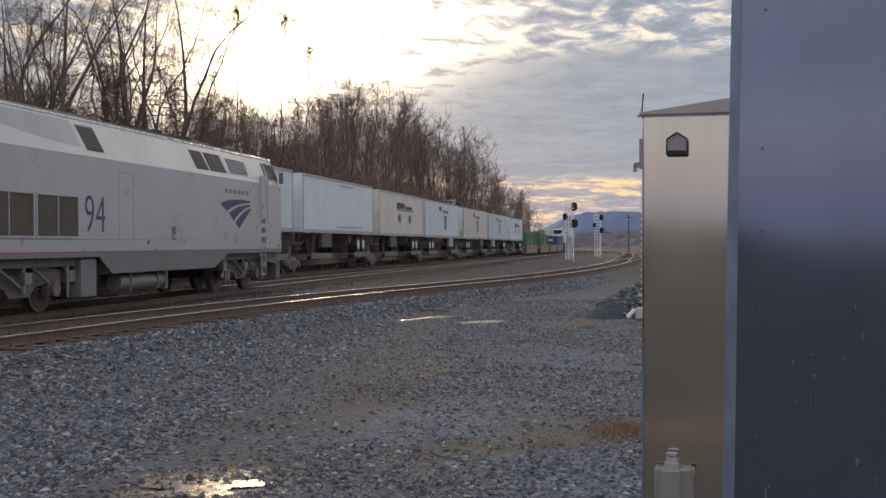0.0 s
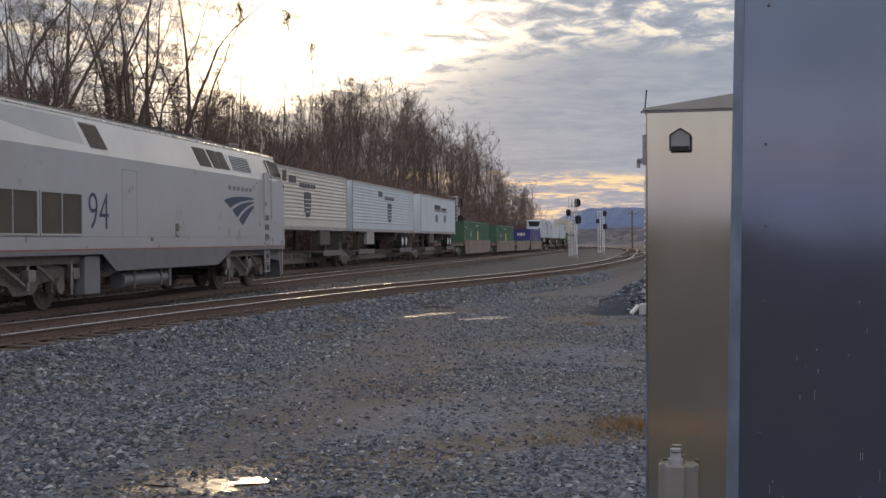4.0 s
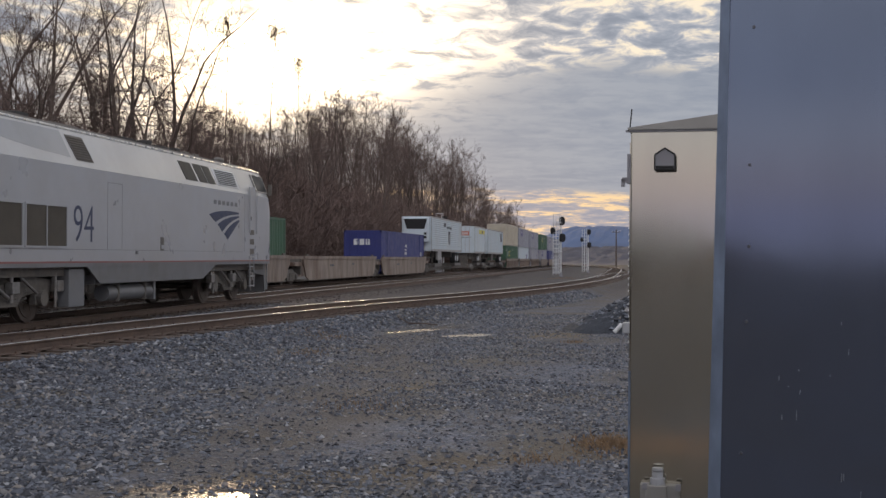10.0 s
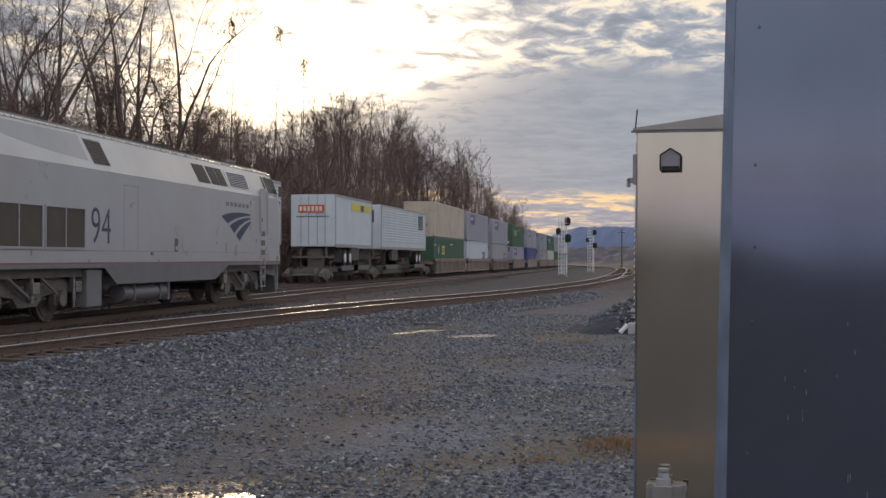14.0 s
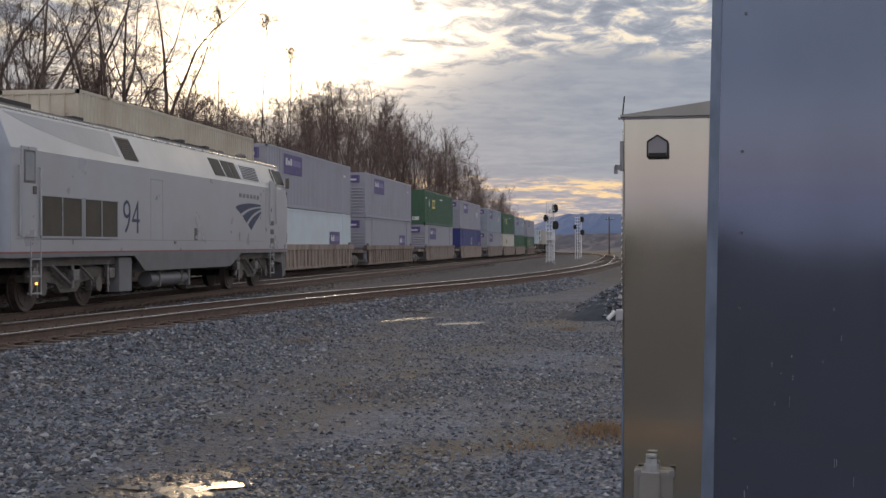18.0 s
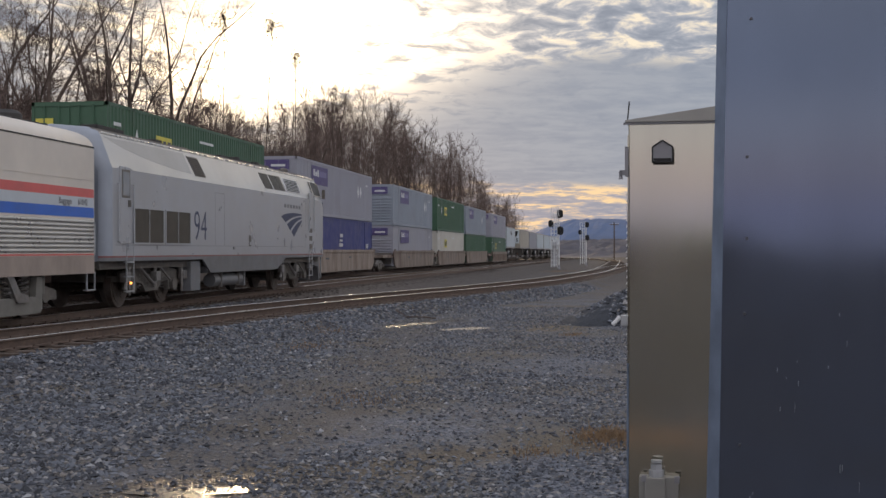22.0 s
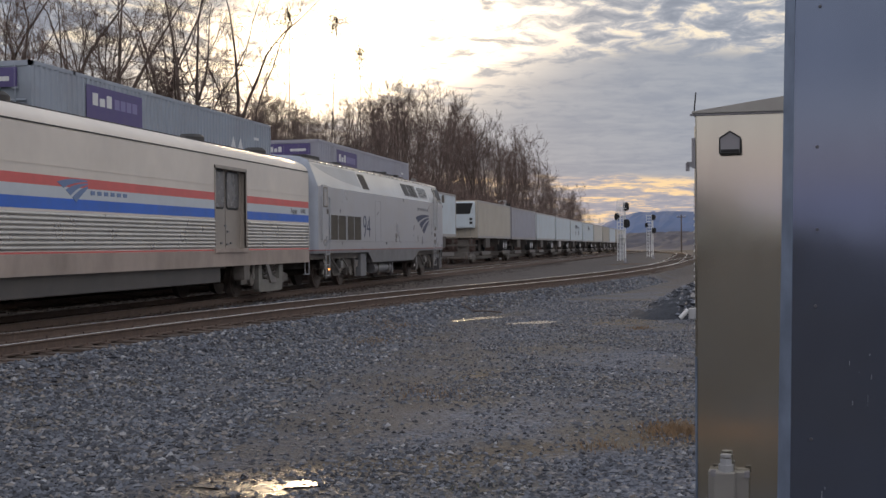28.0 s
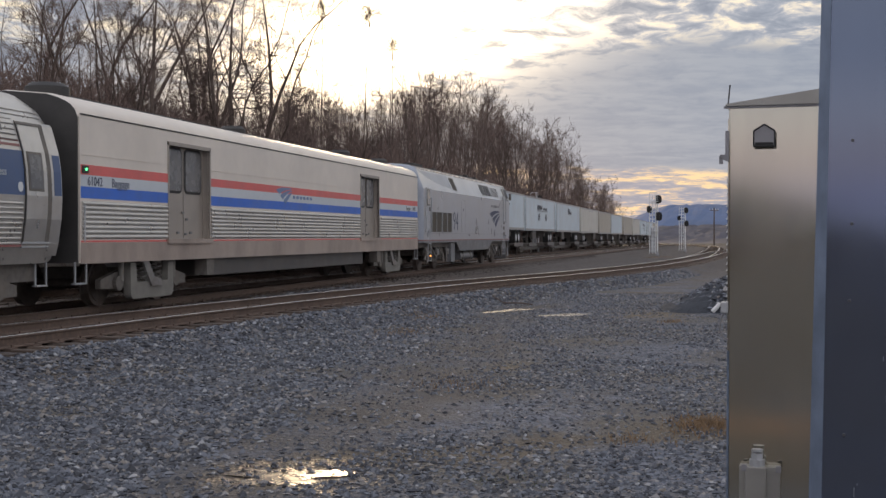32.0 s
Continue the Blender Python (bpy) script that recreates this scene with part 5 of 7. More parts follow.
def container(a, L, z0, paint, corr, label, logo=None, end="bars"):
    """A 53 ft box: corner posts, rails, corrugated or plain walls, door end with locking bars."""
    ob = thing("shipping_container", label, "container", "containers of the freight train")
    H, X = 2.93, 1.3
    m = PAINT[paint]

    def body(bm):
        if not corr:
            box(bm, -X + 0.03, 0.03, 0.05, X - 0.03, L - 0.03, H - 0.03)
            return
        n = int(L / 0.28)
        wall = [(X - 0.035, 0.03)]
        for i in range(n):
            y = 0.25 + (L - 0.5) * i / (n - 1)
            wall += [(X - 0.035, y - 0.09), (X - 0.002, y - 0.05), (X - 0.002, y + 0.05), (X - 0.035, y + 0.09)]
        wall.append((X - 0.035, L - 0.03))
        prism(bm, wall + [(-x, y) for x, y in wall[::-1]], "z", 0.05, H - 0.03)
    part("box_body", cached(("box_body", round(L, 1), paint, corr), body, m), None, ob)

    def rails(bm):
        for s in (-1, 1):
            for y in (0.0, L - 0.12, L * 0.12, L * 0.88):
                box(bm, s * X - (0.1 if s > 0 else 0), y, 0, s * X + (0 if s > 0 else 0.1), y + 0.12, H)
            box(bm, s * X - (0.08 if s > 0 else 0), 0, 0, s * X + (0 if s > 0 else 0.08), L, 0.15)
            box(bm, s * X - (0.06 if s > 0 else 0), 0, H - 0.1, s * X + (0 if s > 0 else 0.06), L, H)
        for y in (0.0, L - 0.08):
            box(bm, -X, y, H - 0.14, X, y + 0.08, H)
            box(bm, -X, y, 0, X, y + 0.08, 0.16)
    part("frame", cached(("frame", round(L, 1), paint), rails, m), None, ob)

    def doors(bm):
        for x in (-0.85, -0.35, 0.35, 0.85):
            tube(bm, (x, -0.03, 0.1), (x, -0.03, H - 0.1), 0.022, 8)
            for z in (0.5, 1.3, 2.2):
                box(bm, x - 0.09, -0.045, z, x + 0.09, 0.0, z + 0.05)
        box(bm, -0.012, -0.012, 0.15, 0.012, 0.01, H - 0.15)
    part("door_gear", cached(("bars", H, paint), doors, m), None, ob)
    if end == "slats":
        def slats(bm):
            for i in range(9):
                z = 0.3 + i * 0.2
                prism(bm, ((-0.04, z), (0.02, z - 0.05), (0.02, z + 0.05)), "x", -1.15, 1.15)
        part("door_slats", cached(("slats", paint), slats, m), None, ob)
        p = boxes("patch", M_PURPLE, ob, (-1.2, -0.05, 2.25, 0.9, 0.0, 2.75), label="purple logo patch on the doors")
        boxes("patch_block", M_WHITE, p, (-1.1, -0.056, 2.38, -0.85, -0.045, 2.62), (-0.8, -0.056, 2.38, -0.65, -0.045, 2.55), (-0.6, -0.056, 2.38, -0.45, -0.045, 2.62), (-0.05, -0.056, 2.4, 0.7, -0.045, 2.52))
    elif end == "sign":
        boxes("door_sign", M_SIGNYEL, ob, (-1.15, -0.02, 2.0, -0.55, 0.005, 2.4), label="faded yellow sign on the doors")
        boxes("door_sign_bar", M_MARK, ob, (-1.08, -0.024, 2.1, -0.62, -0.015, 2.2))
        boxes("door_plate", M_WHITE, ob, (0.2, -0.02, 0.35, 0.8, 0.005, 0.65))
    elif end == "diamonds":
        for x in (-0.45, 0.35):
            bm = bmesh.new()
            prism(bm, ((x - 0.32, 0.75), (x, 0.43), (x + 0.32, 0.75), (x, 1.07)), "y", -0.02, 0.004)
            part("diamond", bm, M_WHITE, ob)
        boxes("door_wordmark", M_WHITE, ob, (-0.62, -0.02, 1.95, -0.3, 0.004, 2.35), (-0.2, -0.02, 1.95, 0.12, 0.004, 2.35), (0.22, -0.02, 1.95, 0.5, 0.004, 2.35))
    elif end == "rust":
        boxes("door_streak", M_RUST, ob, (-0.9, -0.006, 0.15, -0.7, 0.028, 0.9), (0.3, -0.006, 0.15, 0.6, 0.028, 0.6))
        bm = bmesh.new()
        prism(bm, ((0.1, 0.95), (0.42, 0.63), (0.74, 0.95), (0.42, 1.27)), "y", -0.02, 0.004)
        part("diamond", bm, M_MARK, ob)
    if logo == "purple2":
        for o in (0.775, 0.815):
            side_poly("diamond", [(L * o, 1.35), (L * o + 0.24, 1.75), (L * o, 2.15), (L * o - 0.24, 1.75)], X, M_WHITE, ob)
    if logo in ("purple", "purple2"):
        purple_patch(ob, L * 0.16, 1.68, 3.5, 1.0, X)
        boxes("stencil_bar", M_WHITE, ob, (X, L - 1.9, 2.2, X + 0.005, L - 1.4, 2.3))
    elif logo == "purple_low":
        purple_patch(ob, L * 0.70, 0.85, 2.4, 1.0, X)
    elif logo == "yellow":
        boxes("side_sign", M_SIGNYEL, ob, (X - 0.001, L * 0.24, 1.45, X + 0.005, L * 0.24 + 1.5, 2.2), label="faded yellow sign panel")
        boxes("side_sign_bar", M_MARK, ob, *[(X + 0.004, L * 0.24 + 0.2 + 0.45 * i, 1.6, X + 0.008, L * 0.24 + 0.5 + 0.45 * i, 2.05) for i in range(3)])
        boxes("stencil_bar", M_WHITE, ob, (X, L * 0.5, 2.3, X + 0.005, L * 0.5 + 1.6, 2.4), (X, 0.5, 2.2, X + 0.005, 1.1, 2.32))
        side_poly("diamond", [(L * 0.14, 1.45), (L * 0.14 + 0.18, 1.85), (L * 0.14, 2.25), (L * 0.14 - 0.18, 1.85)], X, M_WHITE, ob)
    elif logo == "panel":
        boxes("side_sign", M_SIGNYEL, ob, (X - 0.001, L * 0.5, 0.9, X + 0.005, L * 0.5 + 0.8, 2.0))
        boxes("stencil_bar", M_WHITE, ob, (X, L * 0.44, 2.5, X + 0.005, L * 0.44 + 1.6, 2.58), (X, 1.0, 2.3, X + 0.005, 1.4, 2.42))
        side_poly("diamond", [(L * 0.25, 1.35), (L * 0.25 + 0.18, 1.75), (L * 0.25, 2.15), (L * 0.25 - 0.18, 1.75)], X, M_WHITE, ob)
    elif logo == "zmark":
        boxes("side_mark", M_WHITE, ob, (X, L * 0.5, 1.3, X + 0.005, L * 0.5 + 0.9, 1.5), (X, L * 0.5 + 0.1, 1.6, X + 0.005, L * 0.5 + 0.8, 1.72), (X, L * 0.5 + 0.2, 1.85, X + 0.005, L * 0.5 + 0.9, 2.05), (X, L - 1.9, 1.2, X + 0.005, L - 1.65, 1.5), (X, L - 1.5, 1.2, X + 0.005, L - 1.25, 1.5))
    elif logo == "diamonds":
        for o in (0.24, 0.28):
            side_poly("diamond", [(L * o, 1.4), (L * o + 0.26, 1.8), (L * o, 2.2), (L * o - 0.26, 1.8)], X, M_WHITE, ob)
        boxes("side_sign", M_BLUE, ob, (X - 0.001, L * 0.62, 1.3, X + 0.005, L * 0.62 + 2.4, 2.2))
    MOV.append((ob, "fr", a, X_FREIGHT, z0))


def trailer(a, L, paint, ribbed, label, mark=None, reefer=False):
    """A road trailer: body, rails, undercarriage with tandem wheels, landing legs and underbody boxes; its base is at road level."""
    ob = thing("semi_trailer", label, "trailer", "trailers of the freight train")
    m, X, Z0, Z1 = PAINT[paint], 1.3, 1.15, 4.08

    def body(bm):
        side = [(X - 0.02, Z0)]
        if ribbed:
            n = 13
            for i in range(n):
                z = Z0 + 0.55 + (Z1 - Z0 - 0.75) * i / (n - 1)
                side += [(X - 0.02, z - 0.07), (X + 0.004, z - 0.03), (X + 0.004, z + 0.03), (X - 0.02, z + 0.07)]
        side += [(X - 0.02, Z1 - 0.03), (X - 0.06, Z1)]
        prism(bm, side + [(-x, z) for x, z in side[::-1]], "y", 0, L)

    def edges(bm):
        for s in (-1, 1):
            xa, xb = (X - 0.03, X + 0.005) if s > 0 else (-X - 0.005, -X + 0.03)
            box(bm, xa, 0, Z0 - 0.04, xb, L, Z0 + 0.14)
            box(bm, xa, 0, Z1 - 0.12, xb, L, Z1 + 0.01)
            for y in (0.0, L - 0.1):
                box(bm, xa, y, Z0, xb, y + 0.1, Z1)
    part("edge_frame", cached(("edge_frame", round(L, 1), paint), edges, M_DULLEDGE), None, ob)
    part("body", cached(("body", round(L, 1), paint, ribbed), body, m), None, ob)
    wy = L - 3.2 if (int(a) % 3) else 3.2
    ly = L - wy

    def wheel(bm):
        tube(bm, (-0.26, 0, 0), (0.26, 0, 0), 0.5, 20)

    def disc(bm):
        tube(bm, (0.26, 0, 0), (0.275, 0, 0), 0.27, 16)
        tube(bm, (0.275, 0, 0), (0.31, 0, 0), 0.1, 10)
    for o in (-0.65, 0.65):
        for s in (-1, 1):
            w = part("wheel", cached(("wheel",), wheel, M_RUBBER, True), None, ob)
            w.location = (s * 0.98, wy + o, 0.5)
            if s > 0:
                part("wheel_disc", cached(("wheel_disc",), disc, M_WHITE), None, w)
    boxes("slider_frame", M_BLACK, ob, (-0.9, wy - 1.6, 0.6, 0.9, wy + 1.6, 1.15))
    boxes("landing_leg", M_UNDER, ob, (0.75, ly - 0.08, 0.1, 0.9, ly + 0.08, 1.15), (-0.9, ly - 0.08, 0.1, -0.75, ly + 0.08, 1.15), (0.7, ly - 0.16, 0.02, 0.95, ly + 0.16, 0.1))
    k = 1 if wy > L / 2 else -1
    boxes("mud_flap", M_UNDER, ob, (0.7, wy + k * 1.45, 0.25, 1.25, wy + k * 1.48, 1.05))
    boxes("pallet_box", M_DULLEDGE if int(a) % 4 == 1 else M_UNDER, ob, (1.05, ly + k * 1.5 - 0.9, 0.35, 1.27, ly + k * 1.5 + 1.1, 1.12), bevel=0.03)
    # ends
    boxes("door_bar", M_DULLEDGE, ob, *[(x - 0.02, -0.03, Z0 + 0.1, x + 0.02, 0.0, Z1 - 0.1) for x in (-0.7, -0.25, 0.25, 0.7)])
    boxes("rear_bumper", M_BLACK, ob, (-1.2, 0.05, 0.5, 1.2, 0.15, 0.62), (-0.8, 0.05, 0.6, -0.7, 0.15, 1.15), (0.7, 0.05, 0.6, 0.8, 0.15, 1.15))
    if reefer:
        u = boxes("cooling_unit", PAINT["white"], ob, (-1.1, -0.55, 1.9, 1.1, 0.0, Z1 - 0.1), bevel=0.1, label="white refrigeration unit with black grille")
        bm = bmesh.new()
        prism(bm, ((-1.0, 3.85), (1.0, 3.85), (0.75, 3.0), (-0.75, 3.0)), "y", -0.57, -0.53)
        part("grille", bm, M_SIGBLACK, u)
        boxes("vent", M_SIGBLACK, u, (0.72, -0.57, 2.2, 0.95, -0.54, 2.4), (0.72, -0.57, 2.5, 0.95, -0.54, 2.7))
    if mark == "shield":
        shield(ob, L * 0.55, 1.75, 1.3, 1.25, X + 0.006)
        boxes("wordmark", M_MARK, ob, (X + 0.006, L * 0.37, 3.35, X + 0.012, L * 0.37 + 1.2, 3.7), *[(X + 0.006, L * 0.47 + 0.5 * i, 3.2, X + 0.012, L * 0.47 + 0.38 + 0.5 * i, 3.42) for i in range(6)])
    elif mark == "word":
        boxes("wordmark", M_MARK, ob, *[(X + 0.006, L * 0.36 + 0.48 * i, 3.02, X + 0.012, L * 0.36 + 0.36 + 0.48 * i, 3.42) for i in range(6)], *[(X + 0.006, L * 0.56 + 0.36 * i, 3.02, X + 0.012, L * 0.56 + 0.26 + 0.36 * i, 3.24) for i in range(7)],
              (X + 0.006, L * 0.36, 2.9, X + 0.012, L * 0.74, 2.95))
        for y in (L * 0.40, L * 0.435, L * 0.64, L * 0.675):
            side_poly("oval_mark", [(y + 0.16 * math.cos(t), 2.35 + 0.33 * math.sin(t)) for t in np.linspace(0, 2 * math.pi, 14)[:-1]], X + 0.006, M_MARK, ob)
    elif mark == "bars":
        boxes("stencil_bar", M_GALV, ob, (X, L * 0.42, 1.45, X + 0.012, L * 0.8, 1.52), (X, L * 0.45, 3.75, X + 0.012, L * 0.68, 3.82))
    elif mark == "sign":
        s = boxes("door_sign", M_SIGNRED, ob, (-0.85, -0.04, 3.05, 0.65, -0.02, 3.5), label="orange-red sign plate on the doors")
        boxes("sign_block", M_WHITE, s, *[(-0.78 + 0.23 * i, -0.046, 3.14, -0.63 + 0.23 * i, -0.035, 3.41) for i in range(6)])
        boxes("door_stencil", M_MARK, ob, *[(-0.95 + 0.16 * i, -0.04, 2.8, -0.85 + 0.16 * i, -0.02, 2.87) for i in range(12)])
        side_poly("faded_patch", [(L * 0.4, 3.3), (L * 0.95, 3.3), (L * 0.95, 3.75), (L * 0.4, 3.75)], X, M_SIGNYEL, ob, 0.006, "faded yellow patch")
        boxes("patch_bar", M_MARK, ob, (X + 0.005, L * 0.66, 3.35, X + 0.012, L * 0.75, 3.7))
    elif mark == "darkpatch":
        boxes("dark_panel", M_MARK, ob, *[(X, L * 0.80, 2.7 + 0.16 * i, X + 0.012, L * 0.80 + 2.0, 2.82 + 0.16 * i) for i in range(7)])
        boxes("door_panel", M_MARK, ob, (-0.6, -0.04, 2.9, 0.8, -0.02, 3.7))
    elif mark == "small":
        boxes("stencil_bar", M_MARK, ob, (X, L * 0.45, 3.0, X + 0.012, L * 0.49, 3.6), (X, L * 0.51, 3.0, X + 0.012, L * 0.54, 3.6), (X, L * 0.56, 3.0, X + 0.012, L * 0.60, 3.3))
    MOV.append((ob, "fr", a, X_FREIGHT, 0.89))


def spine_car(a, b, gap):
    """A low skeleton flat car: centre sill, wheel decks, hitch and a truck in the gap before it."""
    L = b - a
    car = thing("spine_car", "dark skeleton flat car under a road trailer", "railway car", "spine cars of the freight train")

    def sill(bm):
        prism(bm, ((-0.6, 0.84), (L + 0.6, 0.84), (L + 0.6, 0.55), (L - 1.2, 0.3), (1.2, 0.3), (-0.6, 0.55)), "x", -0.3, 0.3)
        for y in np.linspace(0.8, L - 0.8, 6):
            box(bm, -1.2, y - 0.08, 0.6, 1.2, y + 0.08, 0.8)
    part("centre_sill", cached(("sill", round(L, 1)), sill, M_BLACK), None, car)
    for y0, y1 in ((1.2, 5.4), (L - 5.4, L - 1.2)):
        boxes("wheel_deck", M_DECK, car, (-1.35, y0, 0.80, 1.35, y1, 0.89))
        boxes("deck_edge", M_DECK, car, (1.35, y0, 0.66, 1.38, y1, 0.95))
    boxes("hitch_stand", M_BLACK, car, (-0.4, 0.3, 0.8, 0.4, 0.9, 1.9))
    bm = bmesh.new()
    tube(bm, (1.1, -0.4, 1.2), (1.1, -0.4, 0.5), 0.02, 6)
    tube(bm, (1.1, -0.4, 1.2), (1.1, 0.3, 1.2), 0.02, 6)
    part("hand_rail", bm, M_BLACK, car)
    freight_truck(car, -gap / 2)
    MOV.append((car, "fr", a, X_FREIGHT))


def freight_train():
    prev = None
    tr = [  # start, end, paint, ribbed, mark, refrigerated
        (3.0, 19.5, "white", False, "bars", False), (22.0, 38.0, "white", True, None, False), (41.0, 56.9, "white", False, "bars", False), (58.7, 74.7, "white", False, "bars", False),
        (76.6, 91.9, "cream", False, "word", False), (92.8, 109.8, "white", True, "shield", False), (112.4, 129.3, "cream", True, "shield", True), (130.6, 148.2, "white", True, "shield", False),
        (151.0, 166.8, "white", False, "word", False), (254.3, 272.0, "white", True, "shield", True), (282.0, 291.0, "white", False, "sign", False), (293.8, 310.2, "white", True, "darkpatch", False),
        (501.2, 513.5, "white", False, "small", False), (522.0, 538.2, "tan", False, None, True), (539.0, 555.2, "grey", False, None, False), (556.2, 572.9, "white", False, None, False),
        (573.8, 589.9, "white", False, None, False), (590.7, 607.4, "white", False, "word", False), (608.8, 627.0, "white", False, "small", False), (628.2, 646.4, "cream", False, "bars", False),
        (648.0, 663.4, "tan", False, None, False), (664.2, 682.0, "white", False, None, False), (685.5, 702.0, "tan", False, None, False), (704.0, 720.5, "cream", False, None, False),
        (723.0, 739.5, "white", False, "word", False), (742.0, 758.0, "white", True, None, False), (760.5, 777.0, "tan", False, None, False)]
    words = dict(grey="lilac-grey", white="white", cream="cream-white", tan="dull tan")
    along = lambda s: s + max(0.0, s - 85.0) * 0.0654      # set-out distance to place on the track
    for a, b, paint, rib, mark, cold in tr:
        a, b = along(a), along(b)
        extra = {"shield": " with dark shield emblem", "word": " with dark wordmark", "sign": " with orange-red door sign", "darkpatch": " with dark end panel", "bars": " with small stencil marks",
                 "small": " with small dark letter marks", None: ""}[mark]
        lab = "%s %s road trailer%s on flat car" % (words[paint], "refrigerated" if cold else ("ribbed" if rib else "smooth-sided"), extra)
        spine_car(a, b, 2.2)
        trailer(a, b - a, paint, rib, lab, mark, cold)
    wells = [  # start, end, ribbed, lower box, upper box
        (171.8, 188.8, 0, ("green", 1, "panel", "sign"), None), (195.1, 212.4, 0, ("green", 1, "panel", "sign"), None), (215.6, 231.8, 0, None, None), (234.3, 250.6, 0, ("blue", 0, "zmark", "diamonds"), None),
        (314.0, 331.0, 1, ("green", 1, "yellow", "bars"), ("beige", 1, None, "rust")), (333.0, 349.8, 1, ("white", 0, "purple_low", "bars"), ("grey", 1, "purple", "slats")),
        (354.0, 370.4, 1, ("grey", 0, "purple_low", "slats"), ("grey", 1, "purple", "slats")), (376.8, 393.0, 0, ("grey", 0, "purple", "slats"), ("green", 1, "yellow", "sign")),
        (398.3, 415.6, 0, ("blue", 0, "zmark", "diamonds"), ("grey", 1, "purple2", "slats")), (422.6, 439.2, 0, ("grey", 0, "purple", "slats"), ("steelgrey", 1, "purple2", "slats")),
        (442.0, 458.6, 0, ("cream", 0, "yellow", "bars"), ("green", 1, "yellow", "sign")), (460.3, 477.2, 0, ("green", 1, None, "sign"), ("steelgrey", 1, "purple2", "slats")),
        (483.2, 499.8, 1, ("green", 0, "yellow", "sign"), ("grey", 1, "purple", "slats"))]
    tone = dict(cream="cream-white", green="dark green", blue="navy blue", beige="rust-stained beige", grey="lilac-grey", white="white", steelgrey="blue-grey")
    for i, (a, b, rib, low, up) in enumerate(wells):
        gap = 4.5 if i in (0, 4) else along(a) - along(wells[i - 1][1])
        a, b = along(a), along(b)
        well_car(a, b, gap, bool(rib), 2.2 if i in (3, 12) else 0.0, low is None)
        for box_, z, where in ((low, 0.33, "in a well car"), (up, 3.30, "stacked on another")):
            if box_:
                paint, corr, logo, end = box_
                mk = {"purple": " with purple patches", "purple_low": " with purple patch", "purple2": " with purple patches and diamonds", "yellow": " with yellow sign", "panel": " with small pale signs", "zmark": " with white marks and diamonds", None: ""}[logo]
                container(a, b - a, z, paint, bool(corr), "%s container%s %s" % (tone[paint], mk, where), logo, end)


freight_train()
# ---- trackside things ----
M_ALU = mat("weathered_aluminium", (0.54, 0.508, 0.425), 0.10, 0.95, 0.06, 1.5, (0.40, 0.37, 0.32), 0.9, 0.7, stretch=(2.2, 1, 0.35), rvar=0.03, det=3)
M_ALUBACK = mat("dull_reflector_aluminium", (0.34, 0.315, 0.27), 0.30, 0.95, 0.08, 1.5, (0.22, 0.21, 0.19), 0.9, 0.7, rvar=0.05, det=3)
# Aluminium darkened to blue in the base colour for the dim sky it reflects.
M_ALUDARK = mat("dim_sky_sheet_metal", (0.175, 0.20, 0.262), 0.085, 0.84, 0.07, 3.0, (0.125, 0.14, 0.18), 1.6, 0.7, stretch=(1, 1, 0.35), rvar=0.03, det=4)
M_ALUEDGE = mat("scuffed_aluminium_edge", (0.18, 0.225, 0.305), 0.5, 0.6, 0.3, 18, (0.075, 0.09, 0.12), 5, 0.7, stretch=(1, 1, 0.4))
M_DULLALU = mat("dull_cast_aluminium", (0.34, 0.33, 0.31), 0.5, 0.7, 0.1, 8, (0.25, 0.24, 0.23), 3, 0.5)
M_RIVET = mat("rivet_metal", (0.12, 0.12, 0.13), 0.4, 0.8, 0.1, 20)
M_SMUDGE = mat("greasy_smudge", (0.16, 0.18, 0.235), 0.22, 0.85, 0.15, 40, (0.12, 0.135, 0.18), 15, 0.6, rvar=0.08)
M_SCRATCH = mat("pale_scratch", (0.20, 0.215, 0.24), 0.6, 0.3, 0.2, 30)
M_DIM = mat("painted_grey_hood", (0.27, 0.265, 0.285), 0.55, 0.3, 0.1, 6, (0.1, 0.1, 0.1), 3, 0.4)


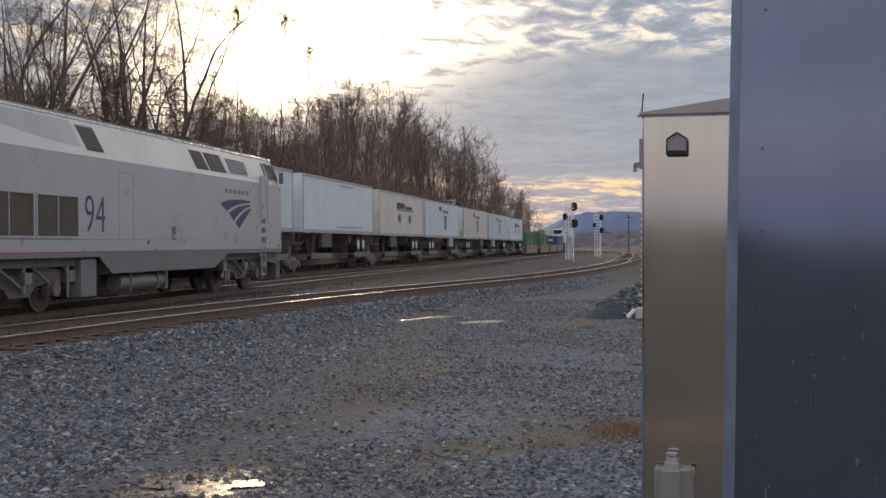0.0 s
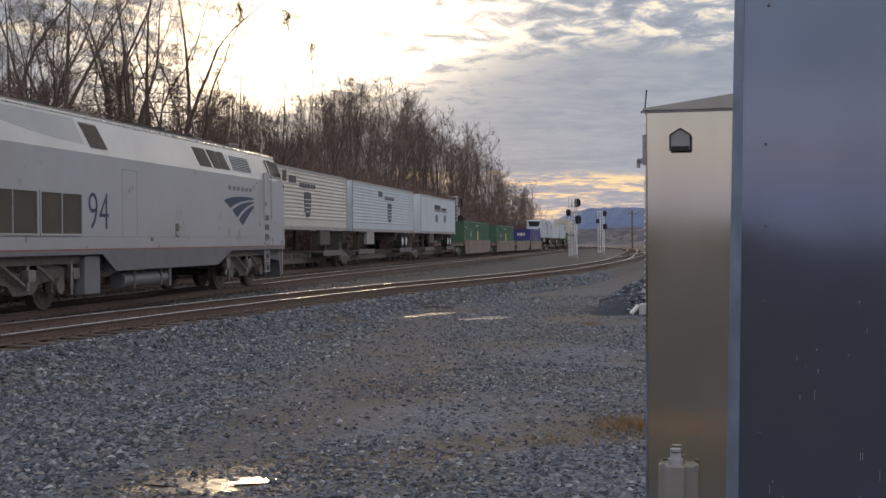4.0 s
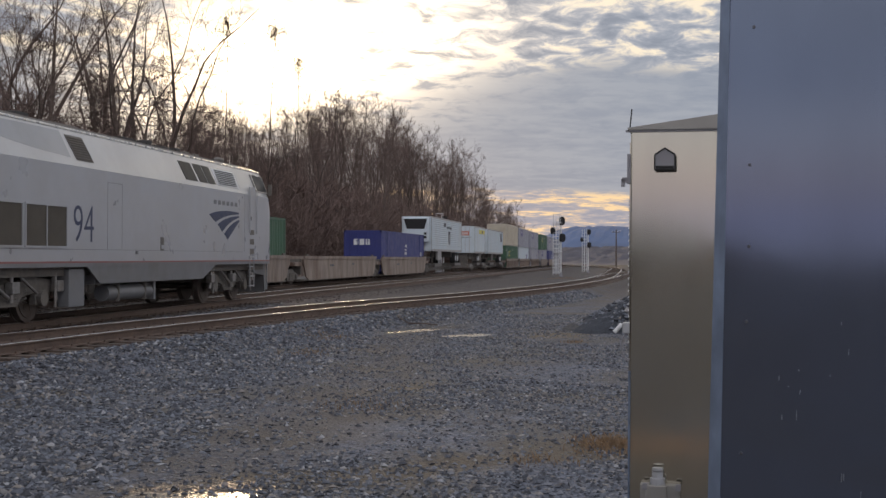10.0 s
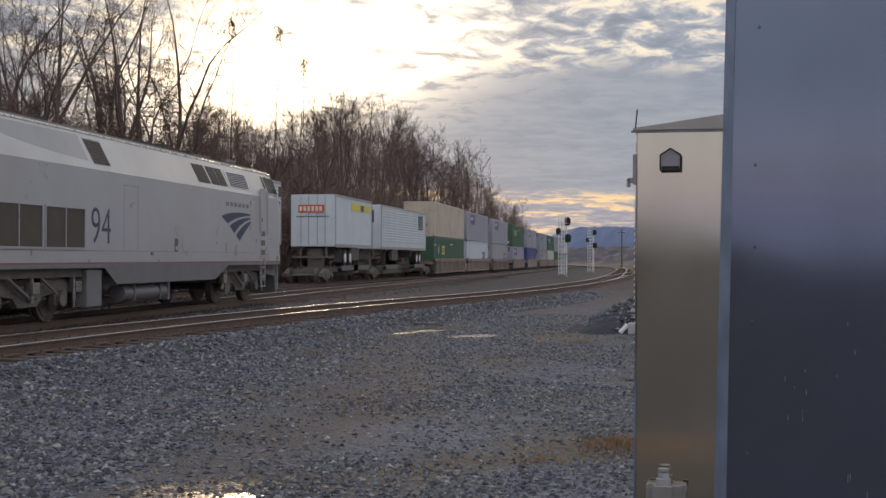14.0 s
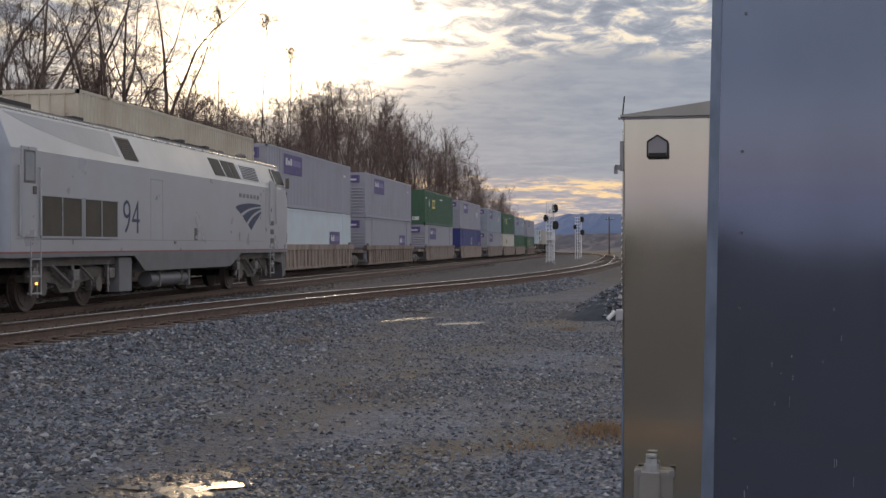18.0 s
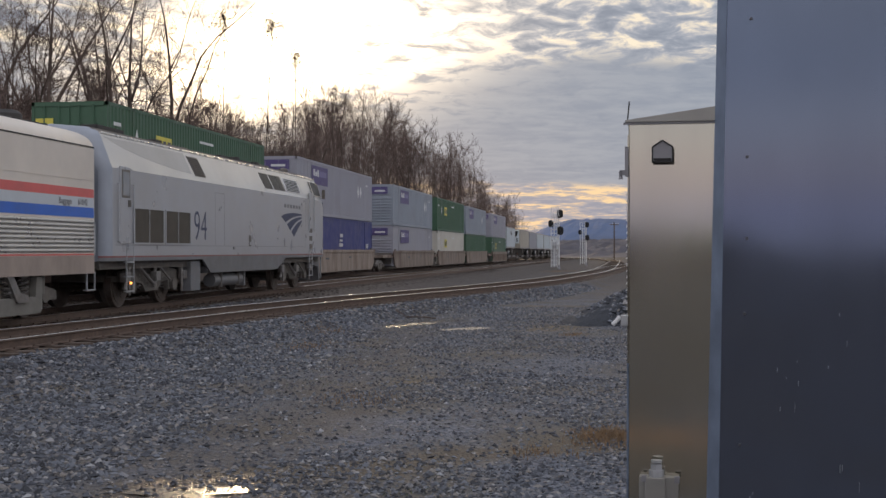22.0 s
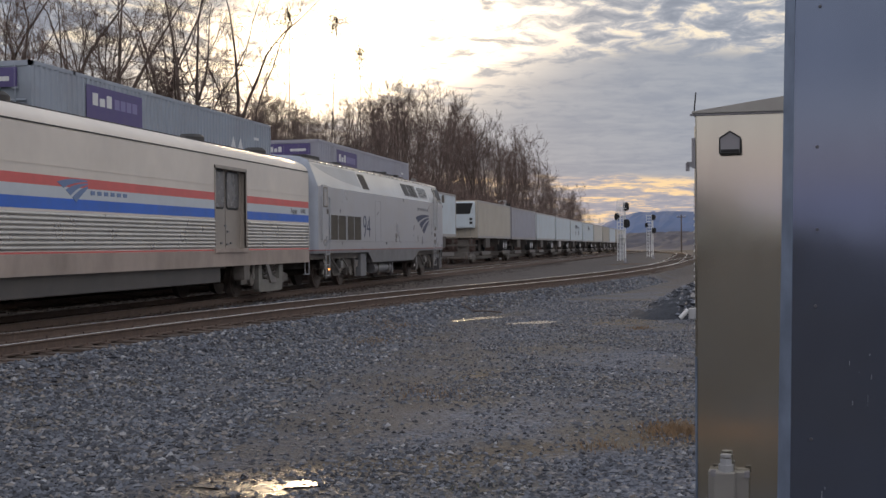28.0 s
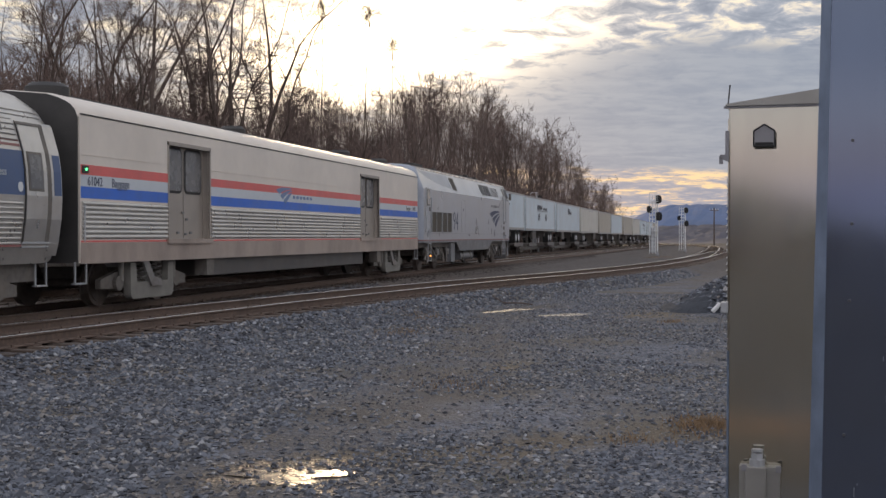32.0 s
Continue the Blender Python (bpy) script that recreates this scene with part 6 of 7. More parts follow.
def far_cabinet():
    """The smaller relay cabinet: peaked roof, vent hood, conduit fitting, louvred door edge and padlock."""
    c = thing("relay_cabinet", "weathered gold-grey aluminium relay cabinet with small vent hood", "cabinet", "trackside cabinets", at=pose(0.0, 5.0, 0, 0, 0.25, -4.6))
    boxes("body", M_ALU, c, (0.0, 0.0, -0.62, 0.95, 0.75, 1.90), bevel=0.006)
    bm = bmesh.new()
    prism(bm, ((-0.012, 1.897), (0.962, 1.897), (0.962, 1.905), (0.475, 1.972), (-0.012, 1.905)), "y", -0.018, 0.77)
    part("roof", bm, M_DULLALU, c, "shallow peaked sheet roof")
    boxes("roof_lip", M_DIM, c, (-0.02, -0.012, 1.888, 0.97, 0.0, 1.896))
    h = bmesh.new()
    prism(h, ((0.101, 1.733), (0.177, 1.733), (0.177, 1.790), (0.139, 1.815), (0.101, 1.790)), "y", -0.05, 0.0)
    hood = part("vent_hood", h, M_DIM, c, "small house-shaped grey vent hood")
    rim = bmesh.new()
    for a, b in (((0.099, 1.731), (0.099, 1.792)), ((0.179, 1.731), (0.179, 1.792)), ((0.099, 1.792), (0.139, 1.818)), ((0.179, 1.792), (0.139, 1.818)), ((0.099, 1.731), (0.179, 1.731))):
        tube(rim, (a[0], -0.052, a[1]), (b[0], -0.052, b[1]), 0.0032, 6)
    part("rim", rim, M_SIGBLACK, hood)
    boxes("slot", M_SIGBLACK, hood, (0.104, -0.054, 1.735, 0.174, -0.049, 1.747))
    boxes("badge", M_DIM, hood, (0.132, -0.054, 1.798, 0.146, -0.049, 1.804))
    # louvred door edge on the track side
    lv = bmesh.new()
    for i in range(23):
        z = 1.03 + i * 0.026
        prism(lv, ((-0.012, z), (0.002, z + 0.004), (0.002, z + 0.018), (-0.006, z + 0.016)), "y", 0.04, 0.3)
    part("louvres", lv, M_WHITE, c, "bright edges of door louvres")
    boxes("door", M_ALU, c, (-0.006, 0.03, -0.5, 0.0, 0.72, 1.85))
    boxes("hinge", M_DIM, c, (-0.014, 0.0, 1.68, 0.0, 0.04, 1.80))
    b = bmesh.new()
    box(b, -0.034, 0.0, 1.685, -0.010, 0.03, 1.705)
    box(b, -0.038, 0.0, 1.668, -0.024, 0.02, 1.70)
    part("bracket", b, M_DIM, c)
    s = bmesh.new()
    tube(s, (-0.006, 0.02, 1.9), (0.002, 0.02, 1.985), 0.0028, 6)
    part("wire_antenna", s, M_SIGBLACK, c)
    boxes("edge_trim", M_ALUEDGE, c, (-0.004, -0.004, -0.6, 0.004, 0.0, 0.92))
    # padlock hasp and cable loop
    lk = boxes("hasp", M_GALV, c, (-0.03, 0.0, 1.07, 0.0, 0.05, 1.115), bevel=0.004)
    bm = bmesh.new()
    tube(bm, (-0.032, 0.01, 1.108), (-0.062, 0.0, 1.075), 0.009, 8)
    part("padlock", bm, M_WHITE, lk)
    bm = bmesh.new()
    last = None
    for i in range(13):
        a = math.pi * (0.35 + 1.3 * i / 12)
        p = (0.0 + 0.034 * math.cos(a), 0.01, 1.02 + 0.055 * math.sin(a))
        if last:
            tube(bm, last, p, 0.003, 6)
        last = p
    part("cable_loop", bm, M_DIM, lk)
    # conduit fitting low on the face
    f = boxes("conduit_box", M_DULLALU, c, (0.072, -0.075, -0.6, 0.155, -0.005, 0.475), bevel=0.006, label="dull metal conduit cover")
    boxes("flange", M_DULLALU, f, (0.05, -0.06, -0.6, 0.205, -0.001, 0.472))
    bm = bmesh.new()
    tube(bm, (0.118, -0.045, 0.472), (0.118, -0.045, 0.5), 0.030, 16)
    tube(bm, (0.118, -0.045, 0.5), (0.118, -0.045, 0.525), 0.025, 6)
    tube(bm, (0.118, -0.045, 0.53), (0.118, -0.045, 0.54), 0.022, 16)
    part("conduit_nut", bm, M_GALV, f, "galvanised hexagonal conduit nut")
    for x in (0.06, 0.19):
        boxes("bolt", M_DIM, f, (x, -0.075, 0.455, x + 0.02, -0.055, 0.48))


def near_cabinet():
    c = thing("signal_cabinet", "large riveted aluminium signal cabinet, coloured dark blue as reflected sky", "cabinet", "trackside cabinets", at=pose(0.090, 2.0, -0.55, 0, 1.35, -4.3))
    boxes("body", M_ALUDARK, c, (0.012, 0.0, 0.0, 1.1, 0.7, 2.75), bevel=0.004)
    bm = bmesh.new()
    prism(bm, ((0.0, 0.0), (0.0225, 0.0), (0.0225, 0.9), (0.013, 2.75), (0.0, 2.75)), "y", -0.0025, 0.69)
    part("corner_strip", bm, M_ALUEDGE, c, "scuffed bright corner strip")
    # Unseen sheet added as a reflector facing the relay cabinet.
    boxes("rear_panel", M_ALUBACK, c, (0.03, 0.70, 0.02, 1.08, 0.706, 2.73), label="unseen aluminium rear sheet added as a reflector")
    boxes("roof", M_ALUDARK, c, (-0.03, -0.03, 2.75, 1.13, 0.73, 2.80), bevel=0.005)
    boxes("plinth", M_BLACK, c, (0.03, 0.03, -0.1, 1.07, 0.67, 0.0))
    for z, dx in ((1.32, 0.0), (1.425, 0.002), (1.62, -0.002), (1.83, 0.001), (1.95, 0.002), (2.08, 0.0), (1.15, 0.0), (2.3, 0.001), (2.5, 0.0)):
        rv = bmesh.new()
        tube(rv, (0.052 + dx, -0.004, z), (0.052 + dx, 0.001, z), 0.0022, 10, r2=0.0028)
        part("rivet", rv, M_RIVET, c)
    for x, z, w, h in ((0.10, 1.40, 0.012, 0.05), (0.118, 1.36, 0.006, 0.07), (0.225, 1.46, 0.010, 0.06), (0.235, 1.36, 0.014, 0.04), (0.06, 1.30, 0.01, 0.05)):
        sm = bmesh.new()
        prism(sm, [(x + w * math.cos(a) * (1 + 0.25 * math.sin(3 * a)), z + h * math.sin(a) * (1 + 0.2 * math.cos(2 * a))) for a in np.linspace(0, 2 * math.pi, 19)[:-1]], "y", -0.0004, 0.0005)
        part("smudge", sm, M_SMUDGE, c, "dull greasy smudge")
    rnd = random.Random(5)
    for x, z, n in ((0.062, 1.50, 2), (0.215, 1.54, 9), (0.125, 1.72, 6), (0.1, 1.47, 3), (0.23, 1.44, 3), (0.19, 1.78, 3)):
        for i in range(n):
            u, v = x + rnd.uniform(-0.02, 0.02), z + rnd.uniform(-0.05, 0.05)
            h = rnd.uniform(0.003, 0.018)
            sc = bmesh.new()
            box(sc, u, -0.0006, v, u + rnd.uniform(0.0004, 0.0010), 0.001, v + h)
            part("scratch", sc, M_SCRATCH, c)


def signal(x, y, h, label, mirror=1, k=1.0):
    """A colour-light mast: ladder, platform, three black-hooded heads."""
    z0 = float(ground_z(x, y))
    s = thing("railway_signal", label, "signal", "railway signals", at=pose(x, y, z0))
    bm = bmesh.new()
    tube(bm, (0, 0, 0.1), (0, 0, h), 0.075, 12, r2=0.06)
    part("mast", bm, M_WHITE, s, smooth=True)
    bm = bmesh.new()
    tube(bm, (0, 0, 0), (0, 0, 0.45), 0.2, 12, r2=0.08)
    part("base", bm, M_DIM, s)
    bm = bmesh.new()
    lx = -0.5 * mirror
    for o in (-0.32, 0.0, 0.32):
        tube(bm, (lx + o, -0.15, 0.2), (lx + o, -0.15, h + 0.1), 0.04, 6)
    for z in np.arange(0.5, h + 0.1, 0.42):
        tube(bm, (lx - 0.32, -0.15, z), (lx + 0.32, -0.15, z), 0.032, 6)
    part("ladder", bm, M_WHITE, s)
    for z in ((2.6, h - 0.55) if k == 1.0 else ()):
        bm = bmesh.new()
        box(bm, lx - 0.25, -0.5, z, 0.15, 0.35, z + 0.05)
        for xx in (lx - 0.28, lx + 0.3, 0.0):
            tube(bm, (xx, -0.48, z), (xx, -0.48, z + 0.95), 0.025, 6)
        tube(bm, (lx - 0.28, -0.48, z + 0.95), (0.0, -0.48, z + 0.95), 0.025, 6)
        part("platform", bm, M_WHITE, s, "railed service platform")
    for (ox, z, w, hh) in ((0.1, h - 0.3, 0.35 * k, 0.45 * k), (0.15, h - 2.1, 0.35 * k, 0.45 * k), (-0.85 * mirror, h - 1.35, 0.27 * k, 0.38 * k)):
        ox = ox * (1 if ox < 0 and mirror > 0 else mirror) if ox >= 0 else ox
        bm = bmesh.new()
        out = [(ox + w * math.copysign(abs(math.cos(t)) ** 0.7, math.cos(t)), z + hh * math.copysign(abs(math.sin(t)) ** 0.7, math.sin(t))) for t in np.linspace(0, 2 * math.pi, 22)[:-1]]
        prism(bm, out, "y", -0.12, -0.05)
        head = part("signal_head", bm, M_SIGBLACK, s, "black oval signal backboard")
        bm = bmesh.new()
        for dz in (-0.5, 0.0, 0.5):
            tube(bm, (ox, -0.12, z + dz * hh), (ox, -0.42, z + dz * hh), 0.13, 12)
        box(bm, ox - 0.16, -0.05, z - hh * 0.75, ox + 0.16, 0.22, z + hh * 0.75)
        part("hood", bm, M_SIGBLACK, head)
        boxes("arm", M_GALV, s, (min(0, ox), -0.05, z - 0.04, max(0, ox), 0.02, z + 0.04))
    if k < 1.0:
        return
    boxes("cable_case", M_GALV, s, (lx - 0.22, 0.1, 0.3, lx + 0.22, 0.5, 3.0), bevel=0.03)


def ballast_pile():
    rnd = random.Random(3)
    bm = bmesh.new()
    n, m = 36, 12
    rings = []
    for j in range(m + 1):
        r = 1.0 - j / m
        ring = []
        for i in range(n):
            a = 2 * math.pi * i / n
            k = 1 + 0.15 * math.sin(2 * a + 1) + 0.08 * math.sin(5 * a)
            ring.append(bm.verts.new((1.9 * r * k * math.cos(a), 1.6 * r * k * math.sin(a), 1.05 * (1 - r) ** 0.85 * (1 + 0.05 * rnd.uniform(-1, 1)) - 0.06)))
        rings.append(ring)
    for a, b in zip(rings, rings[1:]):
        for i in range(n):
            bm.faces.new((a[i], a[(i + 1) % n], b[(i + 1) % n], b[i]))
    core = part("ballast_mound", bm, mat("dark_ballast", (0.04, 0.044, 0.054), 0.85, 0, 0.35, 18, bump=0.8, bscale=16))
    x, y = 0.35, 31.3
    core.location = (x, y, float(ground_z(x, y)))
    tagged(core, "heap of dark grey crushed ballast on the yard", "ballast heap")
    st = stones_mesh("heap_stones", rnd, [(1.7 * math.sqrt(u) * math.cos(v), 1.45 * math.sqrt(u) * math.sin(v)) for u, v in ((rnd.random(), rnd.random() * 6.283) for _ in range(1500))],
                     lambda px, py: 1.05 * max(0.0, 1 - math.hypot(px / 1.9, py / 1.6)) ** 0.85 - 0.04, 0.07, 0.19)
    o = part("loose_stone_layer", st, None, core)
    o["kind"] = "stuff"


def stone_material():
    if "stones" in MATS:
        return MATS["stones"]
    m = bpy.data.materials.new("crushed_stone")
    m.use_nodes = True
    nt = m.node_tree
    b = nt.nodes["Principled BSDF"]
    r = nt.nodes.new("ShaderNodeNewGeometry").outputs["Random Per Island"]
    ramp = nt.nodes.new("ShaderNodeValToRGB")
    for (p, c), e in zip(((0.0, (0.03, 0.031, 0.037, 1)), (1.0, (0.34, 0.35, 0.37, 1))), ramp.color_ramp.elements):
        e.position, e.color = p, c
    for p, c in ((0.4, (0.08, 0.087, 0.107, 1)), (0.78, (0.168, 0.181, 0.212, 1)), (0.93, (0.23, 0.205, 0.18, 1))):
        ramp.color_ramp.elements.new(p).color = c
    nt.links.new(r, ramp.inputs[0])
    nt.links.new(ramp.outputs[0], b.inputs["Base Color"])
    b.inputs["Roughness"].default_value = 0.75
    MATS["stones"] = m
    return m


def stones_mesh(name, rnd, spots, height, lo, hi, material=None):
    """Angular stones (eight faces each), joined."""
    n = len(spots)
    rs = np.random.RandomState(rnd.randrange(10000))
    base = np.array([(1, 0, 0), (-1, 0, 0), (0, 1, 0), (0, -1, 0), (0, 0, 1), (0, 0, -1)], float)
    faces = np.array([(0, 2, 4), (2, 1, 4), (1, 3, 4), (3, 0, 4), (2, 0, 5), (1, 2, 5), (3, 1, 5), (0, 3, 5)])
    sp = np.array(spots)
    size = (lo + (hi - lo) * rs.rand(n, 1) ** 1.8) * 0.5
    v = base[None] * (0.55 + 0.9 * rs.rand(n, 6, 1)) * size[:, None] * np.array([1.25, 1.0, 0.7])
    v += rs.uniform(-0.3, 0.3, (n, 6, 3)) * size[:, None]
    a = rs.rand(n) * 6.283
    c, s = np.cos(a)[:, None], np.sin(a)[:, None]
    x, y = v[..., 0] * c - v[..., 1] * s, v[..., 0] * s + v[..., 1] * c
    z0 = np.array([height(px, py) for px, py in spots]) if not isinstance(height, np.ndarray) else height
    co = np.stack([x + sp[:, :1], y + sp[:, 1:2], v[..., 2] + (z0 + 0.18 * size[:, 0])[:, None]], -1).reshape(-1, 3)
    fc = (faces[None] + 6 * np.arange(n)[:, None, None]).reshape(-1, 3)
    me = bpy.data.meshes.new(name)
    me.from_pydata(co.tolist(), [], fc.tolist())
    me.materials.append(material or stone_material())
    return me


def gravel():
    """Loose stones over the yard and along the siding, thinning out with distance."""
    rnd = random.Random(11)
    rs = np.random.RandomState(21)
    n = 210000
    y = 6.0 + 34.0 * rs.rand(n) ** 1.7
    x = rs.uniform(-14.5, 2.0, n)
    ok = (x > -0.67 * y - 1.0) & (x < 0.12 * y + 0.2)
    patch = np.sin(x * 1.1 + 0.7 * np.sin(y * 0.6)) + np.sin(y * 0.8 + 1.3 + x * 0.3)
    near_rail = np.abs(x - siding_x(y))
    ok &= (patch > -0.9) | (rs.rand(n) < 0.3) | (near_rail < 4.2)
    ok &= (near_rail > 1.35)
    for px, py, a, b, rot in PUDDLES:
        c, s = math.cos(radians(rot)), math.sin(radians(rot))
        ok &= np.hypot(((x - px) * c + (y - py) * s) / a, (-(x - px) * s + (y - py) * c) / b) > (1.7 if py > 12 else 1.25) + 0.25 * rs.rand(n)
    x, y = x[ok], y[ok]
    lane = np.abs(x + 0.09 * y + 2.6 + 0.5 * np.sin(y * 0.9) + 0.4 * np.sin(x * 1.3 + y * 0.5))
    keep = (lane > 0.9) | (rs.rand(len(x)) < 0.35)
    x, y = x[keep], y[keep]
    coarse = (x + 0.09 * y + 2.6 < -0.7) & (rs.rand(len(x)) < 0.40)
    me = stones_mesh("coarse_gravel", rnd, list(zip(x[coarse].tolist(), y[coarse].tolist())), ground_z(x[coarse], y[coarse]), 0.032, 0.085)
    tagged(new("coarse_gravel", me), "coarse blue-grey crushed stone below the siding", "gravel", kind="stuff")
    x, y = x[~coarse], y[~coarse]
    me = stones_mesh("gravel", rnd, list(zip(x.tolist(), y.tolist())), ground_z(x, y), 0.015, 0.06)
    tagged(new("gravel", me), "loose grey crushed stone scattered over the yard", "gravel", kind="stuff")
    # stones standing in the muddy near puddle
    px, py, a, b, rot = PUDDLES[2]
    t, k = rs.rand(170) * 6.283, np.sqrt(rs.rand(170)) * 1.7
    x, y = px + a * 1.3 * k * np.cos(t), py + a * 1.3 * k * np.sin(t)
    me = stones_mesh("puddle_stones", rnd, list(zip(x.tolist(), y.tolist())), np.full(170, -0.519), 0.015, 0.06)
    tagged(new("puddle_gravel", me), "wet grey stones standing in a muddy puddle", "gravel", kind="stuff")
    n = 26000
    y = rs.uniform(9, 60, n)
    side = np.where(rs.rand(n) < 0.6, 1, -1) * rs.uniform(1.25, 2.6, n)
    inner = rs.rand(n) < 0.35
    side[inner] = rs.uniform(-0.6, 0.6, inner.sum())
    x = siding_x(y) + side
    me = stones_mesh("ballast", rnd, list(zip(x.tolist(), y.tolist())), ground_z(x, y), 0.04, 0.11)
    tagged(new("track_ballast", me), "grey crushed-stone ballast along the siding", "ballast", kind="stuff")
    # ballast between the main tracks, coarser and browner
    y = rs.uniform(10, 110, 16000)
    x = rs.uniform(-16.6, -11.2, 16000)
    k = np.abs(x - siding_x(y)) > 1.4
    x, y = x[k], y[k]
    me = stones_mesh("ballast_far", rnd, list(zip(x.tolist(), y.tolist())), ground_z(x, y), 0.04, 0.10, mat("brown_ballast", (0.075, 0.062, 0.055), 0.9, 0, 0.5, 5))
    tagged(new("track_ballast", me), "dark brown ballast between the main tracks", "ballast", kind="stuff")


def blades(name, label, spots, h0, h1, material):
    rnd = random.Random(name)
    co, fc = [], []
    for x, y in spots:
        z = float(ground_z(x, y)) - 0.01
        a, b = rnd.uniform(0, 6.28), rnd.uniform(0.1, 0.7)
        h, w = rnd.uniform(h0, h1), rnd.uniform(0.003, 0.006)
        ca, sa = math.cos(a), math.sin(a)
        k = len(co)
        co += [(x - w * sa, y + w * ca, z), (x + w * sa, y - w * ca, z), (x + ca * b * h * 0.4 + w * 0.6 * sa, y + sa * b * h * 0.4 - w * 0.6 * ca, z + h * 0.6), (x + ca * b * h, y + sa * b * h, z + h)]
        fc += [(k, k + 1, k + 2), (k, k + 2, k + 3)]
    me = bpy.data.meshes.new(name)
    me.from_pydata(co, [], fc)
    me.materials.append(material)
    tagged(new(name, me), label, "grass", kind="stuff")


def dry_grass():
    rnd = random.Random(8)
    m = mat("dry_grass", (0.225, 0.15, 0.088), 0.9, 0, 0.35, 9)
    spots = []
    for cx, cy, r, q, n in ((-0.15, 12.2, 0.5, 0.7, 1050), (-0.75, 11.2, 0.5, 0.4, 90), (-3.3, 15.0, 0.8, 0.9, 160), (-6.9, 27.5, 0.9, 1.6, 380), (-6.2, 23.0, 0.7, 1.5, 240), (-1.2, 27.0, 0.4, 0.4, 160), (-6.6, 62, 2.5, 9, 900), (-6.5, 118, 2.5, 9, 900)):
        for _ in range(n):
            a, k = rnd.random() * 6.283, math.sqrt(rnd.random()) * rnd.uniform(0.3, 1.1)
            spots.append((cx + r * k * math.cos(a), cy + q * k * math.sin(a)))
    blades("dry_grass", "short tufts of dry tan grass on gravel", spots, 0.03, 0.10, m)
    m2 = mat("moss_weeds", (0.085, 0.10, 0.04), 0.9, 0, 0.35, 9)
    spots = []
    for cx, cy, r, q, n in ((-5.2, 22.0, 0.7, 1.2, 240), (-1.5, 9.2, 0.5, 0.3, 140), (-4.5, 17, 0.6, 0.8, 160)):
        for _ in range(n):
            a, k = rnd.random() * 6.283, math.sqrt(rnd.random())
            spots.append((cx + r * k * math.cos(a), cy + q * k * math.sin(a)))
    blades("weeds", "sparse low green weeds on gravel", spots, 0.01, 0.04, m2)
    # a fallen stick by the siding
    bm = bmesh.new()
    pts = [(-6.4, 33.6), (-6.0, 33.1), (-5.5, 32.9), (-5.1, 32.5)]
    for p, q in zip(pts, pts[1:]):
        tube(bm, (*p, float(ground_z(*p)) + 0.05), (*q, float(ground_z(*q)) + 0.05), 0.022, 6, r2=0.016)
    tagged(part("fallen_branch", bm, M_TIE), "thin dark fallen branch lying on gravel", "branch")


def pole(x, y, h):
    s = thing("utility_pole", "dark wooden utility pole with short crossarm beyond the tracks", "pole", at=pose(x, y, float(ground_z(x, y)) - 0.2))
    bm = bmesh.new()
    tube(bm, (0, 0, 0), (0, 0, h), 0.17, 10, r2=0.11)
    part("post", bm, M_TIE, s)
    boxes("crossarm", M_TIE, s, (-0.9, -0.06, h - 0.6, 0.9, 0.06, h - 0.45))
    bm = bmesh.new()
    for o in (-0.8, -0.3, 0.3, 0.8):
        tube(bm, (o, 0, h - 0.45), (o, 0, h - 0.25), 0.05, 8)
    part("insulators", bm, M_WHITE, s)


def house(x, y, w, h, label):
    s = thing("house", label, "house", "distant houses", at=pose(x, y, float(ridge_z(x, y)) - 0.5))
    boxes("wall", M_WHITE, s, (-w / 2, 0, 0, w / 2, w * 0.8, h))
    bm = bmesh.new()
    prism(bm, ((-w / 2 - 0.4, h), (w / 2 + 0.4, h), (0, h + w * 0.35)), "y", -0.4, w * 0.8 + 0.4)
    part("roof", bm, M_SKIRT, s)
    for o in (-w * 0.25, w * 0.22):
        boxes("window", M_GLASS, s, (o - 0.6, -0.05, h * 0.4, o + 0.6, 0.02, h * 0.75))


def ridge_z(x, y):
    """The wooded rise in the middle distance."""
    k = smooth(470, 760, y) * (1 - 0.0 * y)
    return -1.7 + k * (6.5 + 1.5 * np.sin(np.asarray(x) * 0.012 + 1)) + drop(y) * 0


def ridge(name, label, ys, xs, zfun, material):
    gx, gy = np.meshgrid(xs, ys)
    z = zfun(gx, gy)
    co = np.stack([gx, gy, z], -1).reshape(-1, 3)
    i = np.arange(len(xs) * len(ys)).reshape(len(ys), len(xs))
    q = np.stack([i[:-1, :-1], i[:-1, 1:], i[1:, 1:], i[1:, :-1]], -1).reshape(-1, 4)
    me = bpy.data.meshes.new(name)
    me.from_pydata(co.tolist(), [], q.tolist())
    me.materials.append(material)
    return tagged(new(name, me), label, "hill", kind="structure")


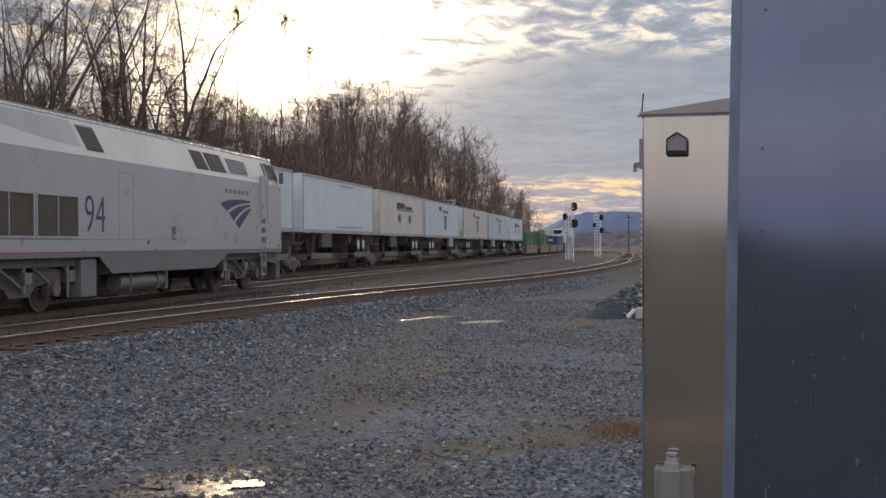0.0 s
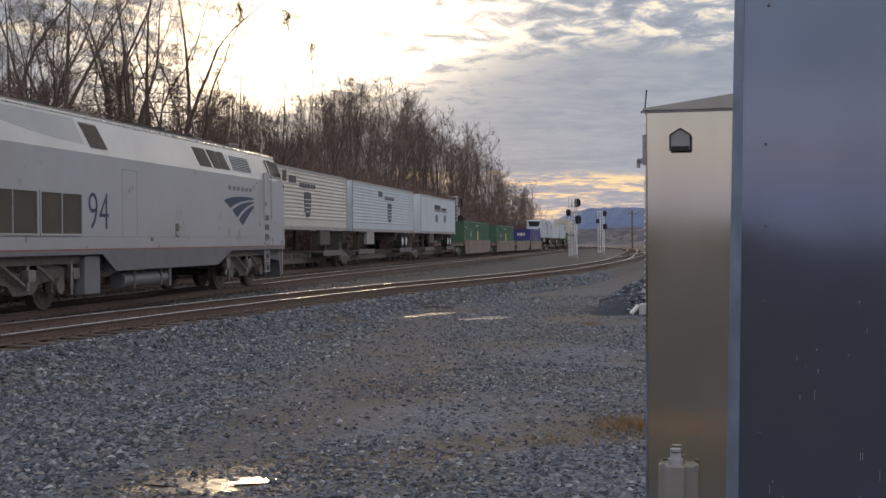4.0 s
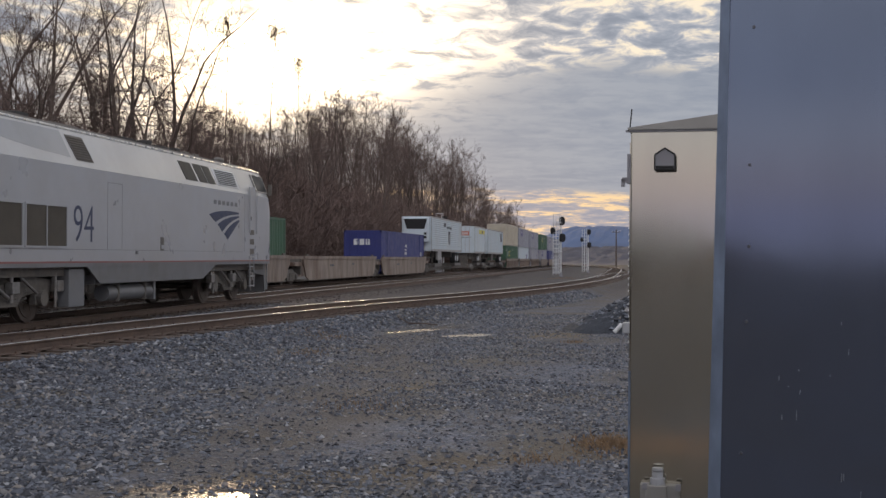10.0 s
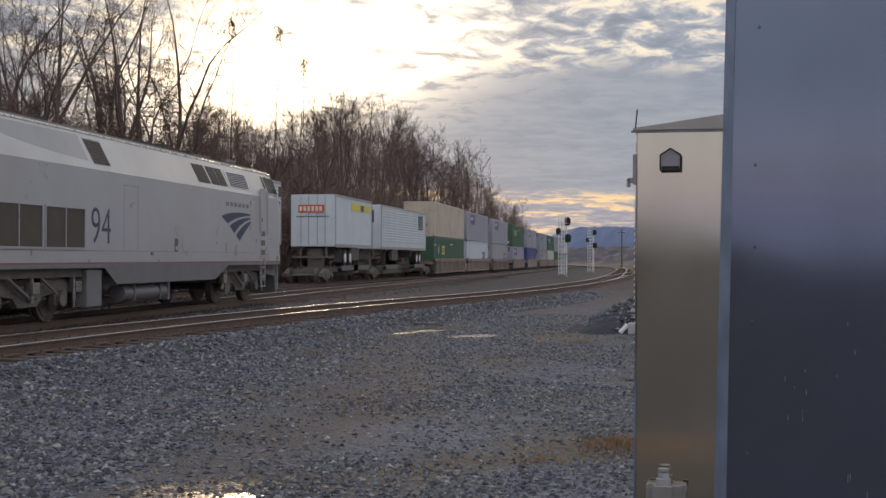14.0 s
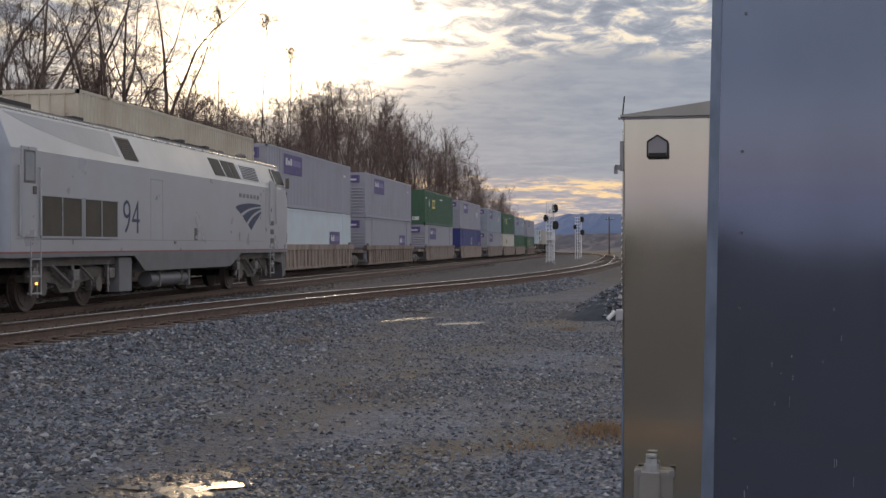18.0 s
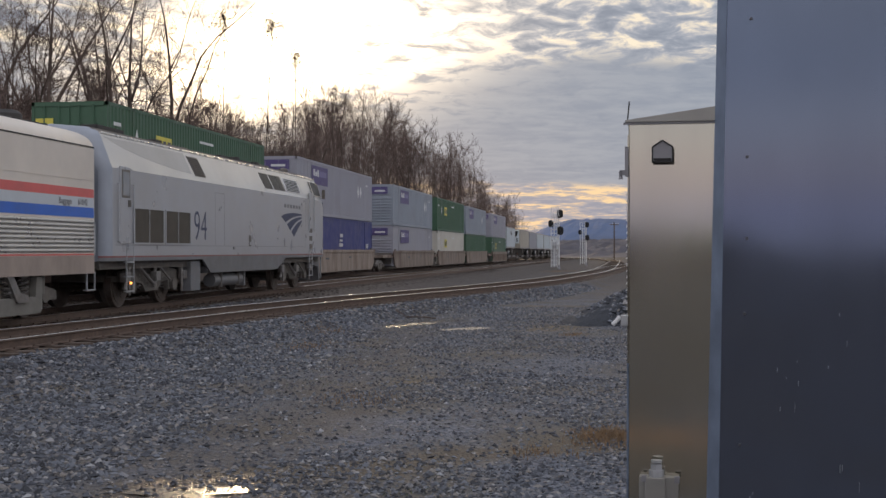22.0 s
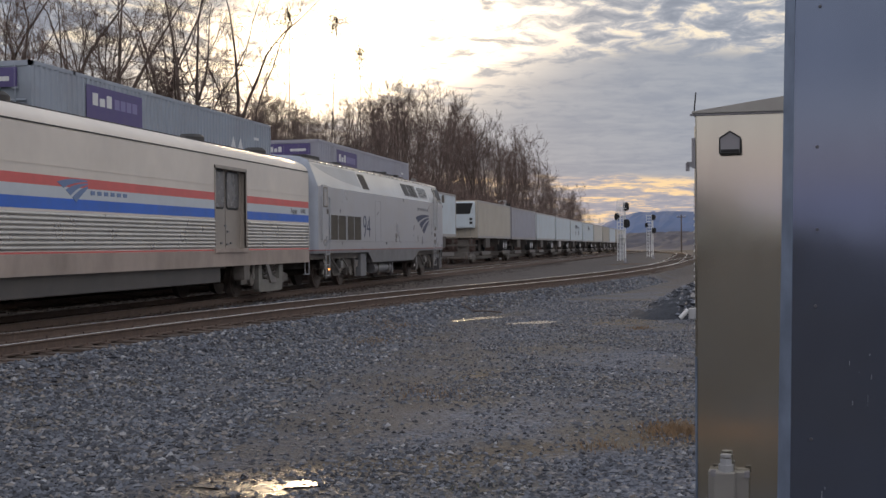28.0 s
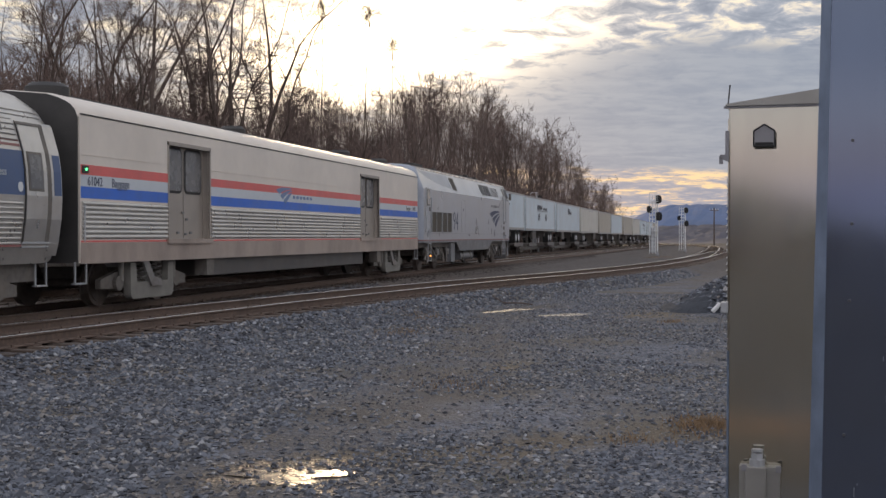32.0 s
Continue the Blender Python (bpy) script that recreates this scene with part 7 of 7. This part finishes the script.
def far_land():
    rs = np.random.RandomState(4)
    # Brown of the woods shifted to blue-grey for distance haze.
    m1 = mat("hazy_bare_woods", (0.078, 0.073, 0.09), 0.95, 0, 0.3, 0.08, (0.10, 0.085, 0.085), 0.03, 0.6)
    ridge("backdrop_woods", "brown bare woods on a far low rise, colour greyed with haze", np.linspace(460, 800, 40), np.linspace(-420, 520, 240),
          lambda x, y: ridge_z(x, y) + rs.uniform(0, 2.4, x.shape) * smooth(470, 560, y), m1)
    # The ridge's blue is distance haze put into its colour.
    m2 = mat("haze_blue_ridge", (0.10, 0.145, 0.26), 0.95, 0, 0.2, 0.01, (0.09, 0.12, 0.20), 0.006, 0.5)

    def hill(x, y):
        k = smooth(1700, 2300, y) * (1 - smooth(2500, 3000, y))
        top = 49 * smooth(-235, -95, x) + 10 * np.sin(x * 0.006) * smooth(-100, 300, x) - 12 * smooth(250, 900, x)
        return -6 + k * (top + 14 + rs.uniform(0, 4, x.shape))
    ridge("backdrop_hill", "long wooded ridge on the horizon, coloured blue-grey with haze", np.linspace(1650, 3000, 30), np.linspace(-900, 1500, 300), hill, m2)


far_cabinet()
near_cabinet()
signal(-7.17, 130.75, 6.25, "white trackside signal mast with black round-headed lights unlit")
signal(-5.57, 170.6, 6.0, "white trackside signal mast farther along the siding, lights unlit", 1, 0.85)
signal(-20.3, 133.5, 6.5, "white signal mast with ladder beyond the freight track")
ballast_pile()
pole(5.5 - 8.0, 250.0, 8.2)
far_land()
for p in ((22.0, 640, 7, 3.2, "small pale house far off below the ridge"),):
    house(*p)
# ---- bare trees on the bank ----
M_BARK = mat("grey_brown_bark", (0.125, 0.093, 0.078), 0.95, 0, 0.3, 6, (0.05, 0.04, 0.033), 2, 0.5, rnd=0.25)
M_TWIG = mat("brown_twigs", (0.165, 0.117, 0.10), 0.95, 0, 0.3, 3, rnd=0.25)
M_VINE = mat("dead_vine", (0.07, 0.052, 0.03), 0.95, 0, 0.3, 3)


class Twigs:
    """Collects tapered three- or five-sided limbs into one mesh."""
    def __init__(self):
        self.co, self.fc = [], []

    def limb(self, pts, r0, r1, n=3):
        k0 = len(self.co)
        m = len(pts)
        for i, p in enumerate(pts):
            d = (pts[min(i + 1, m - 1)] - pts[max(i - 1, 0)]).normalized()
            u = d.orthogonal().normalized()
            v = d.cross(u)
            r = r0 + (r1 - r0) * i / (m - 1)
            for k in range(n):
                a = 2 * math.pi * k / n
                self.co.append(p + (u * math.cos(a) + v * math.sin(a)) * r)
        for i in range(m - 1):
            for k in range(n):
                a, b = k0 + i * n + k, k0 + i * n + (k + 1) % n
                self.fc.append((a, b, b + n, a + n))

    def mesh(self, name, material):
        me = bpy.data.meshes.new(name)
        me.from_pydata([tuple(c) for c in self.co], [], self.fc)
        me.materials.append(material)
        me.shade_smooth()
        return me


def crooked(rnd, p, d, length, n, bend, lift=0.0):
    pts = [p.copy()]
    d = d.normalized()
    for _ in range(n):
        d = (d + Vector((rnd.gauss(0, bend), rnd.gauss(0, bend), rnd.gauss(0, bend) + lift))).normalized()
        p = p + d * (length / n)
        pts.append(p.copy())
    return pts


def aside(rnd, d, angle):
    u = d.orthogonal().normalized()
    u.rotate(Matrix.Rotation(rnd.random() * 6.283, 3, d))
    return (d * math.cos(angle) + u * math.sin(angle)).normalized()


def bare_tree(seed, h, limbs, low, leaders=3, spread=0.75):
    """A trunk that divides into rising leaders, limbs in one mesh, the fine crown in another."""
    rnd = random.Random(seed)
    wood, fine = Twigs(), Twigs()
    trunk = crooked(rnd, Vector((0, 0, -0.3)), Vector((rnd.uniform(-0.1, 0.1), rnd.uniform(-0.1, 0.1), 1)), h * 0.94, 12, 0.11, 0.05)
    r0 = h * (0.0112 if h > 15 else 0.0092)
    wood.limb(trunk, r0, 0.015, 6)
    stems = [(trunk, r0, low)]
    for k in range(leaders):
        i = rnd.randrange(2, 8)
        d = aside(rnd, (trunk[i + 1] - trunk[i]).normalized(), rnd.uniform(0.22, 0.52))
        t2 = crooked(rnd, trunk[i], d, h * (0.98 - i / 12) * rnd.uniform(0.7, 1.02), 9, 0.15, 0.09)
        r2 = r0 * (1 - i / 12) * 0.58
        wood.limb(t2, r2, 0.013, 5)
        stems.append((t2, r2, 0.25))
    for pts, r, lo in stems:
        m = len(pts) - 1
        for _ in range(limbs):
            f = lo + (0.98 - lo) * rnd.random() ** 0.8
            i = min(int(f * m), m - 1)
            p = pts[i].lerp(pts[i + 1], f * m - i)
            d = aside(rnd, (pts[i + 1] - pts[i]).normalized(), rnd.uniform(0.5, 1.15) * spread)
            ll = h * rnd.uniform(0.10, 0.24) * (1.2 - 0.6 * f)
            lim = crooked(rnd, p, d, ll, 5, 0.24, 0.07)
            wood.limb(lim, max(0.014, r * (1 - f) * 0.45), 0.007, 3)
            for _ in range(5):
                g = rnd.uniform(0.15, 1.0)
                j = min(int(g * 5), 4)
                sub = crooked(rnd, lim[j], aside(rnd, (lim[j + 1] - lim[j]).normalized(), rnd.uniform(0.35, 0.9)), ll * rnd.uniform(0.3, 0.6), 3, 0.2, 0.12)
                fine.limb(sub, 0.010, 0.005)
                for _ in range(4):
                    k = rnd.randrange(3)
                    tw = crooked(rnd, sub[k], aside(rnd, (sub[k + 1] - sub[k]).normalized(), rnd.uniform(0.35, 0.9)), ll * rnd.uniform(0.15, 0.34), 1, 0.25, 0.15)
                    fine.limb(tw, 0.0065, 0.003)
    return wood.mesh("trunk", M_BARK), fine.mesh("crown", M_TWIG)


def sapling(seed, h, stems):
    rnd = random.Random(seed)
    tw = Twigs()
    for _ in range(stems):
        p = Vector((rnd.gauss(0, 0.5), rnd.gauss(0, 0.5), -0.1))
        st = crooked(rnd, p, Vector((rnd.gauss(0, 0.3), rnd.gauss(0, 0.3), 1)), h * rnd.uniform(0.5, 1.0), 6, 0.14, 0.05)
        tw.limb(st, 0.022, 0.007)
        for _ in range(12):
            i = rnd.randrange(1, 6)
            b = crooked(rnd, st[i], aside(rnd, (st[i + 1] - st[i]).normalized(), rnd.uniform(0.4, 1.0)), h * rnd.uniform(0.12, 0.3), 2, 0.25, 0.04)
            tw.limb(b, 0.016, 0.007)
            k = rnd.randrange(2)
            tw.limb(crooked(rnd, b[k], aside(rnd, (b[k + 1] - b[k]).normalized(), 0.7), h * 0.13, 1, 0.3), 0.011, 0.006)
    return tw


def climbing_vines(seed):
    """A ragged mass of dead vine stems round the lower trunk."""
    rnd = random.Random(seed)
    tw = Twigs()
    for _ in range(1100):
        z = 1.0 + 10.5 * rnd.random() ** 1.3
        w = 0.25 + 0.9 * abs(math.sin(z * 0.7 + seed)) * (1 - z / 14)
        p = Vector((rnd.gauss(0, w * 0.5), rnd.gauss(0, w * 0.5), z))
        tw.limb(crooked(rnd, p, Vector((rnd.gauss(0, 0.7), rnd.gauss(0, 0.7), rnd.gauss(-0.2, 0.8))), rnd.uniform(0.4, 1.3), 4, 0.4), 0.016, 0.006)
    return tw.mesh("vines", M_TWIG)


def make_tree(kind, x, y, s, rot, label):
    z = float(ground_z(x, y))
    t = tagged(new("bare_tree"), label, "tree", "bare trees on the bank")
    t.matrix_world = pose(x, y, z - 0.1, 0, 0, rot) @ Matrix.Scale(s, 4)
    for n, me in zip(("trunk", "crown"), kind):
        ob = new(n, me)
        ob.parent = t
    return t


def woods():
    rnd = random.Random(17)
    tall = [bare_tree(s, 20, 11, 0.32, 1 + s % 2, 1.15) for s in (1, 2, 3, 4)]
    mid = [bare_tree(s, 14, 9, 0.2, 3 + s % 2, 0.9) for s in (5, 6, 7, 8, 9)]
    small = [bare_tree(s, 8, 8, 0.1, 3, 0.95) for s in (10, 11, 12)]
    # tops of the wood as seen along the line, spread evenly over the view
    at = (0.085, 0.095, 0.12, 0.14, 0.18, 0.20, 0.235, 0.27, 0.30, 0.345, 0.37, 0.40, 0.45, 0.7)
    tops = (0.03, 0.045, 0.075, 0.093, 0.118, 0.137, 0.153, 0.138, 0.128, 0.134, 0.15, 0.23, 0.27, 0.30)
    far = []
    climbers = [climbing_vines(60 + i) for i in range(3)]
    for i in range(340):
        b = 0.088 + 0.56 * ((i + rnd.random()) / 340) ** 1.15
        x = -23.5 - 26 * rnd.random() ** 1.5
        y = -x / b
        if y > 290:
            x, y = -24 - rnd.random() * 3, 0
            y = -x / b
        deep = (-x - 23.5) / 26
        top = float(np.interp(b, at, tops))
        if b < 0.32 and rnd.random() < (0.30 if b < 0.25 else 0.2):
            continue
        tall_one = b > 0.375 and rnd.random() < 0.16
        if b > 0.375 and rnd.random() < (0.32 if b < 0.44 else 0.12):
            continue
        share = rnd.uniform(0.85, 1.15) if tall_one else rnd.uniform(0.24, 0.52) if b > 0.375 else 0.56 + 0.50 * rnd.random() ** 0.7
        want = min(28, top * y * share + 1.38 - float(ground_z(x, y)))
        if want < 2.5:
            continue
        if want > 14 and tall_one:
            kind, base = tall[rnd.randrange(4)], 20.0
        elif want > 8.0:
            kind, base = mid[rnd.randrange(5)], 14.0
        else:
            kind, base = small[rnd.randrange(3)], 8.0
        if b < 0.165:
            far.append((kind, x, y, want / base, rnd.uniform(0, 6.283)))
            continue
        make_tree(kind, x, y, want / base, rnd.uniform(0, 360), "%s bare grey-brown tree on the wooded bank" % ("tall" if want > 15 else "slender" if want > 8 else "small"))
    for b, x, up in ((0.52, -27.0, 0.26), (0.50, -25.5, 0.30), (0.478, -28.0, 0.25), (0.46, -26.0, 0.29), (0.452, -29.0, 0.27), (0.443, -27.5, 0.28), (0.398, -26.0, 0.26), (0.425, -33.0, 0.19)):
        y = -x / b
        t = make_tree(tall[rnd.randrange(4)], x, y, (up * y + 1.38 - float(ground_z(x, y))) / 20.0, rnd.uniform(0, 360), "tall bare tree with dead vines climbing its trunk")
        new("vines", climbers[rnd.randrange(3)]).parent = t
    join_far(far)
    # a lone slim tree with a vine clump high up
    for bx, by, hh in ((-25.5, 83.3, 17.6), (-27, 78.7, 16.6), (-25.5, 92.4, 16.9)):
        vine_tree(bx, by, hh)
    # thick undergrowth: one mass of saplings and brambles
    kinds = [sapling(40 + i, 4.0, 7) for i in range(4)]
    arrs = [(np.array([tuple(c) for c in k.co]), np.array(k.fc)) for k in kinds]
    cos, fcs, off = [], [], 0
    for _ in range(2000):
        b = 0.085 + 0.6 * rnd.random() ** 1.6
        x = -23.5 - 21 * rnd.random() ** 1.3
        y = -x / b
        if y > 270:
            continue
        s, a = rnd.uniform(0.9, 2.3) if b < 0.32 else rnd.uniform(0.7, 2.0), rnd.random() * 6.283
        c, f = arrs[rnd.randrange(4)]
        ca, sa = math.cos(a), math.sin(a)
        z = float(ground_z(x, y))
        cos.append(np.stack([x + s * (c[:, 0] * ca - c[:, 1] * sa), y + s * (c[:, 0] * sa + c[:, 1] * ca), z + s * c[:, 2]], -1))
        fcs.append(f + off)
        off += len(c)
    me = bpy.data.meshes.new("undergrowth")
    me.from_pydata(np.concatenate(cos).tolist(), [], np.concatenate(fcs).tolist())
    me.materials.append(M_TWIG)
    tagged(new("undergrowth", me), "dense brown leafless undergrowth and saplings on the bank", "undergrowth", kind="stuff")


def join_far(rows):
    """The far end of the wood: the same trees joined into one mesh a material."""
    for k, name, material in ((0, "far_trunks", M_BARK), (1, "far_crowns", M_TWIG)):
        cos, fcs, off = [], [], 0
        for kind, x, y, s, a in rows:
            me = kind[k]
            c = np.empty(len(me.vertices) * 3)
            me.vertices.foreach_get("co", c)
            c = c.reshape(-1, 3) * s
            f = np.empty(len(me.polygons) * 4, int)
            me.polygons.foreach_get("vertices", f)
            ca, sa = math.cos(a), math.sin(a)
            cos.append(np.stack([x + c[:, 0] * ca - c[:, 1] * sa, y + c[:, 0] * sa + c[:, 1] * ca, float(ground_z(x, y)) + c[:, 2]], -1))
            fcs.append(f.reshape(-1, 4) + off)
            off += len(c)
        me = bpy.data.meshes.new(name)
        me.from_pydata(np.concatenate(cos).tolist(), [], np.concatenate(fcs).tolist())
        me.materials.append(material)
        tagged(new(name, me), "far bare trees at the end of the wooded bank", "trees", kind="stuff")


def vine_tree(x, y, h):
    rnd = random.Random(int(h * 10 + y))
    t = tagged(new("bare_tree"), "slim bare tree with a clump of dead vines", "tree", "bare trees on the bank")
    t.matrix_world = pose(x, y, float(ground_z(x, y)))
    w, c = Twigs(), Twigs()
    tr = crooked(rnd, Vector((0, 0, -0.2)), Vector((0, 0, 1)), h, 12, 0.012, 0.05)
    w.limb(tr, 0.06, 0.016, 5)
    for _ in range(30):
        f = (1 - 0.11 * rnd.random() ** 2) * 11.99
        i = min(int(f), 11)
        lim = crooked(rnd, tr[i].lerp(tr[i + 1], f - i), Vector((rnd.gauss(0, 1.2), rnd.gauss(0, 1.2), rnd.gauss(0.5, 0.5))), rnd.uniform(0.5, 1.7), 4, 0.35)
        c.limb(lim, 0.020, 0.009)
        for _ in range(6):
            k = rnd.randrange(4)
            c.limb(crooked(rnd, lim[k], Vector((rnd.gauss(0, 0.6), rnd.gauss(0, 0.6), rnd.gauss(-0.7, 0.5))), rnd.uniform(0.25, 0.7), 3, 0.35), 0.013, 0.006)
    new("trunk", w.mesh("trunk", M_BARK)).parent = t
    new("crown", c.mesh("crown", M_VINE)).parent = t


woods()
gravel()
dry_grass()
V_FREIGHT = 16.3
PASS = ((0, 0.0), (8, 0.0), (9, 0.06), (10, 0.08), (11, 0.11), (12, 0.19), (13, 0.37), (14, 0.65), (14.5, 0.84), (15.5, 1.32), (16.5, 1.92), (17, 2.28), (18, 3.08), (19, 3.95), (20, 4.95), (21, 6.18), (22, 7.53),
        (23, 8.97), (24, 10.52), (25, 12.13), (26, 13.9), (26.5, 14.85), (27.5, 16.95), (28.5, 19.2), (29, 20.35), (30, 22.7), (31, 25.12), (32, 27.72))


def travel(t):
    """Metres the passenger train has gone."""
    return float(np.interp(t, [p[0] for p in PASS], [p[1] for p in PASS]))


def motions():
    for ob, kind, a, x0, *lift in MOV:
        z0 = lift[0] if lift else 0.0
        if kind == "am":
            walk(ob, [(t, pose(x0, a + d, float(drop(a + d + 10)))) for t, d in PASS])
        else:
            rows = []
            for t in ((0, 8, 16, 24, 32) if a < 270 else range(0, 33, 2)):
                x, y, z, h = on_main(x0, a - V_FREIGHT * t)
                rows.append((t, pose(x, y, z + z0, 0, 0, h)))
            walk(ob, rows)
    steps_t = [0, 9, 11, 12.5, 14, 15, 16] + [16 + 0.25 * i for i in range(1, 65)]
    for w, y, r in ROLL:
        walk(w, [(t, pose(0, y, r, -math.degrees(travel(t) / r))) for t in steps_t])


motions()
